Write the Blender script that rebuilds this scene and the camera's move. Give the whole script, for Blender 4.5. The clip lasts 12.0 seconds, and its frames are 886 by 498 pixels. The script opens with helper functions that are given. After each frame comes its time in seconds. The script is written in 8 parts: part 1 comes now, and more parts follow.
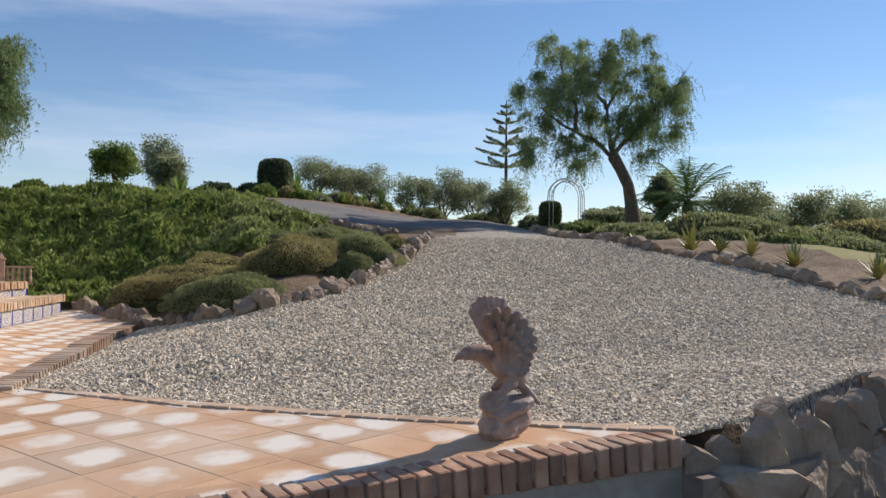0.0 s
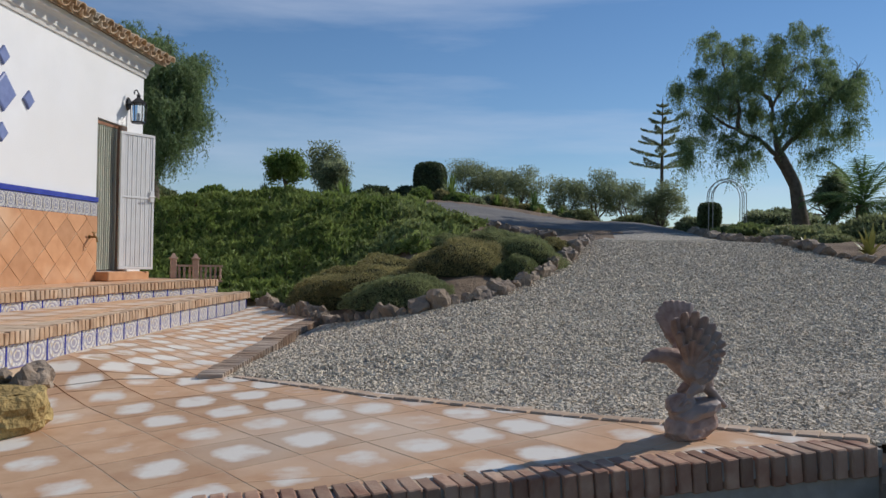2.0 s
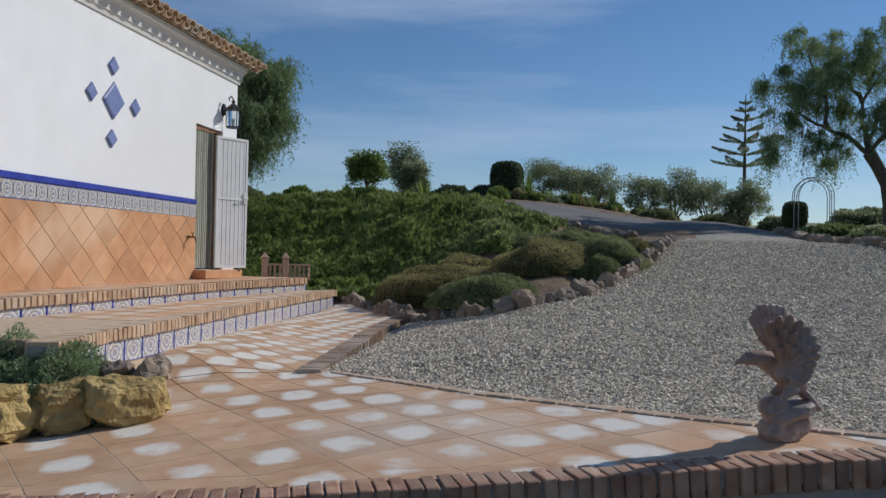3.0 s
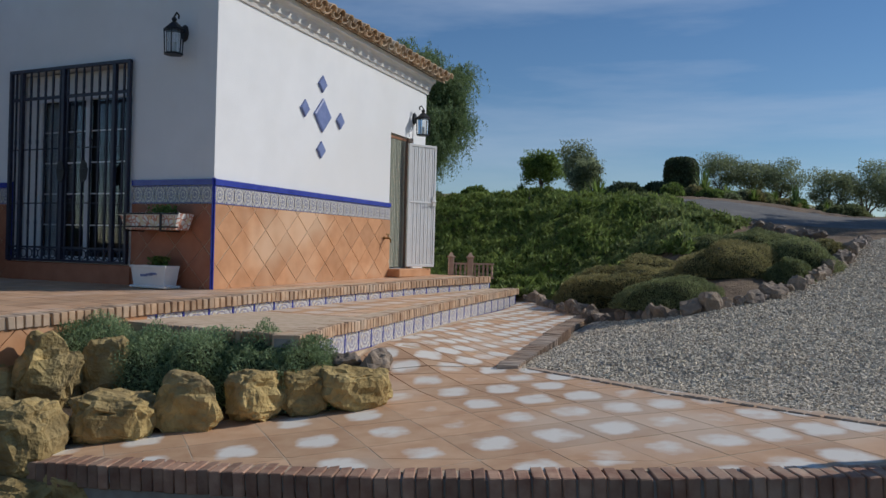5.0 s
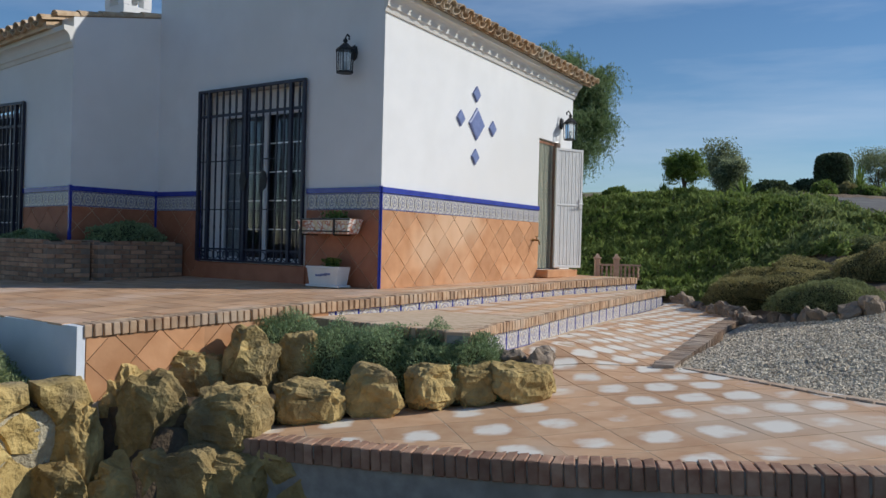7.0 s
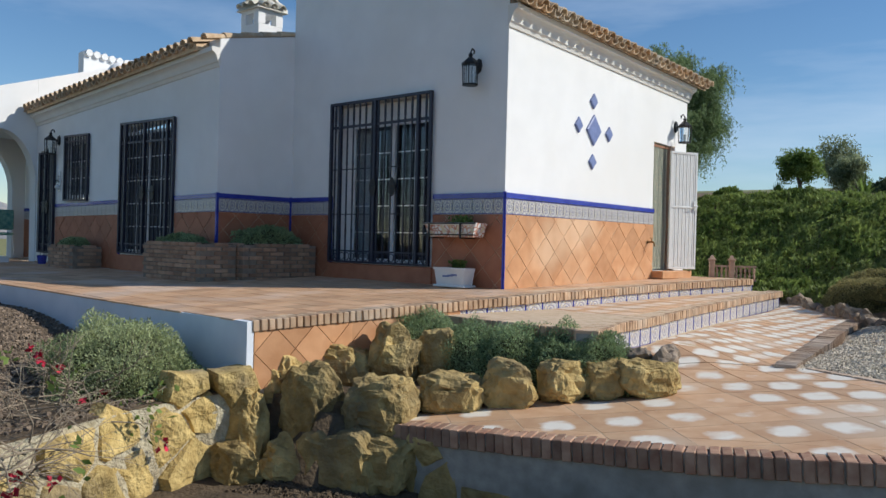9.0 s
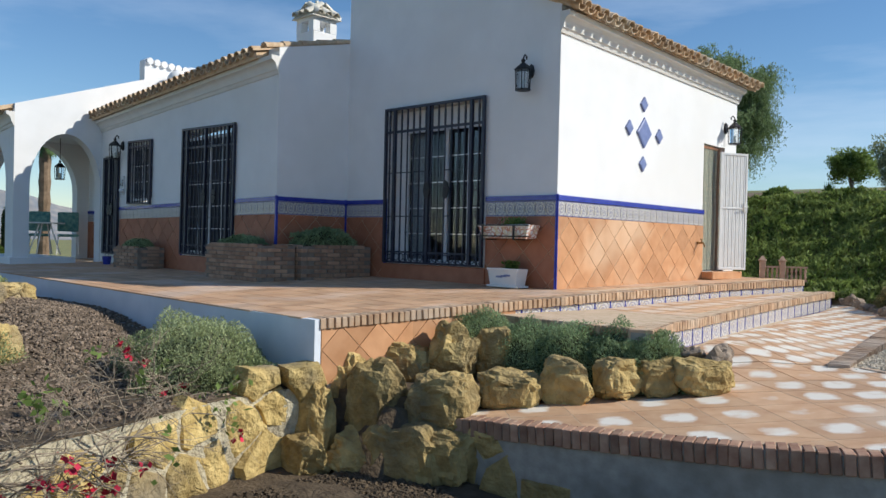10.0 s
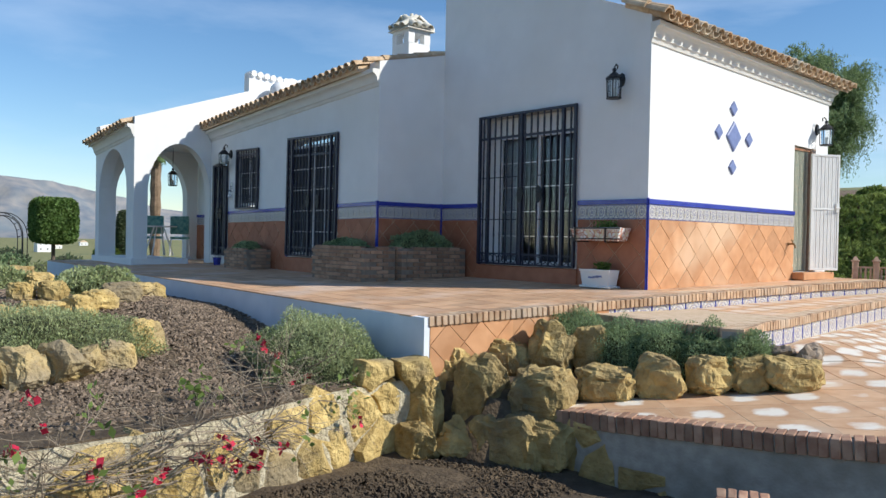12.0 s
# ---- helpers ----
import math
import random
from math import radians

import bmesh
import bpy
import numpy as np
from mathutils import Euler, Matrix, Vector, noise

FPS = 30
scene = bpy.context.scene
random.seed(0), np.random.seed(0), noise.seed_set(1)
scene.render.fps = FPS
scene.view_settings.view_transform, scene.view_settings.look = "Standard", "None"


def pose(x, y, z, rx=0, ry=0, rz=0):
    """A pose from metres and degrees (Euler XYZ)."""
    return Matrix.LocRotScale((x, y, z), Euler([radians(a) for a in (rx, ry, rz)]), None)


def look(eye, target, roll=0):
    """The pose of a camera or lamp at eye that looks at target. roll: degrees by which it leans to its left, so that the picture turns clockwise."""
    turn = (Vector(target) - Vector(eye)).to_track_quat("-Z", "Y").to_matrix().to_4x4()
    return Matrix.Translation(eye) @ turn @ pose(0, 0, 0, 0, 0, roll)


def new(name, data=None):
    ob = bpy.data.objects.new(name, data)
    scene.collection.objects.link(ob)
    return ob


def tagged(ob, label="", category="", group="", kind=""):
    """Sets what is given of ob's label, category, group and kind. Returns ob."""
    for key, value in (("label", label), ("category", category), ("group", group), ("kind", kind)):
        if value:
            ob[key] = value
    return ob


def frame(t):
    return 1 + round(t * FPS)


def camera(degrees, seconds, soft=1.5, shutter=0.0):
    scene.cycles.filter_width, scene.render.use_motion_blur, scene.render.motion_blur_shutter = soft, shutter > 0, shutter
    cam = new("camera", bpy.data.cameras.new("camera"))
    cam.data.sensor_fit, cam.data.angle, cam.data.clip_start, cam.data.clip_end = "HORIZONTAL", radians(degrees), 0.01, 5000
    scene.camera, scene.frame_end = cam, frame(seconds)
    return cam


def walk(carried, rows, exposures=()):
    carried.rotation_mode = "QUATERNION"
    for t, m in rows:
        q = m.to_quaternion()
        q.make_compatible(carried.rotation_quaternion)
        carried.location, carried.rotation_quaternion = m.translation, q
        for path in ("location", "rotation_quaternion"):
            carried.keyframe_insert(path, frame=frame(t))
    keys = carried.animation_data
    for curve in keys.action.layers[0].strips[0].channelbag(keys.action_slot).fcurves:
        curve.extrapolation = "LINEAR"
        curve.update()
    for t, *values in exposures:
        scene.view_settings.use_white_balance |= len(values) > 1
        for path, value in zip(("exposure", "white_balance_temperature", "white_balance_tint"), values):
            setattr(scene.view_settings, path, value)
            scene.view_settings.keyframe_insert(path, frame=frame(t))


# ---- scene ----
cam = camera(56.46, 12.0)
PATH = [
    (0.0, (6.753, -5.987, 0.386), (6.764, -1.988, 0.455), 0.47),
    (0.5, (6.698, -6.049, 0.389), (6.557, -2.052, 0.46), 0.56),
    (1.0, (6.637, -6.118, 0.394), (6.313, -2.132, 0.462), 0.71),
    (1.5, (6.58, -6.179, 0.393), (6.069, -2.212, 0.459), 0.85),
    (2.0, (6.531, -6.263, 0.402), (5.843, -2.323, 0.466), 0.96),
    (2.5, (6.476, -6.383, 0.414), (5.614, -2.477, 0.471), 1.10),
    (4.5, (6.354, -6.909, 0.488), (4.788, -3.228, 0.503), 1.43),
    (5.0, (6.318, -7.066, 0.509), (4.553, -3.477, 0.512), 1.47),
    (5.5, (6.296, -7.209, 0.524), (4.353, -3.713, 0.517), 1.53),
    (6.0, (6.313, -7.325, 0.539), (4.241, -3.903, 0.525), 1.48),
    (6.5, (6.32, -7.486, 0.545), (4.129, -4.139, 0.528), 1.46),
    (7.0, (6.322, -7.638, 0.552), (4.015, -4.371, 0.531), 1.48),
    (7.5, (6.337, -7.794, 0.568), (3.92, -4.607, 0.54), 1.52),
    (9.5, (6.458, -8.43, 0.592), (3.706, -5.524, 0.554), 1.36),
    (10.0, (6.505, -8.59, 0.599), (3.683, -5.761, 0.559), 1.33),
    (10.5, (6.572, -8.722, 0.606), (3.662, -5.979, 0.565), 1.27),
    (11.0, (6.646, -8.859, 0.615), (3.668, -6.19, 0.572), 1.2),
    (11.5, (6.725, -9.004, 0.628), (3.687, -6.402, 0.581), 1.17),
    (12.0, (6.812, -9.165, 0.648), (3.726, -6.621, 0.594), 1.12),
]
EXPOSURES = [(0.0, 0.36, 6800, 17), (0.5, 0.33, 6700, 17), (1.5, -0.03, 6420, 15), (2.5, -0.23, 6080, 12), (4.5, -0.45, 6000, 12), (5.5, -0.36, 6000, 11), (7.5, -0.06, 6130, 10), (10.0, 0.29, 6200, 9), (12.0, 0.50, 6180, 9)]
walk(cam, [(t, look(eye, target, roll)) for t, eye, target, roll in PATH], EXPOSURES)

# ---- sky, sun ----
SUN_DIR = Vector((0.684, 0.530, 0.609)).normalized()
SUN_EL = math.asin(SUN_DIR.z)
SUN_AZ = math.atan2(SUN_DIR.x, SUN_DIR.y)


def make_world():
    w = bpy.data.worlds.new("sky")
    w.use_nodes = True
    n, l = w.node_tree.nodes, w.node_tree.links
    n.clear()
    sky = n.new("ShaderNodeTexSky")
    sky.sky_type, sky.sun_disc = "NISHITA", False
    sky.sun_elevation, sky.sun_rotation = SUN_EL, SUN_AZ
    sky.air_density, sky.dust_density, sky.ozone_density = 1.0, 0.0, 3.6
    tc = n.new("ShaderNodeTexCoord")
    mp = n.new("ShaderNodeMapping")
    mp.inputs["Rotation"].default_value = (0.25, 0.1, 0.4)
    mp.inputs["Scale"].default_value = (1.1, 2.4, 9.0)
    ns = n.new("ShaderNodeTexNoise")
    ns.inputs["Scale"].default_value, ns.inputs["Detail"].default_value, ns.inputs["Roughness"].default_value = 1.3, 7, 0.55
    rp = n.new("ShaderNodeValToRGB")
    rp.color_ramp.elements[0].position, rp.color_ramp.elements[1].position = 0.47, 0.8
    rp.color_ramp.elements[1].color = (0.62, 0.62, 0.62, 1)
    mx = n.new("ShaderNodeMix")
    mx.data_type = "RGBA"
    mx.inputs[7].default_value = (7.0, 7.8, 9.0, 1)
    bg, out = n.new("ShaderNodeBackground"), n.new("ShaderNodeOutputWorld")
    bg.inputs["Strength"].default_value = 0.094
    l.new(tc.outputs["Generated"], mp.inputs[0])
    l.new(mp.outputs[0], ns.inputs["Vector"])
    l.new(ns.outputs[0], rp.inputs[0])
    # the cloud veil is denser towards the sun
    dot, mr, mul = n.new("ShaderNodeVectorMath"), n.new("ShaderNodeMapRange"), n.new("ShaderNodeMath")
    dot.operation, mul.operation = "DOT_PRODUCT", "MULTIPLY"
    dot.inputs[1].default_value = (0.62, 0.78, 0.0)
    mr.inputs[1].default_value, mr.inputs[2].default_value, mr.inputs[3].default_value, mr.inputs[4].default_value = -0.5, 0.95, 0.35, 1.15
    l.new(tc.outputs["Generated"], dot.inputs[0])
    l.new(dot.outputs["Value"], mr.inputs[0])
    l.new(rp.outputs[0], mul.inputs[0])
    l.new(mr.outputs[0], mul.inputs[1])
    l.new(mul.outputs[0], mx.inputs[0])
    tint = n.new("ShaderNodeHueSaturation")
    tint.inputs["Saturation"].default_value = 1.11
    l.new(sky.outputs[0], tint.inputs["Color"])
    l.new(tint.outputs[0], mx.inputs[6])
    l.new(mx.outputs[2], bg.inputs[0])
    l.new(bg.outputs[0], out.inputs[0])
    scene.world = w


make_world()
sun_data = bpy.data.lights.new("sun", "SUN")
sun_data.energy, sun_data.angle, sun_data.color = 3.85, radians(0.55), (1.0, 0.93, 0.82)
sun = new("sun", sun_data)
sun.matrix_world = look(SUN_DIR * 60, (0, 0, 0))
scene.view_settings.exposure = 0.0


# ---- materials ----
def mat(name, c1, c2, scale=6.0, rough=0.85, bump=0.15, bscale=40.0, vary=0.0, stain=None, metal=0.0, spec=0.4, island=0.0, dist=0.01, detail=5.0):
    """Two mixed tones, a coarse stain, fine relief; vary: change from piece to piece."""
    m = bpy.data.materials.new(name)
    m.use_nodes = True
    n, l = m.node_tree.nodes, m.node_tree.links
    b = n["Principled BSDF"]
    tc = n.new("ShaderNodeTexCoord")
    geo = n.new("ShaderNodeNewGeometry")
    n1, n2, n3 = (n.new("ShaderNodeTexNoise") for _ in range(3))
    for q, s, d in ((n1, scale, detail), (n2, bscale, 6.0), (n3, scale * 0.17, 3.0)):
        q.inputs["Scale"].default_value, q.inputs["Detail"].default_value = s, d
        l.new(geo.outputs["Position"], q.inputs["Vector"])
    r1 = n.new("ShaderNodeValToRGB")
    r1.color_ramp.elements[0].position, r1.color_ramp.elements[1].position = 0.3, 0.7
    r1.color_ramp.elements[0].color, r1.color_ramp.elements[1].color = (*c1, 1), (*c2, 1)
    l.new(n1.outputs[0], r1.inputs[0])
    col = r1.outputs[0]
    if stain:
        r2 = n.new("ShaderNodeValToRGB")
        r2.color_ramp.elements[0].position, r2.color_ramp.elements[1].position = 0.5, 0.68
        r2.color_ramp.elements[0].color, r2.color_ramp.elements[1].color = (0, 0, 0, 1), (0.8, 0.8, 0.8, 1)
        l.new(n3.outputs[0], r2.inputs[0])
        mx = n.new("ShaderNodeMix")
        mx.data_type = "RGBA"
        mx.inputs[7].default_value = (*stain, 1)
        l.new(r2.outputs[0], mx.inputs[0])
        l.new(col, mx.inputs[6])
        col = mx.outputs[2]
    for amount, source in ((vary, n.new("ShaderNodeObjectInfo").outputs["Random"]), (island, geo.outputs["Random Per Island"])):
        if amount:
            mr = n.new("ShaderNodeMapRange")
            mr.inputs[3].default_value, mr.inputs[4].default_value = 1 - amount, 1 + amount
            l.new(source, mr.inputs[0])
            hs = n.new("ShaderNodeHueSaturation")
            l.new(mr.outputs[0], hs.inputs["Value"])
            l.new(col, hs.inputs["Color"])
            col = hs.outputs[0]
    l.new(col, b.inputs["Base Color"])
    b.inputs["Roughness"].default_value, b.inputs["Metallic"].default_value = rough, metal
    b.inputs["Specular IOR Level"].default_value = spec
    if bump:
        bp = n.new("ShaderNodeBump")
        bp.inputs["Strength"].default_value, bp.inputs["Distance"].default_value = bump, dist
        l.new(n2.outputs[0], bp.inputs["Height"])
        l.new(bp.outputs[0], b.inputs["Normal"])
    return m


def leaf_mat(name, c1, c2, island=0.35, trans=0.3, rough=0.6):
    m = mat(name, c1, c2, scale=1.4, rough=rough, bump=0, island=island, spec=0.25)
    n, l = m.node_tree.nodes, m.node_tree.links
    b, out = n["Principled BSDF"], n["Material Output"]
    tr, ad = n.new("ShaderNodeBsdfTranslucent"), n.new("ShaderNodeMixShader")
    src = b.inputs["Base Color"].links[0].from_socket
    l.new(src, tr.inputs[0])
    ad.inputs[0].default_value = trans
    l.new(b.outputs[0], ad.inputs[1])
    l.new(tr.outputs[0], ad.inputs[2])
    l.new(ad.outputs[0], out.inputs[0])
    return m


def glass_mat(name, tint=(0.75, 0.8, 0.82)):
    m = bpy.data.materials.new(name)
    m.use_nodes = True
    b = m.node_tree.nodes["Principled BSDF"]
    b.inputs["Base Color"].default_value = (*tint, 1)
    b.inputs["Roughness"].default_value, b.inputs["Transmission Weight"].default_value, b.inputs["IOR"].default_value = 0.03, 1.0, 1.45
    return m


M = {
    "white": mat("white_render", (0.78, 0.78, 0.77), (0.83, 0.83, 0.82), 2.5, 0.9, 0.25, 60, stain=(0.76, 0.75, 0.72)),
    # white render of the terrace face, its bluish shade put into the colour
    "plinth": mat("white_render_shade_tint", (0.66, 0.7, 0.75), (0.75, 0.78, 0.82), 3.0, 0.9, 0.25, 60, stain=(0.6, 0.62, 0.64)),
    "cornice": mat("cream_plaster", (0.72, 0.7, 0.65), (0.78, 0.76, 0.71), 4, 0.85, 0.1, 60),
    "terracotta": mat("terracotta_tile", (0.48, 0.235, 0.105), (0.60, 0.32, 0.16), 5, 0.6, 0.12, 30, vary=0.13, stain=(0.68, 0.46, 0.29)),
    "floor_tile": mat("clay_floor_tile", (0.474, 0.278, 0.158), (0.587, 0.381, 0.229), 5, 0.7, 0.12, 35, vary=0.16, stain=(0.6, 0.46, 0.36)),
    "grout": mat("cement_grout", (0.50, 0.37, 0.24), (0.63, 0.49, 0.345), 12, 0.95, 0.4, 60),
    "brick": mat("rustic_brick", (0.30, 0.17, 0.11), (0.44, 0.28, 0.18), 9, 0.85, 0.4, 45, vary=0.28, stain=(0.45, 0.31, 0.21)),
    "brick_pale": mat("weathered_pale_brick", (0.37, 0.225, 0.13), (0.55, 0.385, 0.245), 9, 0.88, 0.4, 45, vary=0.2, stain=(0.5, 0.4, 0.3)),
    "brick_red": mat("red_rustic_brick", (0.27, 0.135, 0.085), (0.42, 0.265, 0.175), 9, 0.85, 0.5, 45, vary=0.3, stain=(0.48, 0.36, 0.26)),
    "brick_dusty": mat("dusty_buff_brick", (0.40, 0.28, 0.19), (0.54, 0.41, 0.29), 9, 0.9, 0.4, 45, vary=0.12, stain=(0.56, 0.46, 0.36)),
    "brick_grey": mat("weathered_brown_brick", (0.30, 0.20, 0.135), (0.44, 0.325, 0.225), 9, 0.9, 0.4, 45, vary=0.25, stain=(0.42, 0.35, 0.28)),
    "mortar": mat("grey_mortar", (0.30, 0.28, 0.24), (0.42, 0.39, 0.34), 10, 0.95, 0.5, 40, stain=(0.2, 0.19, 0.16)),
    "blue": mat("cobalt_glaze", (0.03, 0.04, 0.28), (0.05, 0.07, 0.38), 8, 0.2, 0.03, 30, spec=0.5),
    "plaque": mat("slate_blue_plaque", (0.14, 0.18, 0.36), (0.2, 0.25, 0.46), 12, 0.45, 0.2, 40),
    "iron": mat("dark_blue_black_iron", (0.012, 0.014, 0.03), (0.022, 0.025, 0.05), 20, 0.45, 0.1, 60, spec=0.5),
    "black": mat("black_iron", (0.012, 0.012, 0.013), (0.025, 0.025, 0.027), 20, 0.5, 0.1, 60),
    "gatewhite": mat("white_enamel", (0.72, 0.71, 0.68), (0.78, 0.77, 0.74), 6, 0.4, 0.05, 60),
    "frame": mat("white_window_frame", (0.7, 0.71, 0.72), (0.76, 0.77, 0.78), 8, 0.35, 0.02, 60),
    "wood": mat("brown_door_wood", (0.2, 0.09, 0.045), (0.3, 0.14, 0.07), 14, 0.6, 0.2, 60),
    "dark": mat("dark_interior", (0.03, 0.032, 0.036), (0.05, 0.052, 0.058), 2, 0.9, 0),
    "curtain": mat("net_curtain", (0.4, 0.42, 0.45), (0.5, 0.52, 0.55), 8, 0.9, 0.2, 30),
    "roof": mat("clay_roof_tile", (0.46, 0.31, 0.18), (0.66, 0.50, 0.33), 8, 0.85, 0.3, 40, vary=0.25, stain=(0.62, 0.55, 0.43)),
    "rock": mat("ochre_sandstone", (0.35, 0.24, 0.08), (0.61, 0.455, 0.185), 7.0, 0.95, 1.0, 26, vary=0.2, stain=(0.24, 0.2, 0.14), dist=0.03, detail=9),
    # darker copy of the sandstone: the bank's shade and mossy stains in one colour
    "rockbank": mat("shaded_mossy_sandstone", (0.26, 0.18, 0.065), (0.55, 0.405, 0.165), 6.0, 0.95, 1.0, 24, vary=0.22, stain=(0.12, 0.10, 0.065), dist=0.035, detail=10),
    "rockgrey": mat("grey_brown_fieldstone", (0.21, 0.16, 0.115), (0.38, 0.30, 0.22), 5, 0.95, 0.9, 16, vary=0.25, stain=(0.2, 0.17, 0.15), dist=0.03),
    "soil": mat("dark_soil", (0.065, 0.046, 0.028), (0.135, 0.098, 0.06), 7, 0.98, 1.0, 25, stain=(0.06, 0.043, 0.028), dist=0.03),
    "redsoil": mat("reddish_garden_soil", (0.15, 0.105, 0.065), (0.25, 0.18, 0.115), 7, 0.98, 1.0, 25, stain=(0.12, 0.08, 0.05), dist=0.03),
    "gravelbed": mat("pale_gravel", (0.28, 0.25, 0.195), (0.50, 0.45, 0.37), 38, 0.95, 1.0, 60, stain=(0.35, 0.32, 0.27), dist=0.02, detail=8),
    "stone": mat("gravel_stone", (0.52, 0.44, 0.325), (0.68, 0.60, 0.47), 9, 0.9, 0.2, 60, island=0.42),
    "bark": mat("bark_chip", (0.135, 0.098, 0.068), (0.25, 0.19, 0.135), 9, 0.95, 0.5, 40, island=0.55),
    "grass": mat("dry_grass_field", (0.16, 0.17, 0.06), (0.3, 0.27, 0.11), 0.6, 0.98, 0.6, 6, stain=(0.12, 0.15, 0.06)),
    "asphalt": mat("worn_grey_asphalt", (0.11, 0.105, 0.10), (0.17, 0.165, 0.155), 8, 0.95, 0.6, 50, stain=(0.2, 0.19, 0.17)),
    "hoop": mat("grey_galvanised_tube", (0.3, 0.31, 0.32), (0.4, 0.41, 0.42), 20, 0.5, 0.05, 50, metal=0.5),
    "darkmortar": mat("weathered_brown_mortar", (0.19, 0.15, 0.12), (0.28, 0.23, 0.18), 10, 0.95, 0.5, 40),
    "trunk": mat("tree_bark", (0.09, 0.07, 0.055), (0.17, 0.135, 0.1), 9, 0.95, 0.8, 22, dist=0.02),
    "palmtrunk": mat("palm_trunk_fibre", (0.16, 0.11, 0.07), (0.28, 0.2, 0.13), 9, 0.95, 0.8, 22, dist=0.02),
    "statue": mat("bronzed_stone", (0.24, 0.14, 0.10), (0.45, 0.31, 0.235), 16, 0.5, 0.5, 50, stain=(0.34, 0.30, 0.27)),
    # blue-grey of the far air is painted into the mountain's colour
    "hillrock": mat("haze_tinted_mountain", (0.13, 0.16, 0.2), (0.31, 0.29, 0.27), 0.02, 1.0, 0, stain=(0.19, 0.24, 0.27), detail=12),
    "clay": mat("terracotta_post", (0.42, 0.27, 0.19), (0.55, 0.38, 0.28), 10, 0.85, 0.3, 40),
    "ceramic": mat("white_glazed_ceramic", (0.7, 0.7, 0.69), (0.78, 0.78, 0.76), 6, 0.25, 0.02, 40),
    "brass": mat("aged_brass", (0.25, 0.16, 0.06), (0.35, 0.22, 0.09), 20, 0.4, 0.1, 60, metal=0.8),
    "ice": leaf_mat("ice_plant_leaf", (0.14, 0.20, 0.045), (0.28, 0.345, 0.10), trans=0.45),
    # paler copy of the ice plant leaf with sunlight put into its colour
    "ice_lit": leaf_mat("lit_ice_plant_leaf", (0.17, 0.22, 0.07), (0.3, 0.35, 0.13), trans=0.4),
    "juniper": leaf_mat("juniper_needle", (0.17, 0.24, 0.11), (0.35, 0.44, 0.235), trans=0.4),
    "grey_shrub": leaf_mat("grey_green_leaf", (0.286, 0.340, 0.147), (0.449, 0.490, 0.263), trans=0.4),
    "mound": leaf_mat("olive_shrub_leaf", (0.230, 0.210, 0.088), (0.388, 0.347, 0.155), trans=0.45),
    "mound_g": leaf_mat("dull_green_shrub_leaf", (0.175, 0.205, 0.088), (0.310, 0.335, 0.155), trans=0.45),
    "pepper": leaf_mat("pepper_tree_leaf", (0.14, 0.205, 0.085), (0.25, 0.33, 0.155), trans=0.5),
    "olive": leaf_mat("olive_leaf", (0.168, 0.210, 0.108), (0.324, 0.360, 0.210), trans=0.62),
    "darkleaf": leaf_mat("dark_conifer_leaf", (0.06, 0.09, 0.045), (0.12, 0.155, 0.075), trans=0.4),
    "bright": leaf_mat("bright_green_leaf", (0.13, 0.2, 0.04), (0.24, 0.32, 0.09), trans=0.5),
    "palm": leaf_mat("palm_frond", (0.102, 0.187, 0.060), (0.221, 0.306, 0.120), trans=0.5),
    "agave": mat("green_agave_leaf", (0.12, 0.19, 0.09), (0.2, 0.27, 0.12), 5, 0.5, 0.05, 40, island=0.2),
    "agave_y": mat("yellow_agave_margin", (0.45, 0.4, 0.1), (0.55, 0.5, 0.16), 5, 0.5, 0.05, 40, island=0.2),
    "topiary": leaf_mat("clipped_box_leaf", (0.085, 0.15, 0.03), (0.16, 0.25, 0.07)),
    "red": mat("red_bougainvillea", (0.38, 0.008, 0.03), (0.54, 0.02, 0.06), 20, 0.7, 0, island=0.3),
    "twig": mat("pale_dry_twig", (0.22, 0.17, 0.12), (0.34, 0.28, 0.2), 20, 0.9, 0.2, 60),
    "glass": glass_mat("window_glass"),
    # red ochre door steps; also the shaded dado, terracotta with shade in its colour
    "red_shade_tile": mat("red_ochre_and_shaded_tile", (0.33, 0.12, 0.06), (0.42, 0.17, 0.09), 5, 0.6, 0.1, 40, vary=0.1),
    "tablecloth": mat("green_blue_cushion", (0.06, 0.2, 0.2), (0.25, 0.42, 0.33), 14, 0.9, 0.1, 40),
    "carpaint": mat("metallic_pale_blue_paint", (0.3, 0.4, 0.5), (0.35, 0.45, 0.55), 3, 0.25, 0, metal=0.4),
}


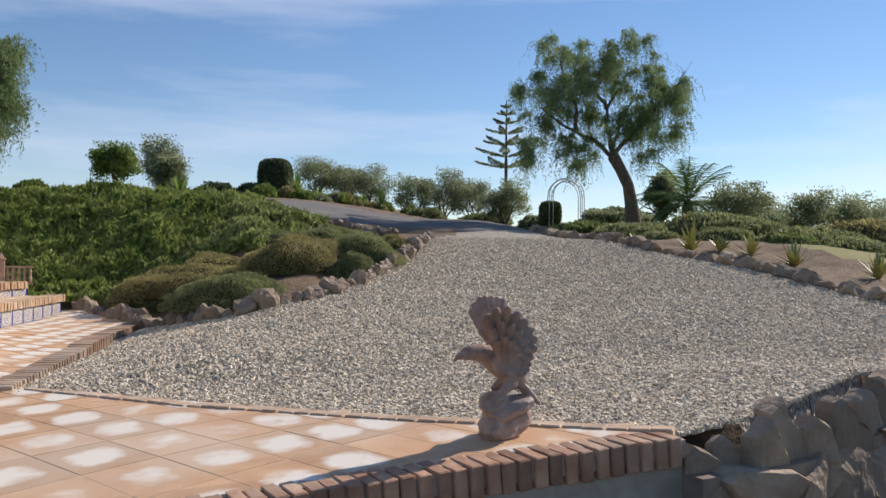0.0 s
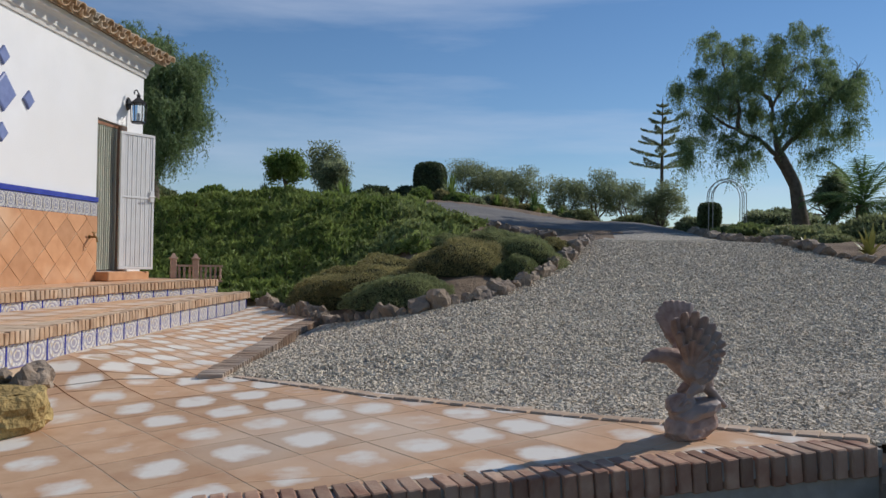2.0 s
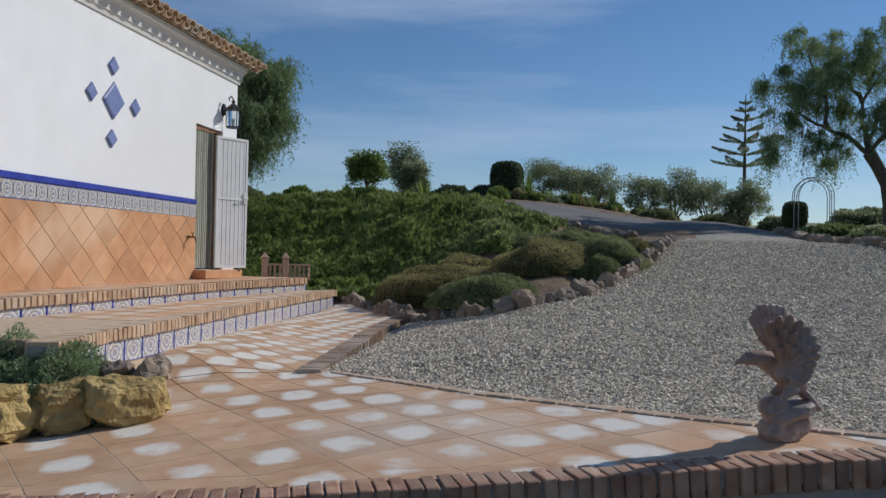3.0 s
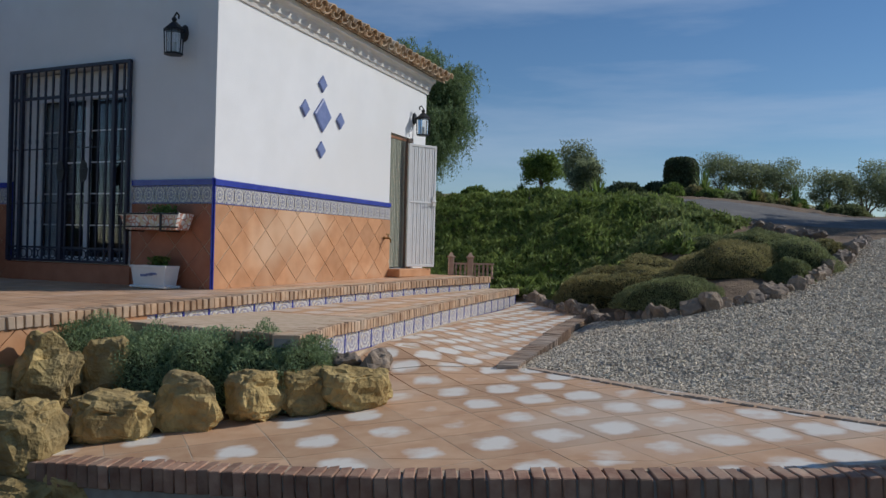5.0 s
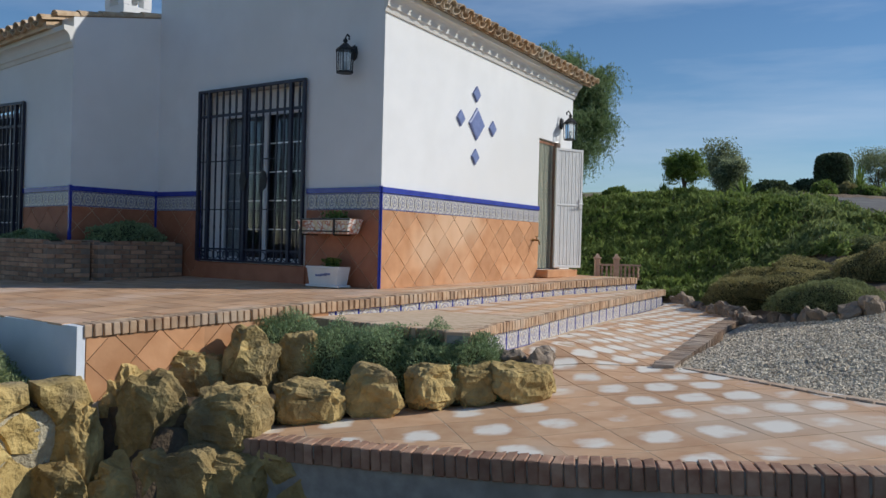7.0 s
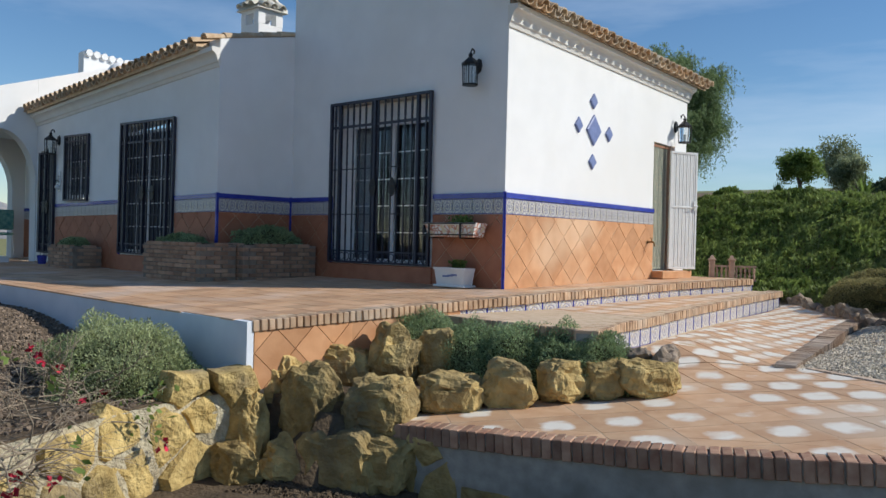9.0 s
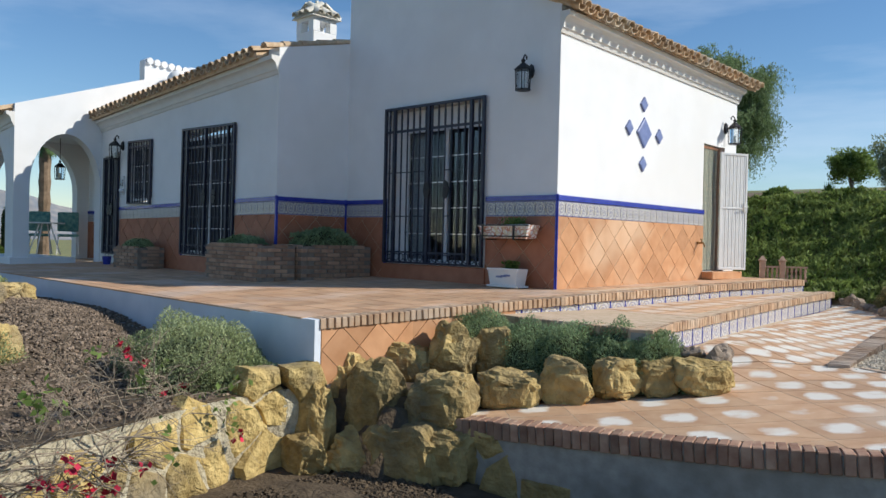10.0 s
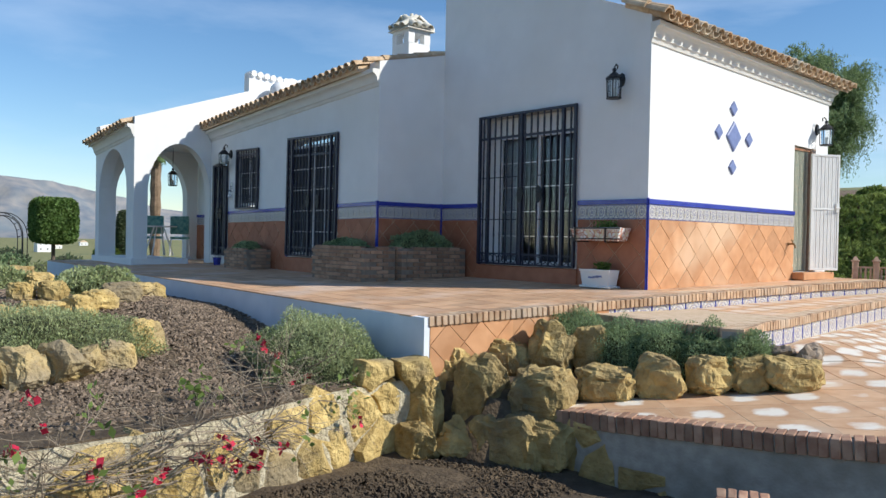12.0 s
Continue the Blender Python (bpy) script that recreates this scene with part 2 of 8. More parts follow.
def pebble_coat(m, scale, depth):
    """Rounded cells of differing tone over a ground of loose stones."""
    n, l = m.node_tree.nodes, m.node_tree.links
    b = n["Principled BSDF"]
    src = b.inputs["Base Color"].links[0].from_socket
    geo, vo = n.new("ShaderNodeNewGeometry"), n.new("ShaderNodeTexVoronoi")
    vo.inputs["Scale"].default_value = scale
    l.new(geo.outputs["Position"], vo.inputs["Vector"])
    sep, mr, hs = n.new("ShaderNodeSeparateXYZ"), n.new("ShaderNodeMapRange"), n.new("ShaderNodeHueSaturation")
    l.new(vo.outputs["Color"], sep.inputs[0])
    l.new(sep.outputs[0], mr.inputs[0])
    mr.inputs[3].default_value, mr.inputs[4].default_value = 0.6, 1.4
    l.new(mr.outputs[0], hs.inputs["Value"])
    l.new(src, hs.inputs["Color"])
    l.new(hs.outputs[0], b.inputs["Base Color"])
    bp = n.new("ShaderNodeBump")
    bp.invert = True
    bp.inputs["Strength"].default_value, bp.inputs["Distance"].default_value = 1.0, depth
    l.new(vo.outputs["Distance"], bp.inputs["Height"])
    l.new(bp.outputs[0], b.inputs["Normal"])


pebble_coat(M["gravelbed"], 34.0, 0.02)


# ---- helpers of mesh ----
def link(name, bm, material, parent=None, smooth=False):
    me = bpy.data.meshes.new(name)
    if smooth:
        for f in bm.faces:
            f.smooth = True
    bm.to_mesh(me)
    bm.free()
    for one in material if isinstance(material, (list, tuple)) else (material,):
        me.materials.append(one)
    ob = new(name, me)
    ob.parent = parent
    return ob


def part(name, bm, material, parent, label="", smooth=False):
    ob = link(name, bm, material, parent, smooth)
    return tagged(ob, label=label)


def thing(name, label, category, group="", kind="", at=None):
    ob = new(name)
    ob.empty_display_size = 0.1
    if at is not None:
        ob.matrix_world = at
    return tagged(ob, label, category, group, kind)


def box_bm(x0, x1, y0, y1, z0, z1, bevel=0.0, bm=None):
    own = bm is None
    bm = bm or bmesh.new()
    v = [bm.verts.new(p) for p in ((x0, y0, z0), (x1, y0, z0), (x1, y1, z0), (x0, y1, z0), (x0, y0, z1), (x1, y0, z1), (x1, y1, z1), (x0, y1, z1))]
    fs = [bm.faces.new([v[i] for i in q]) for q in ((3, 2, 1, 0), (4, 5, 6, 7), (0, 1, 5, 4), (1, 2, 6, 5), (2, 3, 7, 6), (3, 0, 4, 7))]
    if bevel:
        es = {e for f in fs for e in f.edges}
        bmesh.ops.bevel(bm, geom=list(es), offset=bevel, segments=1, affect="EDGES", profile=0.6)
    return bm


def tube_bm(points, radius, seg=8, bm=None, taper=None, caps=True):
    """A tube along points; radius a number or one a point."""
    bm = bm or bmesh.new()
    pts = [Vector(p) for p in points]
    rings = []
    for i, p in enumerate(pts):
        d = (pts[min(i + 1, len(pts) - 1)] - pts[max(i - 1, 0)]).normalized()
        a = d.orthogonal().normalized() if i == 0 else (rings_a - d * rings_a.dot(d)).normalized()
        rings_a = a
        b = d.cross(a)
        r = radius[i] if isinstance(radius, (list, tuple)) else radius
        rings.append([bm.verts.new(p + (a * math.cos(t) + b * math.sin(t)) * r) for t in (2 * math.pi * k / seg for k in range(seg))])
    for q, w in zip(rings, rings[1:]):
        for k in range(seg):
            bm.faces.new((q[k], q[(k + 1) % seg], w[(k + 1) % seg], w[k]))
    if caps:
        bm.faces.new(list(reversed(rings[0])))
        bm.faces.new(rings[-1])
    return bm


def prism_bm(poly, z0, z1, bm=None, zf=None):
    """A slab over a polygon; zf(x, y) raises its points."""
    bm = bm or bmesh.new()
    zf = zf or (lambda x, y: 0.0)
    lo = [bm.verts.new((x, y, z0 + zf(x, y))) for x, y in poly]
    hi = [bm.verts.new((x, y, z1 + zf(x, y))) for x, y in poly]
    bm.faces.new(list(reversed(lo)))
    bm.faces.new(hi)
    for i in range(len(poly)):
        j = (i + 1) % len(poly)
        bm.faces.new((lo[i], lo[j], hi[j], hi[i]))
    return bm


def quick_mesh(name, verts, faces, material, parent=None, smooth=False):
    me = bpy.data.meshes.new(name)
    me.from_pydata(verts, [], faces)
    me.materials.append(material)
    if smooth:
        me.polygons.foreach_set("use_smooth", [True] * len(me.polygons))
    ob = new(name, me)
    ob.parent = parent
    return ob


def clip_poly(poly, region):
    """poly cut by the convex region, both counter-clockwise."""
    out = list(poly)
    for i in range(len(region)):
        a, b = region[i], region[(i + 1) % len(region)]
        src, out = out, []
        side = lambda p: (b[0] - a[0]) * (p[1] - a[1]) - (b[1] - a[1]) * (p[0] - a[0])
        for k in range(len(src)):
            p, q = src[k], src[(k + 1) % len(src)]
            sp, sq = side(p), side(q)
            if sp >= 0:
                out.append(p)
            if sp * sq < 0:
                t = sp / (sp - sq)
                out.append((p[0] + t * (q[0] - p[0]), p[1] + t * (q[1] - p[1])))
        if len(out) < 3:
            return []
    return out


def area(poly):
    return 0.5 * abs(sum(p[0] * q[1] - q[0] * p[1] for p, q in zip(poly, poly[1:] + poly[:1])))


def along(line, step):
    """Points and headings at even steps along a polyline."""
    pts = [Vector(p) for p in line]
    out, left = [], step / 2
    for a, b in zip(pts, pts[1:]):
        d = b - a
        n, t = d.length, left
        while t < n:
            out.append((a + d * (t / n), math.atan2(d.y, d.x)))
            t += step
        left = t - n
    return out


def smooth01(t):
    t = min(1.0, max(0.0, t))
    return t * t * (3 - 2 * t)


rng = np.random.default_rng(7)


def leaf_cloud(centres, size, name, material, parent=None, stretch=(1.0, 0.45), droop=0.0, spread=1.0, up=None):
    """One mesh of many small leaf blades round the given centres."""
    c = np.asarray(centres, float)
    n = len(c)
    a = rng.normal(size=(n, 3)) * spread
    if up is not None:
        a += np.asarray(up) * 1.0
    a[:, 2] -= droop
    a /= np.linalg.norm(a, axis=1, keepdims=True)
    b = np.cross(a, rng.normal(size=(n, 3)))
    b /= np.linalg.norm(b, axis=1, keepdims=True) + 1e-9
    s = size * rng.uniform(0.6, 1.35, (n, 1))
    la, lb = a * s * stretch[0], b * s * stretch[1]
    v = np.stack([c - la, c + lb, c + la, c - lb], 1).reshape(-1, 3)
    f = np.arange(4 * n).reshape(-1, 4)
    return quick_mesh(name, v.tolist(), f.tolist(), material, parent)


# ---- plan ----
TERR = [(0.33, -3.98), (0.45, -2.9), (0.62, -1.5), (0.75, -0.5), (0.80, 0.4), (0.84, 1.6), (0.84, 3.2), (1.08, 5.35)]
STEP2 = [(2.48, -1.75), (2.40, -1.5), (2.18, -0.8), (1.86, 1.5), (1.62, 3.6), (1.45, 5.7)]
PATIO_FRONT = [(1.45, -3.44), (2.8, -3.25), (4.0, -3.05), (5.5, -2.62), (6.95, -2.14), (8.0, -1.83)]
PATIO_BACK = [(7.98, -1.68), (6.6, -1.2), (5.1, -0.55), (3.66, 0.24)]
KERB = [(3.47, 0.13), (3.29, 2.0), (3.04, 4.15)]
BED_FRONT = [(-40, 9.0), (-8, 8.0), (-1, 6.9), (1.54, 6.0), (2.46, 4.75), (3.15, 3.97), (3.93, 3.15), (4.5, 2.7), (4.9, 2.75), (5.36, 3.25), (5.75, 4.1), (6.02, 5.0), (6.25, 5.9), (6.35, 6.7), (6.6, 8.5), (7.3, 13), (8.6, 22), (10, 45), (12, 400)]
DRIVE_EDGE = [(13.5, -1.0), (12.3, 1.6), (11.5, 3.8), (11.37, 4.4), (10.97, 5.4), (10.0, 7.0), (9.12, 9.5), (8.9, 18.0), (9.4, 29.0), (12, 60)]


def tz(x, y):
    """The terrace falls a little to its free corner."""
    return 0.017 * y if y > 0 else 0.038 * y * (1 - 0.65 * min(1.0, max(0.0, -1 - x) / 12))


def dist_line(x, y, line):
    """Distance to a polyline, and whether the point lies to its left."""
    best, left = 1e9, True
    for (ax, ay), (bx, by) in zip(line, line[1:]):
        dx, dy = bx - ax, by - ay
        t = min(1.0, max(0.0, ((x - ax) * dx + (y - ay) * dy) / (dx * dx + dy * dy)))
        ex, ey = x - ax - t * dx, y - ay - t * dy
        d = math.hypot(ex, ey)
        if d < best - 1e-9:
            best, left = d, dx * (y - ay) - dy * (x - ax) > 0
    return best, left


def patio_z(x, y):
    plane = -0.7985 + 0.0553 * x + 0.0689 * y
    d, _ = dist_line(x, y, STEP2)
    return plane + max(0.0, -0.47 + 0.017 * max(0.0, y) - plane) * smooth01(1.15 - d / 1.3) * smooth01((y + 1.0) / 1.3)


def gravel_z(x, y):
    if y < 3.5:
        z = -0.47 + 0.14 * max(y, -4.0)
    elif y < 8:
        z = 0.02 + 0.17 * (y - 3.5)
    else:
        z = 0.785 + 0.05 * (min(y, 60) - 8)
    near = max(smooth01((0.9 - y) / 1.2), 1 - smooth01((x - 3.2) / 2.2) if y < 9 else 0.0)
    return z * (1 - near) + (patio_z(min(x, 9), y) - 0.03) * near


def edge_x(line, y):
    for (ax, ay), (bx, by) in zip(line, line[1:]):
        if min(ay, by) <= y <= max(ay, by):
            return ax + (bx - ax) * (y - ay) / (by - ay)
    return line[0][0] if y < line[0][1] else line[-1][0]


WALL_LINE = [(0.33, -4.05), (0.22, -4.5), (0.33, -5.27), (0.6, -6.08), (0.75, -6.76), (0.83, -7.77), (0.86, -8.8), (0.84, -10.5), (0.7, -14), (0.7, -40)]
FRONT_LINE = PATIO_FRONT + [(8.6, -1.5), (9.6, -0.5), (11.5, 0.6), (13.2, 1.2), (40, 6)]


def front_y(x):
    for (ax, ay), (bx, by) in zip(FRONT_LINE, FRONT_LINE[1:]):
        if ax <= x <= bx:
            return ay + (by - ay) * (x - ax) / (bx - ax)
    return FRONT_LINE[0][1] if x < FRONT_LINE[0][0] else 6.0


def bed_z(x, y):
    """The bark bed below the terrace."""
    return -0.86 + 0.66 * smooth01((0.15 - x) / 4.7) - 0.012 * max(0.0, -y - 5) - 0.02 * max(0.0, -6 - x) - 0.2 * smooth01((y + 5.4) / 1.3) * smooth01((-0.6 - x) / 2.0)


def crest(x, y):
    """The drive's hump where it bends behind the bank."""
    return 0.36 * smooth01((y - 9) / 7) * (1 - smooth01((x - 7.5) / 2.5)) * smooth01((x - 0.5) / 5.5)


def ground_z(x, y):
    """Height, and the kind of surface: 0 gravel, 1 planted earth, 2 field, 3 dark soil."""
    r = math.hypot(x, y)
    if x < -14 or r > 70:
        far = max(0.0, r - 22)
        z = -0.9 - 0.03 * min(far, 400) - 0.004 * max(0, far - 400)
        z += 1.2 * noise.noise((x * 0.01, y * 0.01, 3.0)) * min(1, far / 60)
        if y > 6:
            up = max(z, 1.9 - 0.03 * abs(x + 14)) if x < 0 else max(z, 0.2 - 0.02 * abs(x - 10))
            z += (up - z) * (smooth01((y - 8 - 0.8 * max(0.0, -14 - x)) / 6) if x < 0 else 1.0)
        return z, 2
    if y < front_y(x) + (0.25 if x < 8 else 0.05) and x > 1.2 or (x > edge_x(WALL_LINE, y) - 0.3 and y < -3.9):
        return -1.5 + 0.05 * noise.noise((x, y, 0)), 3
    if y < -3.96:
        return bed_z(x, y), 3
    if x < 1.5 and y < 5.6 and not (y > 5.2 and x > -3):
        return -0.9, 3
    d, inside = dist_line(x, y, BED_FRONT)
    g = gravel_z(x, y)
    if inside:
        k = smooth01((x - 2.2) / 2.2)
        base = -0.36 * (1 - k) + g * k
        u = smooth01((x - 0.5) / 7)
        top = 1.62 * (1 - u) + 0.91 * u + (0.085 * (1 - u) + 0.05 * u) * (min(y, 40) - 10.5)
        s = smooth01(d / 4.2)
        return base * (1 - s) + top * s + crest(x, y), (1 if d < 6.2 and y < 11.6 + 0.1 * x else 4 if y < 30 and y - 11 < 6 + 0.1 * x else 1 if y < 27 else 2)
    ex = edge_x(DRIVE_EDGE, y)
    if y < -1.65 and x < 8 or (x < (edge_x(KERB, y) + 0.1 if y > 0.2 else 3.6) and y < 5.5):
        return patio_z(x, y) - 0.1, 3
    if x > ex:
        bank = 0.12 * smooth01((y - 8) / 6) - 0.05 * (1 - smooth01((y - 5) / 3))
        return g + bank * min(x - ex, 3) - 0.11 * max(0.0, min(x - ex, 14) - 3.5) - 0.03 + 0.1 * (min(max(y, 24), 32) - 24) * (1 - smooth01((x - 8.5) / 2)) + crest(x, y), (1 if x < ex + 3 and y < 14 else 2)
    return g + 0.1 * (min(max(y, 24), 32) - 24) * (1 - smooth01((x - 8.5) / 2)) + crest(x, y), (0 if y < 10.2 + 0.9 * (x - 6) else 4 if y < 30 else 2)


def axis(core0, core1, step, far):
    """Even steps in the middle, growing outwards."""
    mid = list(np.arange(core0, core1, step))
    out, s, p = [], step, core1
    while p < far:
        out.append(p)
        s *= 1.28
        p += s
    low, s, p = [], step, core0 - step
    while p > -far:
        low.append(p)
        s *= 1.28
        p -= s
    return low[::-1] + mid + out


def make_ground():
    xs, ys = axis(-9, 15, 0.22, 3200), axis(-9, 17, 0.22, 3200)
    verts, kinds = [], []
    for y in ys:
        for x in xs:
            z, k = ground_z(x, y)
            if k in (1, 3) and abs(x) < 30:
                z += 0.05 * noise.noise((x * 2.1, y * 2.1, 0)) + 0.025 * noise.noise((x * 6, y * 6, 4))
            verts.append((x, y, z))
            kinds.append(k)
    w = len(xs)
    faces, mats = [], []
    for j in range(len(ys) - 1):
        for i in range(w - 1):
            a = j * w + i
            faces.append((a, a + 1, a + w + 1, a + w))
            mats.append(max((kinds[a], kinds[a + 1], kinds[a + w], kinds[a + w + 1]), key=[kinds[a], kinds[a + 1], kinds[a + w], kinds[a + w + 1]].count))
    me = bpy.data.meshes.new("ground")
    me.from_pydata(verts, [], faces)
    for one in ("gravelbed", "redsoil", "grass", "soil", "asphalt"):
        me.materials.append(M[one])
    me.polygons.foreach_set("material_index", mats)
    me.polygons.foreach_set("use_smooth", [True] * len(faces))
    return tagged(new("ground", me), "sloping garden ground with pale gravel, soil and fields", "ground", kind="structure")


ground = make_ground()


# ---- terrace, steps, patio ----
def offset(line, d):
    """The polyline moved d to its right."""
    out = []
    for i, p in enumerate(line):
        a, b = Vector(line[max(i - 1, 0)]), Vector(line[min(i + 1, len(line) - 1)])
        t = (b - a).normalized()
        out.append((p[0] + t.y * d, p[1] - t.x * d))
    return out


def strip_slab(name, left, right, zf, thick, material, label, category):
    """A slab between two polylines with as many points."""
    bm = bmesh.new()
    rows = []
    for (ax, ay), (bx, by) in zip(left, right):
        za, zb = zf(ax, ay), zf(bx, by)
        rows.append([bm.verts.new(p) for p in ((ax, ay, za), (bx, by, zb), (bx, by, zb - thick), (ax, ay, za - thick))])
    for q, w in zip(rows, rows[1:]):
        for k in range(4):
            bm.faces.new((q[k], q[(k + 1) % 4], w[(k + 1) % 4], w[k]))
    bm.faces.new(rows[0])
    bm.faces.new(list(reversed(rows[-1])))
    bmesh.ops.recalc_face_normals(bm, faces=bm.faces)
    return tagged(link(name, bm, material), label, category, kind="structure")


def resample(line, ys):
    return [(edge_x(line, y), y) for y in ys]


xsn = [-13.95, -9.5, -5.0, -2.5, -1.0, 0.28]
terrace = strip_slab("terrace_floor", [(x, 0.3 if x < -4 else 0.0) for x in xsn], [(x, -3.955) for x in xsn], lambda x, y: tz(x, y) - 0.0025, 0.9, M["grout"], "raised terrace slab with pale cement joints", "terrace")
yse = [-3.94, -2.9, -1.5, -0.5, 0.0]
terrace_e = strip_slab("terrace_floor_east", [(0.281, y) for y in yse], [(edge_x(TERR, y) - 0.05, y) for y in yse], lambda x, y: tz(x, y) - 0.0025, 0.8, M["grout"], "terrace slab strip along its free edge", "terrace")
ysn = [0.0, 0.8, 1.6, 2.4, 3.2, 4.0, 4.8, 5.35]
terrace_n = strip_slab("terrace_floor_north", [(-0.3, y) for y in ysn], [(edge_x(TERR, y) - 0.05, y) for y in ysn], lambda x, y: tz(x, y) - 0.0025, 0.7, M["grout"], "terrace slab strip along the side wall", "terrace")
yst = [-1.75, -1.45, -0.8, 0.0, 0.8, 1.6, 2.4, 3.2, 4.0, 4.8, 5.35]
tread = strip_slab("step_tread", [(edge_x(TERR, y) - 0.1, y) for y in yst], [(edge_x(STEP2, y) - 0.05, y + 0.0) for y in yst], lambda x, y: 0.017 * max(0.0, y) - 0.1945, 0.6, M["grout"], "wide middle step slab", "step")

BRICK_W, BRICK_L, BRICK_H = 0.061, 0.23, 0.10


def brick_mesh(w, l, h, name, material, seed):
    bm = box_bm(-w / 2, w / 2, -l / 2, l / 2, -h / 2, h / 2, 0.006)
    r = random.Random(seed)
    for v in bm.verts:
        v.co += Vector((r.uniform(-1, 1), r.uniform(-1, 1), r.uniform(-1, 1))) * 0.0022
    me = bpy.data.meshes.new(name)
    bm.to_mesh(me)
    bm.free()
    me.materials.append(material)
    return me


def brick_row(parent, line, zf, step, meshes, inset, jitter=0.004, name="brick", lean=0):
    """Bricks on edge along a line, the outer ends on it."""
    r = random.Random(len(line) * 31 + int(step * 1000))
    for p, a in along(line, step):
        n = Vector((math.sin(a), -math.cos(a)))
        q = p - n * inset
        ob = new(name, r.choice(meshes))
        z = zf(q.x, q.y)
        slope = math.atan2(zf(q.x + 0.2 * math.cos(a), q.y + 0.2 * math.sin(a)) - z, 0.2)
        ob.matrix_world = pose(q.x + r.uniform(-jitter, jitter), q.y + r.uniform(-jitter, jitter), z + r.uniform(-jitter, jitter) * 0.7, r.uniform(-1, 1), -math.degrees(slope) + r.uniform(-1.5, 1.5), math.degrees(a) + lean + r.uniform(-1.5, 1.5))
        ob.parent = parent


edge_meshes = [brick_mesh(BRICK_W, BRICK_L, BRICK_H, "edge_brick", M["brick_pale"], k) for k in range(4)]
red_meshes = [brick_mesh(0.07, 0.22, 0.15, "front_brick", M["brick_red"], k + 9) for k in range(4)]
flat_meshes = [brick_mesh(0.112, 0.115, 0.05, "flat_brick", M["brick_dusty"], k + 19) for k in range(3)]
kerb_meshes = [brick_mesh(0.046, 0.21, 0.15, "kerb_brick", M["brick_grey"], k + 29) for k in range(4)]


def mortar_bed(name, line, zf, width, h, inset, material):
    a, b = offset(line, -inset + width / 2), offset(line, -inset - width / 2)
    return strip_slab(name, b, a, zf, h, material, "mortar bed under a brick edging", "mortar")


terr_edge = mortar_bed("terrace_edging", TERR, lambda x, y: tz(x, y) - 0.03, 0.19, 0.07, 0.12, M["mortar"])
tagged(terr_edge, "bricks on edge along the terrace rim", "edging")
step_edge = mortar_bed("step_edging", STEP2, lambda x, y: 0.017 * max(0.0, y) - 0.225, 0.19, 0.07, 0.12, M["mortar"])
tagged(step_edge, "bricks on edge along the lower step", "edging")
patio_edge = mortar_bed("patio_edging", PATIO_FRONT, lambda x, y: patio_z(x, y) - 0.012, 0.19, 0.09, 0.11, M["mortar"])
tagged(patio_edge, "red bricks on edge along the patio rim", "edging")
kerb_bed = mortar_bed("gravel_kerb", KERB, lambda x, y: patio_z(x, y) - 0.01 - 0.05 * smooth01((y - 2.2) / 2.0), 0.17, 0.2, 0.0, M["mortar"])
tagged(kerb_bed, "row of bricks on edge between patio and gravel", "kerb")
back_bed = mortar_bed("patio_back_edging", PATIO_BACK, lambda x, y: patio_z(x, y) - 0.006, 0.13, 0.2, 0.0, M["grout"])
tagged(back_bed, "flat brick edging between patio and gravel", "edging")

# patio base under the tiles
xs_p = np.arange(1.0, 8.2, 0.2)


def patio_base():
    bm = bmesh.new()
    grid = {}
    for i, x in enumerate(xs_p):
        for j, y in enumerate(np.arange(-3.5, 6.4, 0.2)):
            grid[i, j] = (x, y)
    made = {}

    def vert(i, j, dz):
        if (i, j, dz) not in made:
            x, y = grid[i, j]
            rise = patio_z(x, y) - (-0.7985 + 0.0553 * x + 0.0689 * y)
            made[i, j, dz] = bm.verts.new((x, y, patio_z(x, y) - 0.0003 - min(0.011, 0.2 * rise) + dz))
        return made[i, j, dz]

    for (i, j), (x, y) in grid.items():
        if (i + 1, j + 1) in grid:
            cx, cy = x + 0.1, y + 0.1
            if cx < (edge_x(KERB, cy) if cy > 0.3 else 9) and (cy > front_y(cx) + 0.14 and (cx > 1.5 or (cx > 1.0 and cy < -1.2))) and not cy > back_y(cx):
                bm.faces.new((vert(i, j, 0), vert(i + 1, j, 0), vert(i + 1, j + 1, 0), vert(i, j + 1, 0)))
    return tagged(link("patio_floor", bm, M["grout"]), "sloping patio bed with sandy cement joints", "patio", kind="structure")


def back_y(x):
    line = list(reversed(PATIO_BACK))
    if x < 3.5:
        return 4.2 + (3.05 - x) * 1.2
    for (ax, ay), (bx, by) in zip(line, line[1:]):
        if ax <= x <= bx:
            return ay + (by - ay) * (x - ax) / (bx - ax)
    return -1.7


patio = patio_base()


# ---- the house shell ----
def sw(y, z):
    """Height on the side wall: its courses run down a little to the back."""
    return z * (1 - 0.0205 * y) + tz(0, y)


def w2(x, z):
    """Height on the long wing, whose courses run down a little to the far end."""
    return z * (1 - 0.024 * max(0.0, -4.35 - x)) + 0.012 * max(0.0, -4.35 - x)


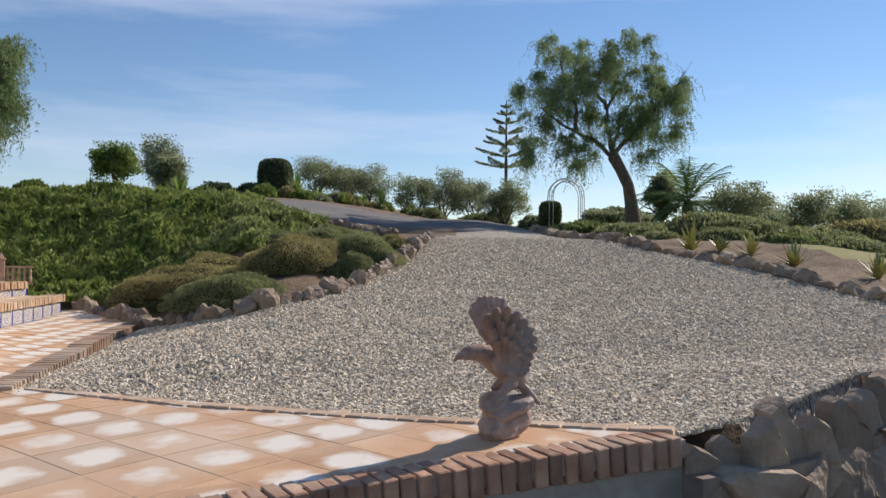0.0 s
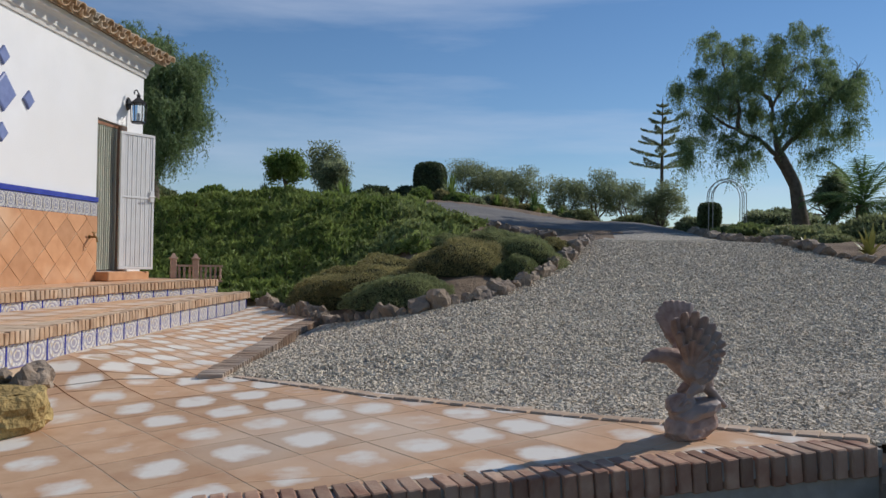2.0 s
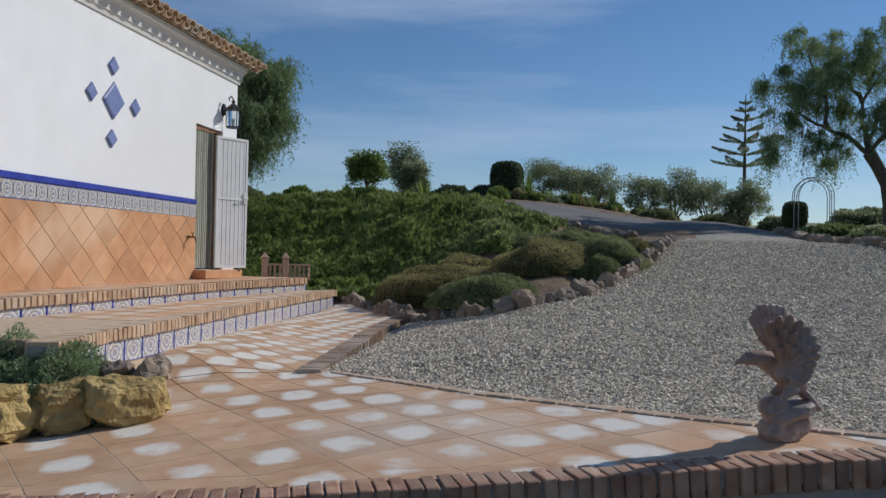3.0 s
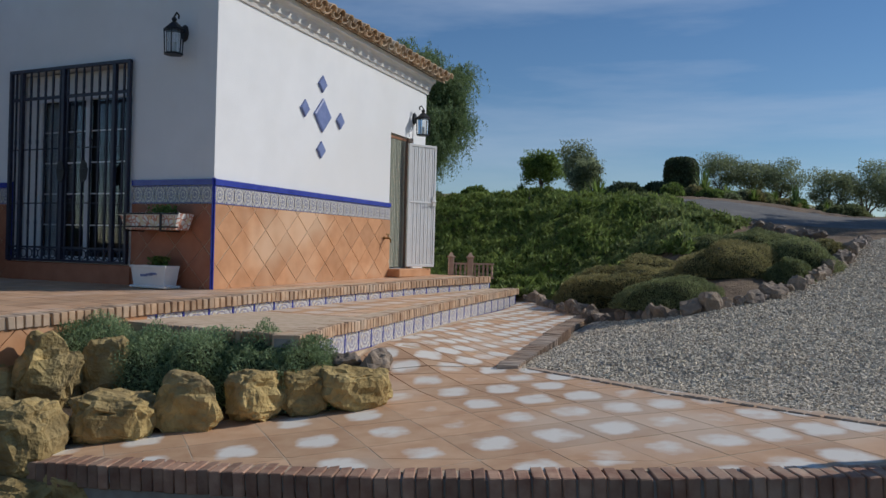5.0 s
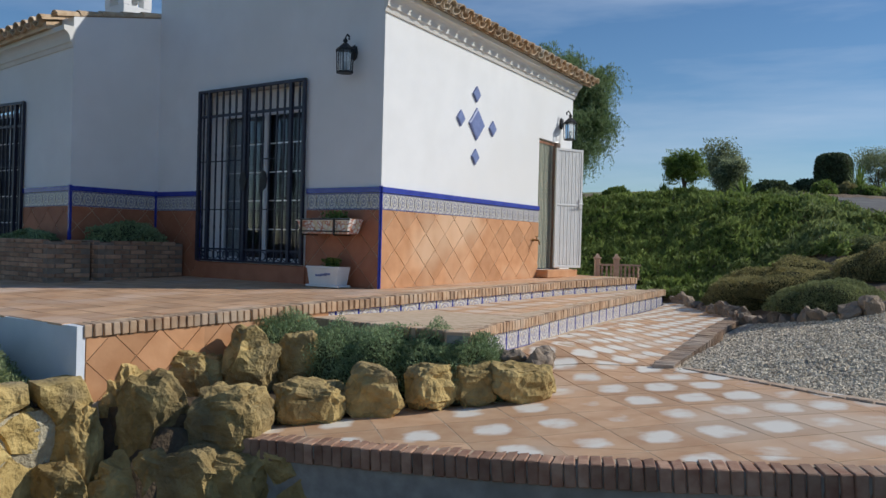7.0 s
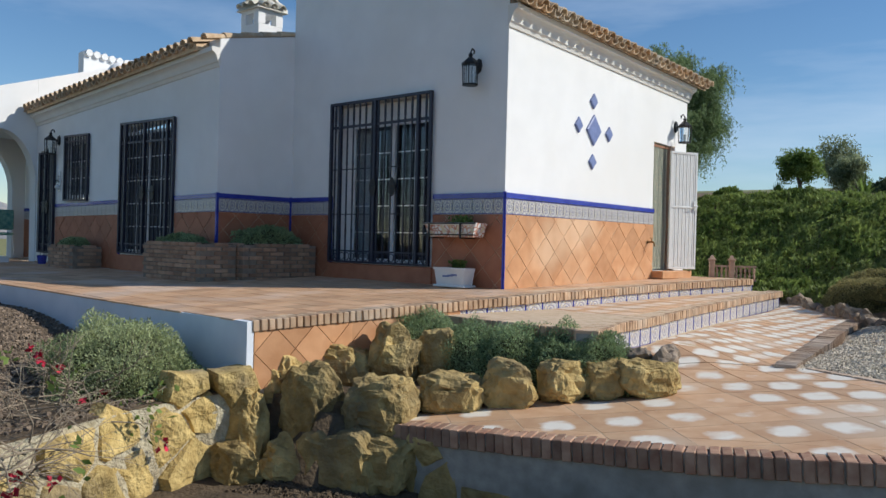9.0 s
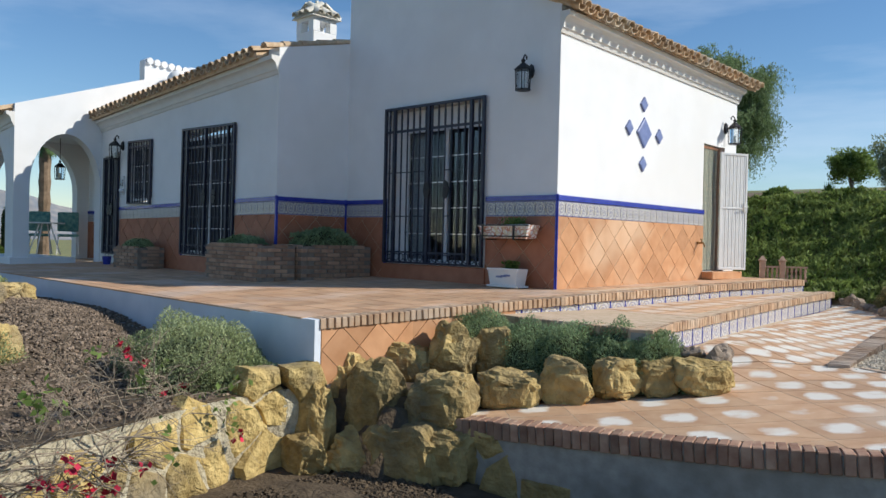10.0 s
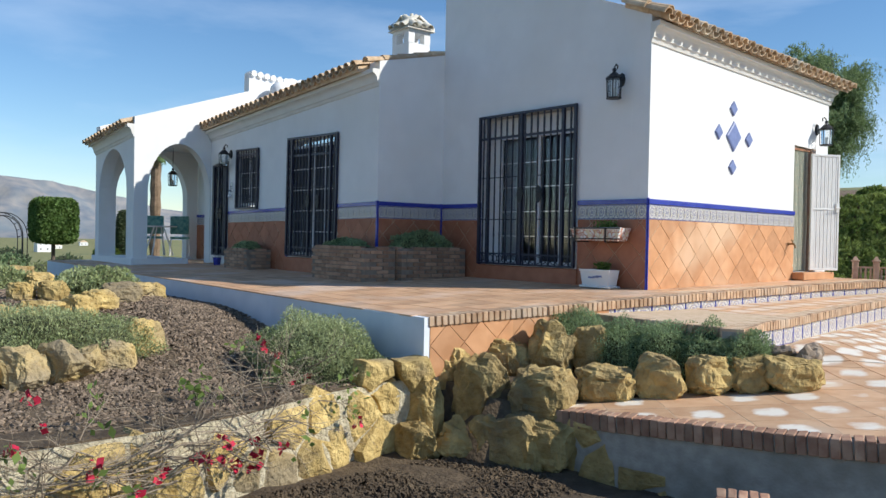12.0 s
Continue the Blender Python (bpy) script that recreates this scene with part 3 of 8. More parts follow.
def wall_panels(name, u0, u1, z0, z1, holes, place, thick, material, label, step=0.6):
    """A wall with holes (u0, u1, z0, z1); place(u, z, d) gives the point, d going inwards."""
    us = sorted({u0, u1, *[h[0] for h in holes], *[h[1] for h in holes], *np.arange(u0, u1, step).round(3).tolist()})
    zs = sorted({z0, z1, *[h[2] for h in holes], *[h[3] for h in holes]})
    inside = lambda u, z: not any(h[0] < u < h[1] and h[2] < z < h[3] for h in holes)
    bm = bmesh.new()
    vs = {}

    def v(u, z, d):
        key = (round(u, 4), round(z, 4), d)
        if key not in vs:
            vs[key] = bm.verts.new(place(u, z, d))
        return vs[key]

    cells = {(i, j) for i in range(len(us) - 1) for j in range(len(zs) - 1) if inside((us[i] + us[i + 1]) / 2, (zs[j] + zs[j + 1]) / 2)}
    for i, j in cells:
        a, b, c, d = us[i], us[i + 1], zs[j], zs[j + 1]
        bm.faces.new((v(a, c, 0), v(b, c, 0), v(b, d, 0), v(a, d, 0)))
        bm.faces.new((v(a, d, thick), v(b, d, thick), v(b, c, thick), v(a, c, thick)))
        for (di, dj), (p, q) in (((-1, 0), ((a, c), (a, d))), ((1, 0), ((b, d), (b, c))), ((0, -1), ((b, c), (a, c))), ((0, 1), ((a, d), (b, d)))):
            if (i + di, j + dj) not in cells:
                bm.faces.new((v(*p, 0), v(*q, 0), v(*q, thick), v(*p, thick)))
    bmesh.ops.recalc_face_normals(bm, faces=bm.faces)
    return tagged(link(name, bm, material), label, "wall", kind="structure")


SIDE_TOP, WING_TOP, GATE_DOOR = 3.44, 3.26, (3.88, 4.60, 0.14, 2.41)
G1 = (-3.32, -1.27, 0.24, 2.62)
G2 = (-7.33, -5.60, 0.24, 2.55)
WIN = (-9.55, -8.55, 1.30, 2.54)
FDOOR = (-10.70, -10.0, 0.12, 2.5)
wall_side = wall_panels("wall_east", 0.0, 5.02, -0.1, SIDE_TOP, [GATE_DOOR], lambda u, z, d: (-d, u, sw(u, z)), 0.3, M["white"], "white rendered side wall in full sun")
wall_front = wall_panels("wall_south", -4.35, -0.301, -0.1, SIDE_TOP, [G1], lambda u, z, d: (u, d, z), 0.3, M["white"], "white rendered front wall in shade")


def gable():
    """The front wall's upper part, rising with the roof."""
    bm = bmesh.new()
    pts = [(0.0, SIDE_TOP), (0.0, 3.72), (-4.35, 5.45), (-4.35, SIDE_TOP)]
    lo = [bm.verts.new((x, 0.0, z)) for x, z in pts]
    hi = [bm.verts.new((x, 0.3, z)) for x, z in pts]
    bm.faces.new(lo)
    bm.faces.new(list(reversed(hi)))
    for i in range(4):
        bm.faces.new((lo[i], hi[i], hi[(i + 1) % 4], lo[(i + 1) % 4]))
    bmesh.ops.recalc_face_normals(bm, faces=bm.faces)
    return tagged(link("wall_south_gable", bm, M["white"]), "white rendered gable above the front wall", "wall", kind="structure")


gable()
wall_return = wall_panels("wall_wing_return", -1.38, 0.0, -0.1, WING_TOP, [], lambda u, z, d: (-4.35 - d, u, z), 0.3, M["white"], "white rendered return wall of the long wing")
wall_porch_back = wall_panels("wall_porch_back", -13.22, -11.181, -0.1, 2.9, [], lambda u, z, d: (u, -0.7 + d, z), 0.25, M["white"], "white rendered back wall of the porch")
wall_wing = wall_panels("wall_wing_south", -11.179, -4.651, -0.1, WING_TOP, [G2, WIN, FDOOR], lambda u, z, d: (u, -1.38 + d, w2(u, z)), 0.3, M["white"], "white rendered front wall of the long wing")


def wing_gable():
    bm = bmesh.new()
    pts = [(-1.38, WING_TOP), (-1.38, WING_TOP + 0.27), (0.05, WING_TOP + 0.58), (0.05, WING_TOP)]
    lo = [bm.verts.new((-4.35, y, z)) for y, z in pts]
    hi = [bm.verts.new((-4.65, y, z)) for y, z in pts]
    bm.faces.new(lo)
    bm.faces.new(list(reversed(hi)))
    for i in range(4):
        bm.faces.new((lo[i], hi[i], hi[(i + 1) % 4], lo[(i + 1) % 4]))
    bmesh.ops.recalc_face_normals(bm, faces=bm.faces)
    return tagged(link("wall_wing_gable", bm, M["white"]), "white rendered verge of the long wing", "wall", kind="structure")


wing_gable()
# closing walls behind, never seen from the garden
for nm, q in (("wall_north", (-12.6, -0.31, 5.02, 5.3, -0.4, 3.2)), ("wall_west", (-12.9, -12.6, 0.2, 5.3, -0.4, 3.0))):
    tagged(link(nm, box_bm(*q), M["white"]), "plain white rendered rear wall", "wall", kind="structure")
# added wall behind the openings; the room's dimness is put into its near-black colour
room = tagged(link("room_partition", box_bm(-10.6, -0.4, 2.2, 2.3, 0.0, 3.2), M["dark"]), "near-black wall standing in for the unlit room behind the windows", "wall", kind="structure")


def roof_slab(name, pts, thick, material, label):
    bm = bmesh.new()
    hi = [bm.verts.new(p) for p in pts]
    lo = [bm.verts.new((p[0], p[1], p[2] - thick)) for p in pts]
    bm.faces.new(hi)
    bm.faces.new(list(reversed(lo)))
    for i in range(len(pts)):
        j = (i + 1) % len(pts)
        bm.faces.new((hi[i], lo[i], lo[j], hi[j]))
    bmesh.ops.recalc_face_normals(bm, faces=bm.faces)
    return tagged(link(name, bm, material), label, "roof", kind="structure")


ez0, ez1 = sw(0, SIDE_TOP) + 0.22, sw(5.1, SIDE_TOP) + 0.22
roof_main = roof_slab("roof_main", [(0.2, 0.301, ez0), (0.2, 5.3, ez1), (-4.36, 5.3, ez1 + 1.80), (-4.36, 0.301, ez0 + 1.80)], 0.1, M["roof"], "clay barrel tile roof of the end room")
wall_tower = wall_panels("wall_tower_west", 0.301, 5.0, 3.0, 5.42, [], lambda u, z, d: (-4.35 + d, u, z), 0.3, M["white"], "white rendered upper wall above the long wing")
we0, we1 = w2(-4.35, WING_TOP) + 0.2, w2(-11, WING_TOP) + 0.2
roof_wing = roof_slab("roof_wing", [(-4.66, -1.6, we0), (-4.66, 1.2, we0 + 0.6), (-11.1, 1.2, we1 + 0.6), (-11.1, -1.6, we1)], 0.1, M["roof"], "clay barrel tile roof of the long wing")


# ---- dado, frieze and blue strips ----
def frieze_mat(name, base, ink, second, scale):
    """Hand-painted tile: scrolls in ink on a pale glaze."""
    m = bpy.data.materials.new(name)
    m.use_nodes = True
    n, l = m.node_tree.nodes, m.node_tree.links
    b = n["Principled BSDF"]
    tc = n.new("ShaderNodeTexCoord")
    vo = n.new("ShaderNodeTexVoronoi")
    vo.feature, vo.inputs["Scale"].default_value = "DISTANCE_TO_EDGE", scale
    wv = n.new("ShaderNodeTexNoise")
    wv.inputs["Scale"].default_value = scale * 0.8
    r, r2 = n.new("ShaderNodeValToRGB"), n.new("ShaderNodeValToRGB")
    r.color_ramp.elements[0].position, r.color_ramp.elements[1].position = 0.05, 0.14
    r.color_ramp.elements[0].color, r.color_ramp.elements[1].color = (*ink, 1), (*base, 1)
    r2.color_ramp.elements[0].position, r2.color_ramp.elements[1].position = 0.55, 0.6
    r2.color_ramp.elements[0].color, r2.color_ramp.elements[1].color = (0, 0, 0, 1), (0.8, 0.8, 0.8, 1)
    mx = n.new("ShaderNodeMix")
    mx.data_type = "RGBA"
    mx.inputs[7].default_value = (*second, 1)
    l.new(tc.outputs["Object"], vo.inputs["Vector"])
    l.new(tc.outputs["Object"], wv.inputs["Vector"])
    l.new(vo.outputs["Distance"], r.inputs[0])
    l.new(wv.outputs[0], r2.inputs[0])
    l.new(r2.outputs[0], mx.inputs[0])
    l.new(r.outputs[0], mx.inputs[6])
    l.new(mx.outputs[2], b.inputs["Base Color"])
    b.inputs["Roughness"].default_value = 0.3
    return m


M["frieze"] = frieze_mat("painted_frieze_tile", (0.68, 0.65, 0.56), (0.34, 0.34, 0.38), (0.5, 0.44, 0.3), 34)
M["riser"] = frieze_mat("painted_riser_tile", (0.68, 0.66, 0.6), (0.42, 0.42, 0.46), (0.55, 0.45, 0.27), 26)


def riser_motif(m, half, mid, ink=(0.27, 0.22, 0.17)):
    """A medallion and a border, the same on every tile."""
    n, l = m.node_tree.nodes, m.node_tree.links
    b = n["Principled BSDF"]
    src = b.inputs["Base Color"].links[0].from_socket
    tc, mp, ln, rp, mx = n.new("ShaderNodeTexCoord"), n.new("ShaderNodeMapping"), n.new("ShaderNodeVectorMath"), n.new("ShaderNodeValToRGB"), n.new("ShaderNodeMix")
    mp.inputs["Location"].default_value, mp.inputs["Scale"].default_value = (0, 0, mid / (mid * 1.1)), (1 / half, 0, 1 / (mid * 1.1))
    ln.operation = "LENGTH"
    l.new(tc.outputs["Object"], mp.inputs[0])
    l.new(mp.outputs[0], ln.inputs[0])
    rp.color_ramp.interpolation = "CONSTANT"
    for k, (pos, v) in enumerate(((0.0, 0.8), (0.24, 0.0), (0.4, 0.85), (0.55, 0.0), (0.84, 0.85), (0.98, 0.0))):
        e = rp.color_ramp.elements[k] if k < 2 else rp.color_ramp.elements.new(pos)
        e.position, e.color = pos, (v, v, v, 1)
    l.new(ln.outputs["Value"], rp.inputs[0])
    mx.data_type = "RGBA"
    mx.inputs[7].default_value = (*ink, 1)
    l.new(rp.outputs[0], mx.inputs[0])
    l.new(src, mx.inputs[6])
    # a dark line along the upper and lower rims
    sep, ab, gt, m2 = n.new("ShaderNodeSeparateXYZ"), n.new("ShaderNodeMath"), n.new("ShaderNodeMath"), n.new("ShaderNodeMix")
    ab.operation, gt.operation, gt.inputs[1].default_value = "ABSOLUTE", "GREATER_THAN", 0.8
    l.new(mp.outputs[0], sep.inputs[0])
    l.new(sep.outputs[2], ab.inputs[0])
    l.new(ab.outputs[0], gt.inputs[0])
    m2.data_type = "RGBA"
    m2.inputs[7].default_value = (ink[0] * 0.8, ink[1] * 0.8, ink[2] * 1.2, 1)
    l.new(gt.outputs[0], m2.inputs[0])
    l.new(mx.outputs[2], m2.inputs[6])
    l.new(m2.outputs[2], b.inputs["Base Color"])


riser_motif(M["riser"], 0.14, 0.1, (0.24, 0.22, 0.30))
riser_motif(M["frieze"], 0.085, 0.1, (0.19, 0.19, 0.27))


def piece(name, poly, place, d0, d1, material, parent):
    """A flat piece over a polygon of wall coordinates, standing from d0 to d1 out of the wall."""
    bm = bmesh.new()
    a = [bm.verts.new(place(u, z, -d1)) for u, z in poly]
    b = [bm.verts.new(place(u, z, -d0)) for u, z in poly]
    bm.faces.new(a)
    for i in range(len(poly)):
        j = (i + 1) % len(poly)
        bm.faces.new((a[i], b[i], b[j], a[j]))
    bmesh.ops.recalc_face_normals(bm, faces=bm.faces)
    return link(name, bm, material, parent)


def rect(u0, u1, z0, z1):
    return [(u0, z0), (u1, z0), (u1, z1), (u0, z1)]


def dado(wall, place, u0, u1, z0=0.0, shift=0.0, size=0.30, tile="terracotta", diag=True):
    """Terracotta field, painted frieze and blue cap between u0 and u1 of a wall."""
    ztop = 0.95
    piece("grout_bed", rect(u0, u1, z0, ztop), place, 0.0, 0.0105, M["grout"], wall)
    reg = rect(u0, u1, z0, ztop)
    h = size / math.sqrt(2)
    i0, i1 = int((u0 - 2) / h) - 2, int((u1 + 2) / h) + 2
    for i in range(i0, i1):
        for j in range(-2, 8):
            if (i + j) % 2:
                continue
            cu, cz = i * h + shift, j * h + 0.05
            g = h - 0.006
            poly = clip_poly([(cu, cz - g), (cu + g, cz), (cu, cz + g), (cu - g, cz)], reg)
            if poly and area(poly) > 0.0008:
                piece("tile", poly, place, 0.004, 0.014 + 0.002 * ((i * 7 + j * 3) % 3), M[tile], wall)
    n = max(1, round((u1 - u0) / 0.165))
    w = (u1 - u0) / n
    for k in range(n):
        a, b, c = (Vector(place(u0 + q * w, zz, 0.0)) for q, zz in ((k, 1.155), (k + 1, 1.155), (k, ztop + 0.004)))
        ob = part("frieze_tile", box_bm(-w / 2 + 0.003, w / 2 - 0.003, -0.014, 0.0, c.z - a.z, 0.0, 0.002), M["frieze"], wall)
        ob.matrix_world = pose(*((a + b) / 2), 0, 0, math.degrees(math.atan2(b.y - a.y, b.x - a.x)))
    piece("blue_cap", rect(u0, u1, 1.160, 1.228), place, 0.0, 0.026, M["blue"], wall)


side_at = lambda u, z, d: (-d, u, sw(u, z))
front_at = lambda u, z, d: (u, d, z)
ret_at = lambda u, z, d: (-4.35 - d, u, z)
wing_at = lambda u, z, d: (u, -1.38 + d, w2(u, z))
dado(wall_side, side_at, 0.0, 3.9, 0.0, 0.05)
# walls away from the sun: same dado, shade put into a darker, redder tile
dado(wall_front, front_at, -1.22, 0.0, 0.0, 0.1, tile="red_shade_tile")
dado(wall_front, front_at, -4.34, -3.37, 0.0, 0.1, tile="red_shade_tile")
dado(wall_return, ret_at, -1.38, -0.02, -0.08, 0.0, tile="red_shade_tile")
dado(wall_wing, wing_at, -5.54, -4.35, -0.08, 0.0, tile="red_shade_tile")
dado(wall_wing, wing_at, -9.95, -7.38, -0.08, 0.0, tile="red_shade_tile")
dado(wall_porch_back, lambda u, z, d: (u, -0.7 + d, 0.9 * z), -13.3, -11.3, 0.0, 0.0, tile="red_shade_tile")
for wl, place, u0, u1, z0, z1 in ((wall_side, side_at, -0.004, 0.010, 0.0, 1.24), (wall_front, front_at, -0.010, 0.004, 0.0, 1.24), (wall_return, ret_at, -1.392, -1.362, -0.08, 1.24), (wall_return, ret_at, -0.05, -0.005, -0.08, 1.24), (wall_wing, wing_at, -4.365, -4.335, -0.08, 1.24), (wall_front, front_at, -3.37, -3.325, 0.1, 1.24), (wall_wing, wing_at, -7.38, -7.335, 0.1, 1.24)):
    piece("blue_corner_strip", rect(u0, u1, z0, z1), place, 0.0, 0.02, M["blue"], wl)


# ---- cornices and roof tiles ----
def cornice(name, place, u0, u1, ztop, label, n=12):
    """A moulded cornice of three steps along a wall, with place(u, z, d)."""
    prof = [(0.0, -0.22), (0.02, -0.22), (0.035, -0.17), (0.055, -0.155), (0.065, -0.10), (0.085, -0.06), (0.115, -0.03), (0.15, -0.015), (0.155, 0.05), (0.0, 0.05)]
    bm = bmesh.new()
    rows = []
    for k in range(n + 1):
        u = u0 + (u1 - u0) * k / n
        rows.append([bm.verts.new(place(u, ztop + z, -d)) for d, z in prof])
    for q, w in zip(rows, rows[1:]):
        for i in range(len(prof)):
            j = (i + 1) % len(prof)
            bm.faces.new((q[i], q[j], w[j], w[i]))
    bm.faces.new(rows[0])
    bm.faces.new(list(reversed(rows[-1])))
    bmesh.ops.recalc_face_normals(bm, faces=bm.faces)
    return tagged(link(name, bm, M["cornice"]), label, "cornice", kind="structure")


cornice("cornice_east", side_at, -0.03, 5.05, SIDE_TOP + 0.1, "cream moulded cornice under the eaves")
cornice("cornice_wing", wing_at, -11.0, -4.33, WING_TOP + 0.08, "cream moulded cornice of the long wing")


def barrel_mesh(length, r0, r1, name, upside=False, seg=7):
    bm = bmesh.new()
    for inner in (0.0, 0.014):
        rows = []
        for x, r in ((0.0, r0 - inner), (length, r1 - inner)):
            rows.append([bm.verts.new((x, math.cos(t) * r, (math.sin(t) * r) * (-1 if upside else 1))) for t in (math.pi * k / seg for k in range(seg + 1))])
        for k in range(seg):
            bm.faces.new((rows[0][k], rows[0][k + 1], rows[1][k + 1], rows[1][k]))
        if inner == 0.0:
            outer = rows
        else:
            for e in (0, 1):
                for k in range(seg):
                    bm.faces.new((outer[e][k], outer[e][k + 1], rows[e][k + 1], rows[e][k]))
    bmesh.ops.recalc_face_normals(bm, faces=bm.faces)
    me = bpy.data.meshes.new(name)
    bm.to_mesh(me)
    bm.free()
    me.materials.append(M["roof"])
    return me


cover = barrel_mesh(0.42, 0.085, 0.07, "cover_tile")
pan = barrel_mesh(0.42, 0.085, 0.075, "pan_tile", True)


def eave_tiles(parent, p0, p1, inward, pitch, rows=2, step=0.2):
    """Courses of barrel tiles from the eave p0-p1 upwards; inward: the heading up the slope."""
    a, b = Vector(p0), Vector(p1)
    n = max(1, int((b - a).length / step))
    r = random.Random(n)
    up = Vector((math.cos(radians(inward)) * math.cos(radians(pitch)), math.sin(radians(inward)) * math.cos(radians(pitch)), math.sin(radians(pitch))))
    for k in range(n + 1):
        for row in range(rows):
            for me, off, dz in ((cover, 0.0, 0.05), (pan, 0.5, 0.06)):
                q = a + (b - a) * ((k + off) / n) + up * (0.36 * row - 0.06)
                if k + off > n:
                    continue
                ob = new("roof_tile", me)
                ob.matrix_world = pose(q.x, q.y, q.z + dz + r.uniform(-0.005, 0.005), 0, -pitch, inward) @ pose(0, 0, 0, r.uniform(-2, 2), 0, r.uniform(-1.5, 1.5))
                ob.parent = parent


eave_tiles(roof_main, (0.24, -0.05, ez0 - 0.05), (0.24, 5.3, ez1 - 0.05), 180, 21.5)
eave_tiles(roof_wing, (-4.70, -1.62, we0 - 0.03), (-11.0, -1.62, we1 - 0.03), 90, 12)


def verge_tiles(parent, p0, p1, n):
    a, b = Vector(p0), Vector(p1)
    d = (b - a)
    hd, pt = math.degrees(math.atan2(d.y, d.x)), math.degrees(math.atan2(d.z, math.hypot(d.x, d.y)))
    for k in range(n):
        q = a + d * (k / n)
        ob = new("verge_tile", cover)
        ob.matrix_world = pose(q.x, q.y, q.z, 0, -pt + 1.5, hd)
        ob.parent = parent


verge_tiles(roof_main, (0.26, 0.04, 3.69), (-4.36, 0.04, 5.52), 13)
verge_tiles(roof_wing, (-4.42, -1.62, we0 + 0.03), (-4.42, 0.05, we0 + 0.40), 5)


# ---- porch ----
PX0, PX1, PY0 = -10.9, -13.5, -3.10


def profile_wall(name, us, lo, hi, place, thick, label, material=None):
    bm = bmesh.new()
    cols = []
    for u in us:
        cols.append([bm.verts.new(place(u, lo(u), 0)), bm.verts.new(place(u, hi(u), 0)), bm.verts.new(place(u, hi(u), thick)), bm.verts.new(place(u, lo(u), thick))])
    for q, w in zip(cols, cols[1:]):
        for k in range(4):
            bm.faces.new((q[k], q[(k + 1) % 4], w[(k + 1) % 4], w[k]))
    bm.faces.new(cols[0])
    bm.faces.new(list(reversed(cols[-1])))
    bmesh.ops.recalc_face_normals(bm, faces=bm.faces)
    return tagged(link(name, bm, material or M["white"]), label, "wall", kind="structure")


def arch_wall(name, u0, u1, a0, a1, spring, rise, top, place, label):
    """A wall with one arched opening from a0 to a1."""
    eps = 0.0015
    us = [u0, a0 - eps] + [a0 + (a1 - a0) * (0.5 - 0.5 * math.cos(math.pi * k / 20)) for k in range(21)] + [a1 + eps, u1]

    def lo(u):
        if a0 <= u <= a1:
            t = (2 * (u - a0) / (a1 - a0) - 1)
            return spring + rise * math.sqrt(max(0.0, 1 - t * t))
        return -0.02

    return profile_wall(name, us, lo, top, place, 0.28, label)


porch_top = lambda y: 3.10 + 0.33 * (y - PY0)
porch_eave = lambda x: 2.95 + 0.09 * (x - PX0)
arch_wall("porch_arch_east", PY0 + 0.001, -1.382, -2.80, -1.40, 1.52, 1.08, porch_top, lambda u, z, d: (PX0 - d, u, z), "white porch wall with a round arch, partly sunlit")
arch_wall("porch_arch_west", PY0 + 0.001, -0.702, -2.72, -0.98, 1.5, 1.08, porch_top, lambda u, z, d: (PX1 + d, u, z), "white porch wall with a round arch, far side")
arch_wall("porch_arch_south", PX1 + 0.001, PX0 - 0.282, PX1 + 0.28, PX0 - 0.45, 1.5, 1.0, lambda u: porch_eave(u) + 0.02, lambda u, z, d: (u, PY0 + d, z), "white porch wall with a wide arch in shade")
tagged(link("porch_plinth", box_bm(PX1 - 0.05, PX0 + 0.06, PY0 - 0.06, -1.9, -0.12, 0.085, 0.01), M["white"]), "low white plinth under the porch", "plinth", kind="structure")
porch_roof = roof_slab("porch_roof", [(PX0 - 0.29, PY0 - 0.15, porch_eave(PX0) - 0.02), (PX0 - 0.29, 1.2, 4.3), (PX1 - 0.1, 1.2, 4.07), (PX1 - 0.1, PY0 - 0.15, porch_eave(PX1) - 0.02)], 0.08, M["roof"], "clay barrel tile roof of the porch")
eave_tiles(porch_roof, (PX0 - 0.12, PY0 - 0.2, porch_eave(PX0) - 0.04), (PX1 - 0.1, PY0 - 0.2, porch_eave(PX1) - 0.04), 90, 18, rows=1)
tagged(link("porch_ceiling", box_bm(PX1 + 0.3, PX0 - 0.3, PY0 + 0.29, -0.71, 2.64, 2.72), M["white"]), "flat white porch ceiling", "ceiling", kind="structure")
cornice("cornice_porch", lambda u, z, d: (u, PY0 + d, z + porch_eave(u)), PX1, PX0, -0.06, "cream moulded cornice of the porch")


def porch_upper():
    """White wall above the porch joining the long wing, with its sloping top."""
    bm = bmesh.new()
    pts = [(-1.38, 2.9), (-1.38, porch_top(-1.38)), (0.9, porch_top(0.9)), (0.9, 2.9)]
    lo = [bm.verts.new((PX0, y, z)) for y, z in pts]
    hi = [bm.verts.new((PX0 - 0.28, y, z)) for y, z in pts]
    bm.faces.new(lo)
    bm.faces.new(list(reversed(hi)))
    for i in range(4):
        bm.faces.new((lo[i], hi[i], hi[(i + 1) % 4], lo[(i + 1) % 4]))
    bmesh.ops.recalc_face_normals(bm, faces=bm.faces)
    return tagged(link("wall_porch_upper", bm, M["white"]), "sunlit white wall above the wing roof", "wall", kind="structure")


porch_upper()


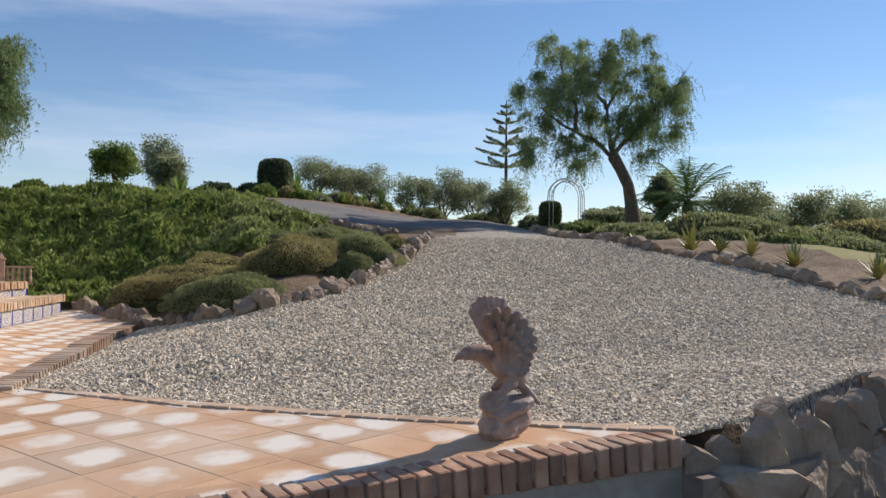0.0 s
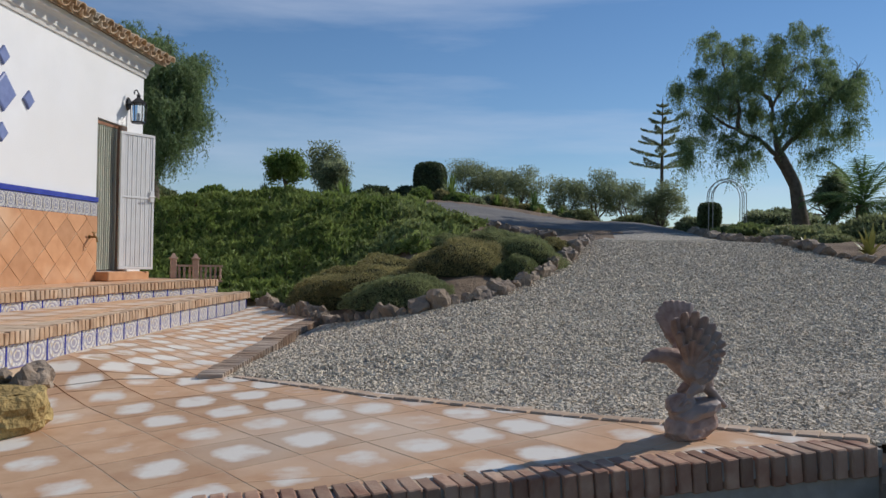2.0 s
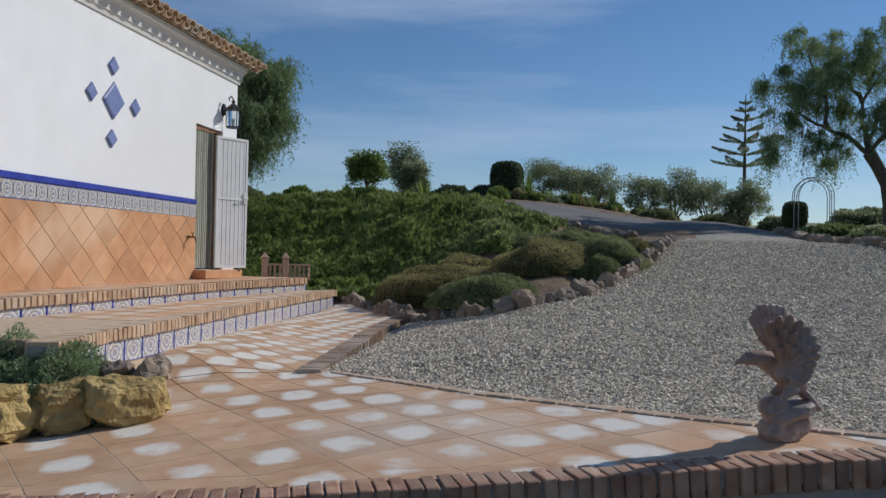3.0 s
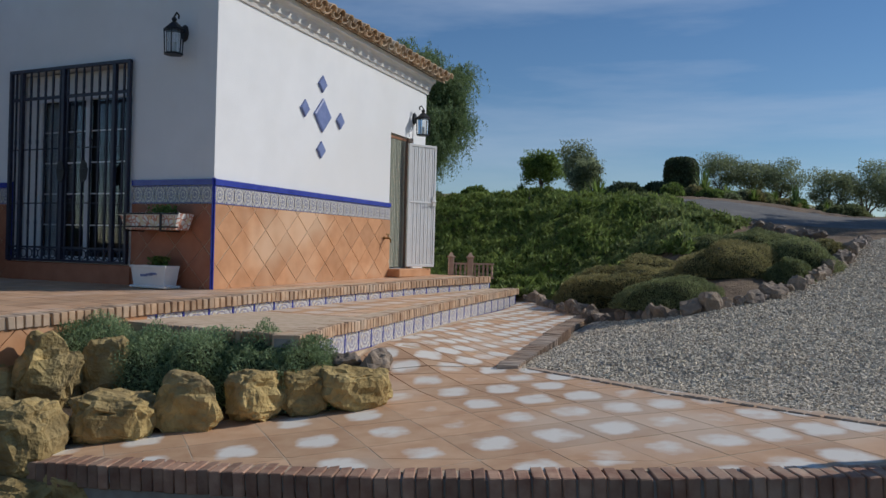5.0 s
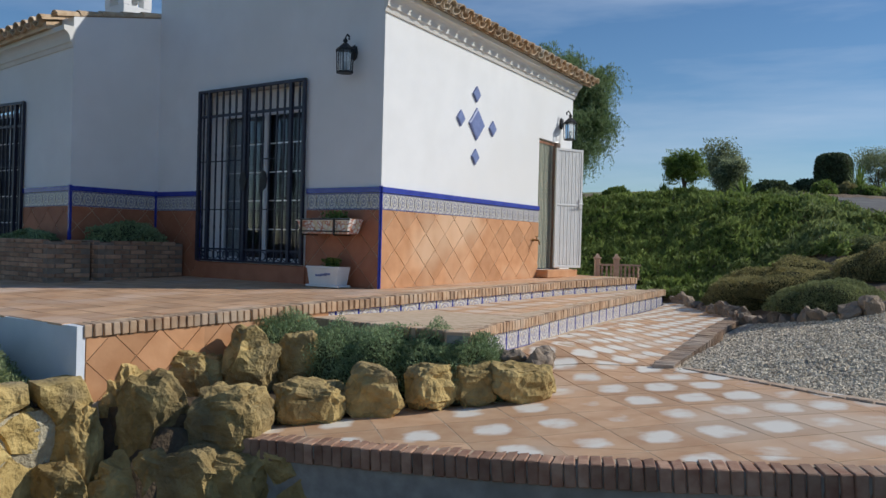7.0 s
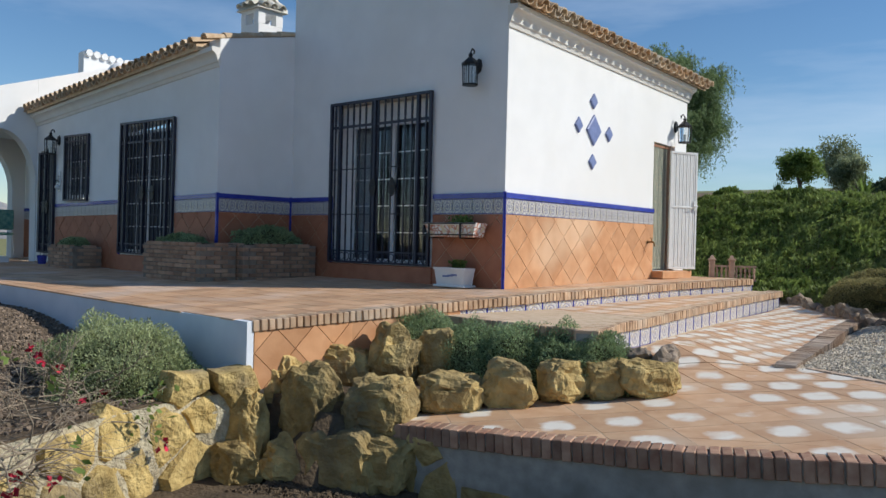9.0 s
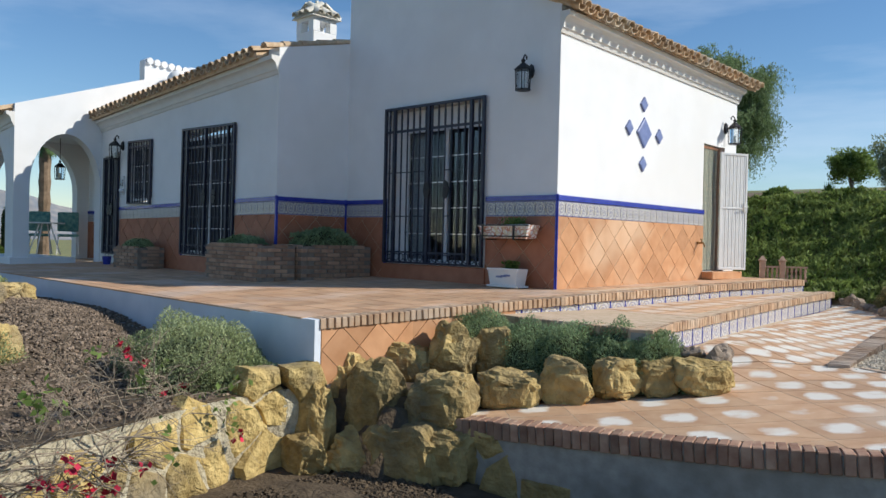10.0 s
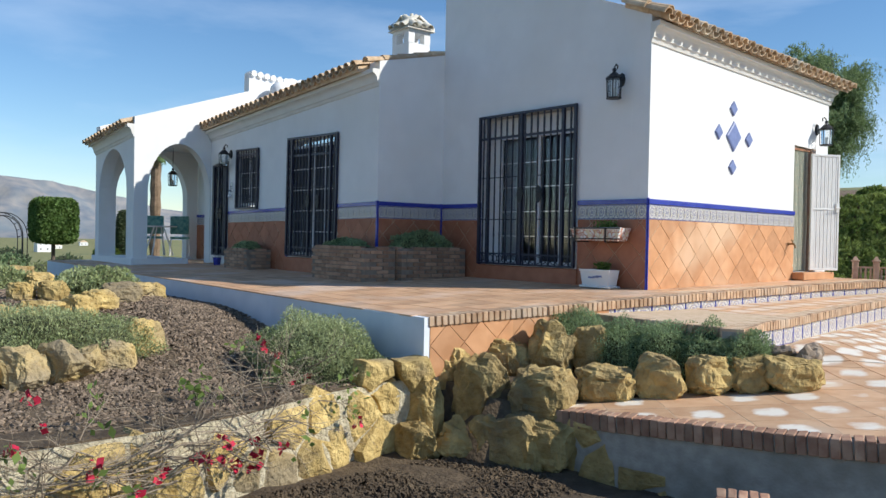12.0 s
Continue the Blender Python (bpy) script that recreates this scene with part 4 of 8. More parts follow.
M["paletile"] = mat("whitewashed_clay_tile", (0.68, 0.64, 0.54), (0.8, 0.77, 0.68), 7, 0.9, 0.4, 30, stain=(0.5, 0.44, 0.32))


def chimney(x, y, z, w, h, label):
    t = thing("chimney", label, "chimney", at=pose(x, y, z, 0, 0, 0))
    part("shaft", box_bm(-w, w, -w, w, -0.9, h * 0.25, 0.01), M["white"], t)
    for sx in (-1, 1):
        for sy in (-1, 1):
            part("post", box_bm(sx * w * 0.72 - w * 0.28, sx * w * 0.72 + w * 0.28, sy * w * 0.72 - w * 0.28, sy * w * 0.72 + w * 0.28, h * 0.25, h * 0.5), M["white"], t)
    part("lintel", box_bm(-w, w, -w, w, h * 0.5, h * 0.6, 0.01), M["white"], t)
    bm = bmesh.new()
    bmesh.ops.create_cone(bm, cap_ends=True, segments=4, radius1=w * 1.8, radius2=0.05, depth=h * 0.42, matrix=pose(0, 0, h * 0.8, 0, 0, 45))
    cap = part("cap", bm, M["paletile"], t, "small pyramid cap of whitewashed tiles")
    pale = cover.copy()
    pale.materials.clear()
    pale.materials.append(M["paletile"])
    for k in range(4):
        for i in range(3):
            ob = new("cap_tile", pale)
            ob.matrix_world = pose(x, y, z, 0, 0, 90 * k) @ pose(w * 1.35, (i - 1) * w * 0.7, h * 0.6, 0, 0, 0) @ pose(0, 0, 0.03, 0, -33, 180)
            ob.parent = cap
            ob.matrix_parent_inverse = Matrix.Translation((-x, -y, -z))
    part("finial", box_bm(-0.03, 0.03, -0.03, 0.03, h * 0.98, h * 1.08, 0.01), M["paletile"], t)
    return t


chimney(-6.4, 0.8, 4.27, 0.27, 0.78, "white chimney with a whitewashed tile pyramid cap")


def round_pot(x, y, z, r, label):
    t = thing("roof_vent", label, "vent", at=pose(x, y, z))
    bm = bmesh.new()
    bmesh.ops.create_uvsphere(bm, u_segments=16, v_segments=8, radius=r)
    part("dome", bm, M["white"], t, smooth=True)
    part("base", box_bm(-r, r, -r, r, -0.9, -r * 0.2, 0.01), M["white"], t)


round_pot(-11.3, 0.82, 4.22, 0.27, "rounded white chimney dome on the roof")
round_pot(-10.6, 0.16, 3.98, 0.25, "smaller rounded white chimney dome on the roof")


def stepped_parapet():
    """A short white firewall on the roof with a tiled coping."""
    t = thing("roof_firewall", "short white rendered firewall with a scalloped coping on the roof", "wall")
    bm = prism_bm([(-11.45, -0.34), (-11.2, -0.34), (-11.2, 0.75), (-11.45, 0.75)], 3.7, 4.36)
    for v in bm.verts:
        if v.co.z > 4 and v.co.y < 0:
            v.co.z += 0.1
    part("body", bm, M["white"], t)
    for k in range(6):
        part("coping_tile", tube_bm([(-11.5, -0.24 + 0.17 * k, 4.445 - 0.015 * k), (-11.14, -0.24 + 0.17 * k, 4.445 - 0.015 * k)], 0.075, 10), M["white"], t)


stepped_parapet()


# ---- openings ----
def glazing(name, at, w, h, panes, label, screen=False):
    """White framed sliding window with glazing bars, in its own coordinates: x across, z up, y inwards; screen: adds
    dark sheets that hide the glass.
    """
    t = thing(name, label, "window", at=at)
    f = 0.05
    for x0, x1, z0, z1 in ((0, w, 0, f), (0, w, h - f, h), (0, f, f, h - f), (w - f, w, f, h - f), (w / 2 - f * 0.7, w / 2 + f * 0.7, f, h - f)):
        part("window_frame", box_bm(x0, x1, 0, 0.05, z0, z1, 0.004), M["frame"], t)
    for side in (0, 1):
        part("pane", box_bm(side * w / 2 + 0.03, side * w / 2 + w / 2 - 0.03, 0.022, 0.028, f, h - f), M["glass"], t).visible_shadow = False
        xm = side * w / 2 + w / 4
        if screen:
            # added opaque sheet before the pane: hides its reflection, keeps the opening dark
            part("reflection_cover", box_bm(side * w / 2 + 0.04, side * w / 2 + w / 2 - 0.04, 0.0203, 0.0213, f, h - f), M["dark"], t, "dark sheet added to hide the glass reflection")
        part("glazing_bar", box_bm(xm - 0.008, xm + 0.008, 0.012, 0.02, f, h - f), M["frame"], t)
        for k in range(1, panes):
            z = f + (h - 2 * f) * k / panes
            part("glazing_bar", box_bm(side * w / 2 + 0.04, side * w / 2 + w / 2 - 0.04, 0.012, 0.02, z - 0.008, z + 0.008), M["frame"], t)
    part("curtain", box_bm(0.0, w * 0.16, 0.12, 0.14, 0.05, h - 0.05), M["curtain"], t)
    return t


def scroll(cx, cz, r, y, rad):
    return [(cx + r * math.cos(a), y, cz + r * math.sin(a)) for a in (2 * math.pi * k / 12 for k in range(13))]


def grille(at, w, h, n, label, door=True, skirt=True, rails=(0.3, 0.58, 0.845), name="window_grille"):
    """Wrought iron grille: frame, square bars with knots, scroll skirt, lock plates."""
    t = thing(name, label, "grille", at=at)
    b = 0.022
    for nm, q in (("frame_rail", (0, w, h - 0.04, h)), ("frame_rail", (0, w, 0, 0.03)), ("frame_post", (0, 0.045, 0.03, h - 0.04)), ("frame_post", (w - 0.045, w, 0.03, h - 0.04))):
        part(nm, box_bm(q[0], q[1], -0.025, 0.02, q[2], q[3], 0.003), M["iron"], t)
    if door:
        for x in (w * 0.11, w * 0.47, w * 0.88):
            part("stile", box_bm(x - 0.025, x + 0.025, -0.03, 0.02, 0.03, h - 0.04, 0.003), M["iron"], t)
    bm = box_bm(-0.009, 0.009, -0.009, 0.009, 0.03, h - 0.04)
    for z in (h * 0.2, h * 0.62, h * 0.86):
        bmesh.ops.create_icosphere(bm, subdivisions=1, radius=0.024, matrix=Matrix.Translation((0, 0, z)) @ Matrix.Diagonal((0.8, 0.8, 1.9, 1)))
    box_bm(-0.015, 0.015, -0.012, 0.012, h * 0.875, h * 0.955, 0.004, bm)
    first = part("bar", bm, M["iron"], t)
    for k in range(n):
        ob = first if k == 0 else new("bar", first.data)
        ob.parent = t
        ob.location = (0.045 + (w - 0.09) * (k + 0.5) / n, 0, 0)
    for z in rails:
        part("rail", box_bm(0.04, w - 0.04, -0.006, 0.006, h * z - (0.02 if z > 0.8 else 0.007), h * z + (0.02 if z > 0.8 else 0.007)), M["iron"], t)
    if skirt:
        part("rail", box_bm(0.04, w - 0.04, -0.012, 0.012, 0.16, 0.185), M["iron"], t)
        ring = part("scroll_ring", tube_bm(scroll(0, 0.095, 0.055, 0, 0.007), 0.007, 5, caps=False), M["iron"], t)
        m = int((w - 0.1) / 0.105)
        for k in range(m):
            ob = ring if k == 0 else new("scroll_ring", ring.data)
            ob.parent = t
            ob.location = (0.1 + (w - 0.2) * k / max(1, m - 1), 0, 0)
    if door:
        for x in (w * 0.47, w * 0.66):
            plate = bmesh.new()
            bmesh.ops.create_cone(plate, cap_ends=True, segments=8, radius1=0.085, radius2=0.085, depth=0.012, matrix=pose(x, -0.035, h * 0.46, 90, 0, 0) @ Matrix.Diagonal((0.8, 1.6, 1, 1)))
            lock = part("lock_plate", plate, M["black"], t)
            part("handle", tube_bm([(x, -0.04, h * 0.47), (x, -0.08, h * 0.47), (x + 0.13, -0.085, h * 0.465)], 0.011, 6), M["black"], lock)
    return t


# main grille door
glazing("patio_door", pose(G1[0] + 0.25, 0.16, G1[2] + 0.02), 1.75, 2.05, 5, "white sliding patio door with glazing bars, dim room behind")
part("door_head", box_bm(G1[0] + 0.02, G1[1] - 0.02, 0.15, 0.19, 2.32, 2.6), M["white"], wall_front)
part("reveal_panel", box_bm(G1[0] + 0.01, G1[0] + 0.25, 0.15, 0.19, 0.25, 2.32), M["white"], wall_front)
part("door_step", box_bm(G1[0] - 0.06, G1[1] + 0.06, -0.04, -0.003, -0.01, 0.23, 0.006), M["red_shade_tile"], wall_front)
part("door_step", box_bm(G2[0] - 0.06, G2[1] + 0.06, -1.42, -1.383, -0.1, 0.23, 0.006), M["red_shade_tile"], wall_wing)
grille(pose(G1[0] - 0.03, -0.05, 0.24), G1[1] - G1[0] + 0.06, 2.40, 15, "dark blue-black wrought iron grille over the patio door", name="door_grille")
glazing("wing_door", pose(G2[0] + 0.06, -1.35, w2(-6.6, 0.26)), 1.6, 2.05, 5, "white sliding door in the long wing, dark sheets added before its glass", True)
grille(pose(G2[0] - 0.03, -1.41, w2(-6.6, 0.24), 0, 1.0, 0), G2[1] - G2[0] + 0.06, 2.24, 14, "dark wrought iron grille over the wing door", name="door_grille")
wz = w2(-9.2, 1.32)
glazing("kitchen_window", pose(WIN[0] + 0.02, -1.33, wz + 0.02), 0.94, 1.05, 3, "small white framed window behind iron bars", True)
grille(pose(WIN[0], -1.415, wz - 0.04, 0, 1.0, 0), 1.0, 1.24, 8, "small dark iron window grille with a cage front", door=False, skirt=False, rails=(0.12, 0.5, 0.9))
grille(pose(FDOOR[0], -1.42, w2(-10.5, 0.12), 0, 0.8, 0), 0.7, 1.98, 7, "narrow dark iron grille door beside the porch", rails=(0.15, 0.5), name="door_grille")
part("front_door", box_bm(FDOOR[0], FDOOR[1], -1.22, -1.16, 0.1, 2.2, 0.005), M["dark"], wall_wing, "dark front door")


# ---- side door: bead curtain, wooden frame, white gate ----
def bead_mat():
    m = mat("bead_strand", (0.42, 0.48, 0.4), (0.62, 0.57, 0.44), 30, 0.6, 0.1, 60, vary=0.45)
    return m


M["bead"] = bead_mat()
d0, d1 = GATE_DOOR[0], GATE_DOOR[1]
zb, zt = sw(4.2, GATE_DOOR[2]), sw(4.2, GATE_DOOR[3])
curtain = thing("bead_curtain", "green and straw coloured bead curtain hanging in the doorway", "curtain")
strand = tube_bm([(0, 0, 0), (0.006, 0, 0.7), (-0.004, 0, 1.4), (0, 0, 2.06)], 0.012, 5)
first = part("strand", strand, M["bead"], curtain)
for k in range(32):
    ob = first if k == 0 else new("strand", first.data)
    ob.parent = curtain
    ob.location = (-0.05 - 0.012 * (k % 3), d0 + 0.03 + (d1 - d0 - 0.2) * k / 31, zb + 0.02)
part("rail", box_bm(-0.09, -0.03, d0, d1, zt - 0.06, zt - 0.02), M["wood"], curtain)
frame_d = thing("door_frame", "pale brown door frame with the door standing open inside", "door frame")
part("jamb", box_bm(-0.14, 0.005, d1 - 0.13, d1, zb, zt - 0.003, 0.006), M["clay"], frame_d)
part("jamb", box_bm(-0.14, -0.1, d0, d0 + 0.05, zb, zt - 0.003, 0.006), M["clay"], frame_d)
part("door_leaf", box_bm(-0.9, -0.16, d1 - 0.08, d1 - 0.04, zb, zt - 0.05, 0.005), M["wood"], frame_d)
step_d = tagged(link("door_step", box_bm(0.001, 0.22, d0 - 0.02, d1 + 0.3, tz(0, 4.3), zb - 0.002, 0.01), M["terracotta"]), "terracotta tiled door step", "step", kind="structure")


def white_gate():
    """A white metal gate leaf standing open from its hinge on the far jamb."""
    hinge, tip = Vector((0.05, 4.36, 0)), Vector((0.28, 4.87, 0))
    d = tip - hinge
    w, h = d.length, 1.95
    t = thing("gate_leaf", "white ribbed metal gate leaf standing wide open", "gate", at=pose(hinge.x, hinge.y, 0.225, 0, 0, math.degrees(math.atan2(d.y, d.x))))
    for q in ((0, w, 0, 0.04), (0, w, h - 0.04, h), (0, 0.04, 0.04, h - 0.04), (w - 0.04, w, 0.04, h - 0.04), (0.04, w - 0.04, h * 0.52, h * 0.52 + 0.03)):
        part("gate_frame", box_bm(q[0], q[1], -0.02, 0.02, q[2], q[3], 0.004), M["gatewhite"], t)
    slat = None
    n = 13
    for k in range(n):
        if slat is None:
            bm = box_bm(-0.018, 0.018, -0.012, 0.012, 0.04, h - 0.04, 0.005)
            slat = part("slat", bm, M["gatewhite"], t)
            ob = slat
        else:
            ob = new("slat", slat.data)
            ob.parent = t
        ob.location = (0.04 + (w - 0.08) * (k + 0.5) / n, 0.004 * (k % 2), 0)
    part("backing_sheet", box_bm(0.03, w - 0.03, 0.014, 0.018, 0.03, h - 0.03), M["gatewhite"], t)
    lock = part("lock", box_bm(w - 0.075, w - 0.005, -0.035, 0.03, h * 0.50, h * 0.58, 0.005), M["gatewhite"], t)
    part("handle", tube_bm([(w - 0.03, -0.03, h * 0.54), (w - 0.03, -0.075, h * 0.54), (w - 0.13, -0.08, h * 0.54)], 0.01, 6), M["gatewhite"], lock)
    return t


white_gate()


def tap():
    t = thing("garden_tap", "aged brass garden tap with a cross handle on the tiled wall", "tap", at=pose(0.012, 3.72, 0.66))
    part("flange", tube_bm([(0, 0, 0), (0.012, 0, 0)], 0.028, 10), M["brass"], t)
    part("spout", tube_bm([(0, 0, 0), (0.06, 0, 0), (0.1, -0.01, 0), (0.13, -0.02, -0.02), (0.135, -0.02, -0.07)], [0.014, 0.014, 0.016, 0.013, 0.012], 8), M["brass"], t)
    part("handle", tube_bm([(0.075, -0.04, 0.06), (0.075, 0.04, 0.06)], 0.009, 6, tube_bm([(0.075, 0, 0.0), (0.075, 0, 0.06)], 0.009, 6)), M["brass"], t)


tap()


# ---- plaques, lanterns, flower boxes ----
def plaque(u, z, w, h):
    t = thing("wall_plaque", "slate blue diamond plaque on the white wall" if w < 0.3 else "large slate blue diamond plaque on the white wall", "plaque", "diamond plaques", at=pose(0, u, sw(u, z), 0, 0, 0))
    bm = bmesh.new()
    rim = [(0, -h / 2), (w / 2, 0), (0, h / 2), (-w / 2, 0)]
    a = [bm.verts.new((0.0, y, q)) for y, q in rim]
    b = [bm.verts.new((0.022, y * 0.97, q * 0.97)) for y, q in rim]
    c = [bm.verts.new((0.03, y * 0.84, q * 0.84)) for y, q in rim]
    for p, q in ((a, b), (b, c)):
        for i in range(4):
            bm.faces.new((p[i], p[(i + 1) % 4], q[(i + 1) % 4], q[i]))
    bm.faces.new(c)
    bmesh.ops.recalc_face_normals(bm, faces=bm.faces)
    part("tile", bm, M["plaque"], t)


plaque(2.04, 2.31, 0.40, 0.46)
for u, z in ((2.02, 2.74), (2.02, 1.83), (1.64, 2.33), (2.46, 2.31)):
    plaque(u, z, 0.20, 0.23)


def lantern(at, label, pendant=False):
    """Black iron lantern; the wall lies at y = 0 behind it, or it hangs from a chain."""
    t = thing("wall_lantern" if not pendant else "hanging_lantern", label, "lantern", "iron lanterns", at=at)
    if not pendant:
        bm = bmesh.new()
        bmesh.ops.create_cone(bm, cap_ends=True, segments=8, radius1=0.075, radius2=0.06, depth=0.03, matrix=pose(0, -0.016, 0.02, 90, 0, 0) @ Matrix.Diagonal((0.8, 1.35, 1, 1)))
        part("wall_plate", bm, M["black"], t)
        part("arm", tube_bm([(0, -0.03, 0.02), (0, -0.1, 0.0), (0, -0.15, 0.07), (0, -0.17, 0.17), (0, -0.135, 0.22), (0, -0.1, 0.2), (0, -0.105, 0.16)], 0.011, 6), M["black"], t)
        off = Vector((0, -0.17, 0.02))
    else:
        part("chain", tube_bm([(0, 0, 0.1), (0, 0, 0.62)], 0.008, 5), M["black"], t)
        off = Vector((0, 0, 0))
    o = off
    bm = bmesh.new()
    bmesh.ops.create_cone(bm, cap_ends=True, segments=6, radius1=0.112, radius2=0.03, depth=0.07, matrix=Matrix.Translation(o + Vector((0, 0, 0.05))))
    roof = part("roof", bm, M["black"], t)
    bm = bmesh.new()
    bmesh.ops.create_uvsphere(bm, u_segments=8, v_segments=6, radius=0.03, matrix=Matrix.Translation(o + Vector((0, 0, 0.115))))
    part("finial", bm, M["black"], roof)
    for z, r in ((0.0, 0.118), (-0.27, 0.105)):
        bm = bmesh.new()
        bmesh.ops.create_cone(bm, cap_ends=True, segments=6, radius1=r, radius2=r, depth=0.02, matrix=Matrix.Translation(o + Vector((0, 0, z))))
        part("rim", bm, M["black"], t)
    for k in range(6):
        a = math.pi * k / 3
        part("cage_bar", tube_bm([o + Vector((math.cos(a) * 0.108, math.sin(a) * 0.108, 0)), o + Vector((math.cos(a) * 0.096, math.sin(a) * 0.096, -0.27))], 0.008, 5), M["black"], t)
    bm = bmesh.new()
    bmesh.ops.create_cone(bm, cap_ends=False, segments=12, radius1=0.078, radius2=0.085, depth=0.24, matrix=Matrix.Translation(o + Vector((0, 0, -0.135))))
    part("glass", bm, M["glass"], t).visible_shadow = False
    part("candle_tube", tube_bm([o + Vector((0, 0, -0.26)), o + Vector((0, 0, -0.14))], 0.02, 8), M["ceramic"], t)
    return t


lantern(pose(-0.48, 0, 2.86), "black iron wall lantern on the shaded front wall")
lantern(pose(0, 4.60, sw(4.60, 2.76), 0, 0, 90), "black iron wall lantern beside the white gate")
lantern(pose(-9.86, -1.38, 2.34), "black iron wall lantern above the narrow grille door")
lantern(pose(-12.2, -1.75, 2.02), "black iron lantern hanging from the porch ceiling", True)


def leaves_in_box(n, x0, x1, y0, y1, z0, z1, size, name, material, parent):
    c = np.stack([rng.uniform(x0, x1, n), rng.uniform(y0, y1, n), z0 + (z1 - z0) * rng.uniform(0, 1, n) ** 1.6], 1)
    return leaf_cloud(c, size, name, material, parent)


def painted(name, c):
    return frieze_mat(name, (0.74, 0.73, 0.7), c, (0.7, 0.62, 0.4), 16)


M["fruit"] = painted("painted_fruit_glaze", (0.5, 0.2, 0.12))


def trough(name, at, w, d, h, material, label, bracket):
    t = thing(name, label, "planter", at=at)
    bm = bmesh.new()
    o = [(-w / 2, -d / 2), (w / 2, -d / 2), (w / 2, d / 2), (-w / 2, d / 2)]
    rings = []
    for s, z in ((0.86, 0.0), (1.0, h), (0.93, h), (0.84, 0.03)):
        rings.append([bm.verts.new((x * s if s != 0.93 else x - math.copysign(0.02, x), y * s if s != 0.93 else y - math.copysign(0.02, y), z)) for x, y in o])
    bm.faces.new(list(reversed(rings[0])))
    for a, b in zip(rings, rings[1:]):
        for i in range(4):
            bm.faces.new((a[i], a[(i + 1) % 4], b[(i + 1) % 4], b[i]))
    bm.faces.new(rings[3])
    bmesh.ops.recalc_face_normals(bm, faces=bm.faces)
    body = part("trough", bm, material, t)
    part("rim", box_bm(-w / 2 - 0.01, w / 2 + 0.01, -d / 2 - 0.01, -d / 2 + 0.015, h - 0.025, h + 0.004, 0.004), M["ceramic"], body)
    part("earth", box_bm(-w / 2 + 0.03, w / 2 - 0.03, -d / 2 + 0.03, d / 2 - 0.03, h - 0.05, h - 0.02), M["soil"], t)
    leaves_in_box(260, -w * 0.1, w * 0.3, -d * 0.3, d * 0.3, h - 0.02, h + 0.1, 0.028, "foliage", M["bright"], t)
    if bracket:
        for z in (0.02, h * 0.92):
            part("bracket_rail", box_bm(-w / 2 - 0.02, w / 2 + 0.02, -d / 2 - 0.03, -d / 2 - 0.018, z, z + 0.016), M["black"], t)
        for x in (-w * 0.38, 0.24 * w):
            part("bracket_strap", box_bm(x - 0.012, x + 0.012, -d / 2 - 0.034, -d / 2 - 0.02, -0.01, h * 0.95), M["black"], t)
            part("bracket_arm", box_bm(x - 0.012, x + 0.012, -d / 2 - 0.03, d / 2 + 0.02, -0.022, -0.008), M["black"], t)
    else:
        part("saucer", box_bm(-w / 2 - 0.01, w / 2 + 0.01, -d / 2 - 0.01, d / 2 + 0.01, -0.03, 0.0, 0.008), M["ceramic"], t)
        for dx, dz, a in ((-0.06, 0.0, 20), (0.02, 0.01, -30), (0.08, 0.02, 35)):
            part("painted_leaf", box_bm(dx - 0.05, dx + 0.05, -d / 2 * 0.965 - 0.004, -d / 2 * 0.965 + 0.01, h * 0.5 + dz - 0.012, h * 0.5 + dz + 0.012), M["plaque"], body)
    return t


trough("wall_planter", pose(-0.66, -0.18, 0.65), 0.88, 0.24, 0.18, M["fruit"], "painted ceramic flower trough on a black wall bracket", True)
trough("floor_planter", pose(-0.64, -0.2, 0.03), 0.52, 0.22, 0.22, M["ceramic"], "white ceramic flower trough on a saucer by the wall", False)


# ---- stones ----
def rock_bm(seed, cuts=10, rough=0.05, sub=3):
    """A broken block: flat cleaved faces, chipped edges, pitted skin."""
    r = random.Random(seed)
    bm = bmesh.new()
    bmesh.ops.create_icosphere(bm, subdivisions=sub, radius=1.0)
    planes = []
    for _ in range(cuts):
        n = Vector((r.gauss(0, 1), r.gauss(0, 1), r.gauss(0, 1))).normalized()
        planes.append((n, r.uniform(0.5, 0.86)))
    off = Vector((seed * 3.1, seed * 1.7, 0))
    for v in bm.verts:
        p = v.co.copy()
        p = Vector([math.copysign(abs(q) ** 0.72, q) for q in p]) * 0.9
        for n, d in planes:
            k = p.dot(n) - d - 0.05 * noise.noise(p * 3 + off)
            if k > 0:
                p -= n * k
        out = p.normalized()
        p += out * rough * (1.3 * noise.noise(p * 2.3 + off) + 1.1 * noise.noise(p * 5.5 - off) + 0.6 * noise.noise(p * 12 + off))
        crack = abs(noise.noise(p * 2.6 - off * 2))
        if crack < 0.05:
            p -= out * rough * 0.9 * (1 - crack / 0.05)
        v.co = p
    return bm


def stone_mesh(seed, material, sub=3, cuts=10, rough=0.05):
    bm = rock_bm(seed, cuts, rough, sub)
    me = bpy.data.meshes.new("boulder")
    bm.to_mesh(me)
    bm.free()
    me.materials.append(material)
    return me


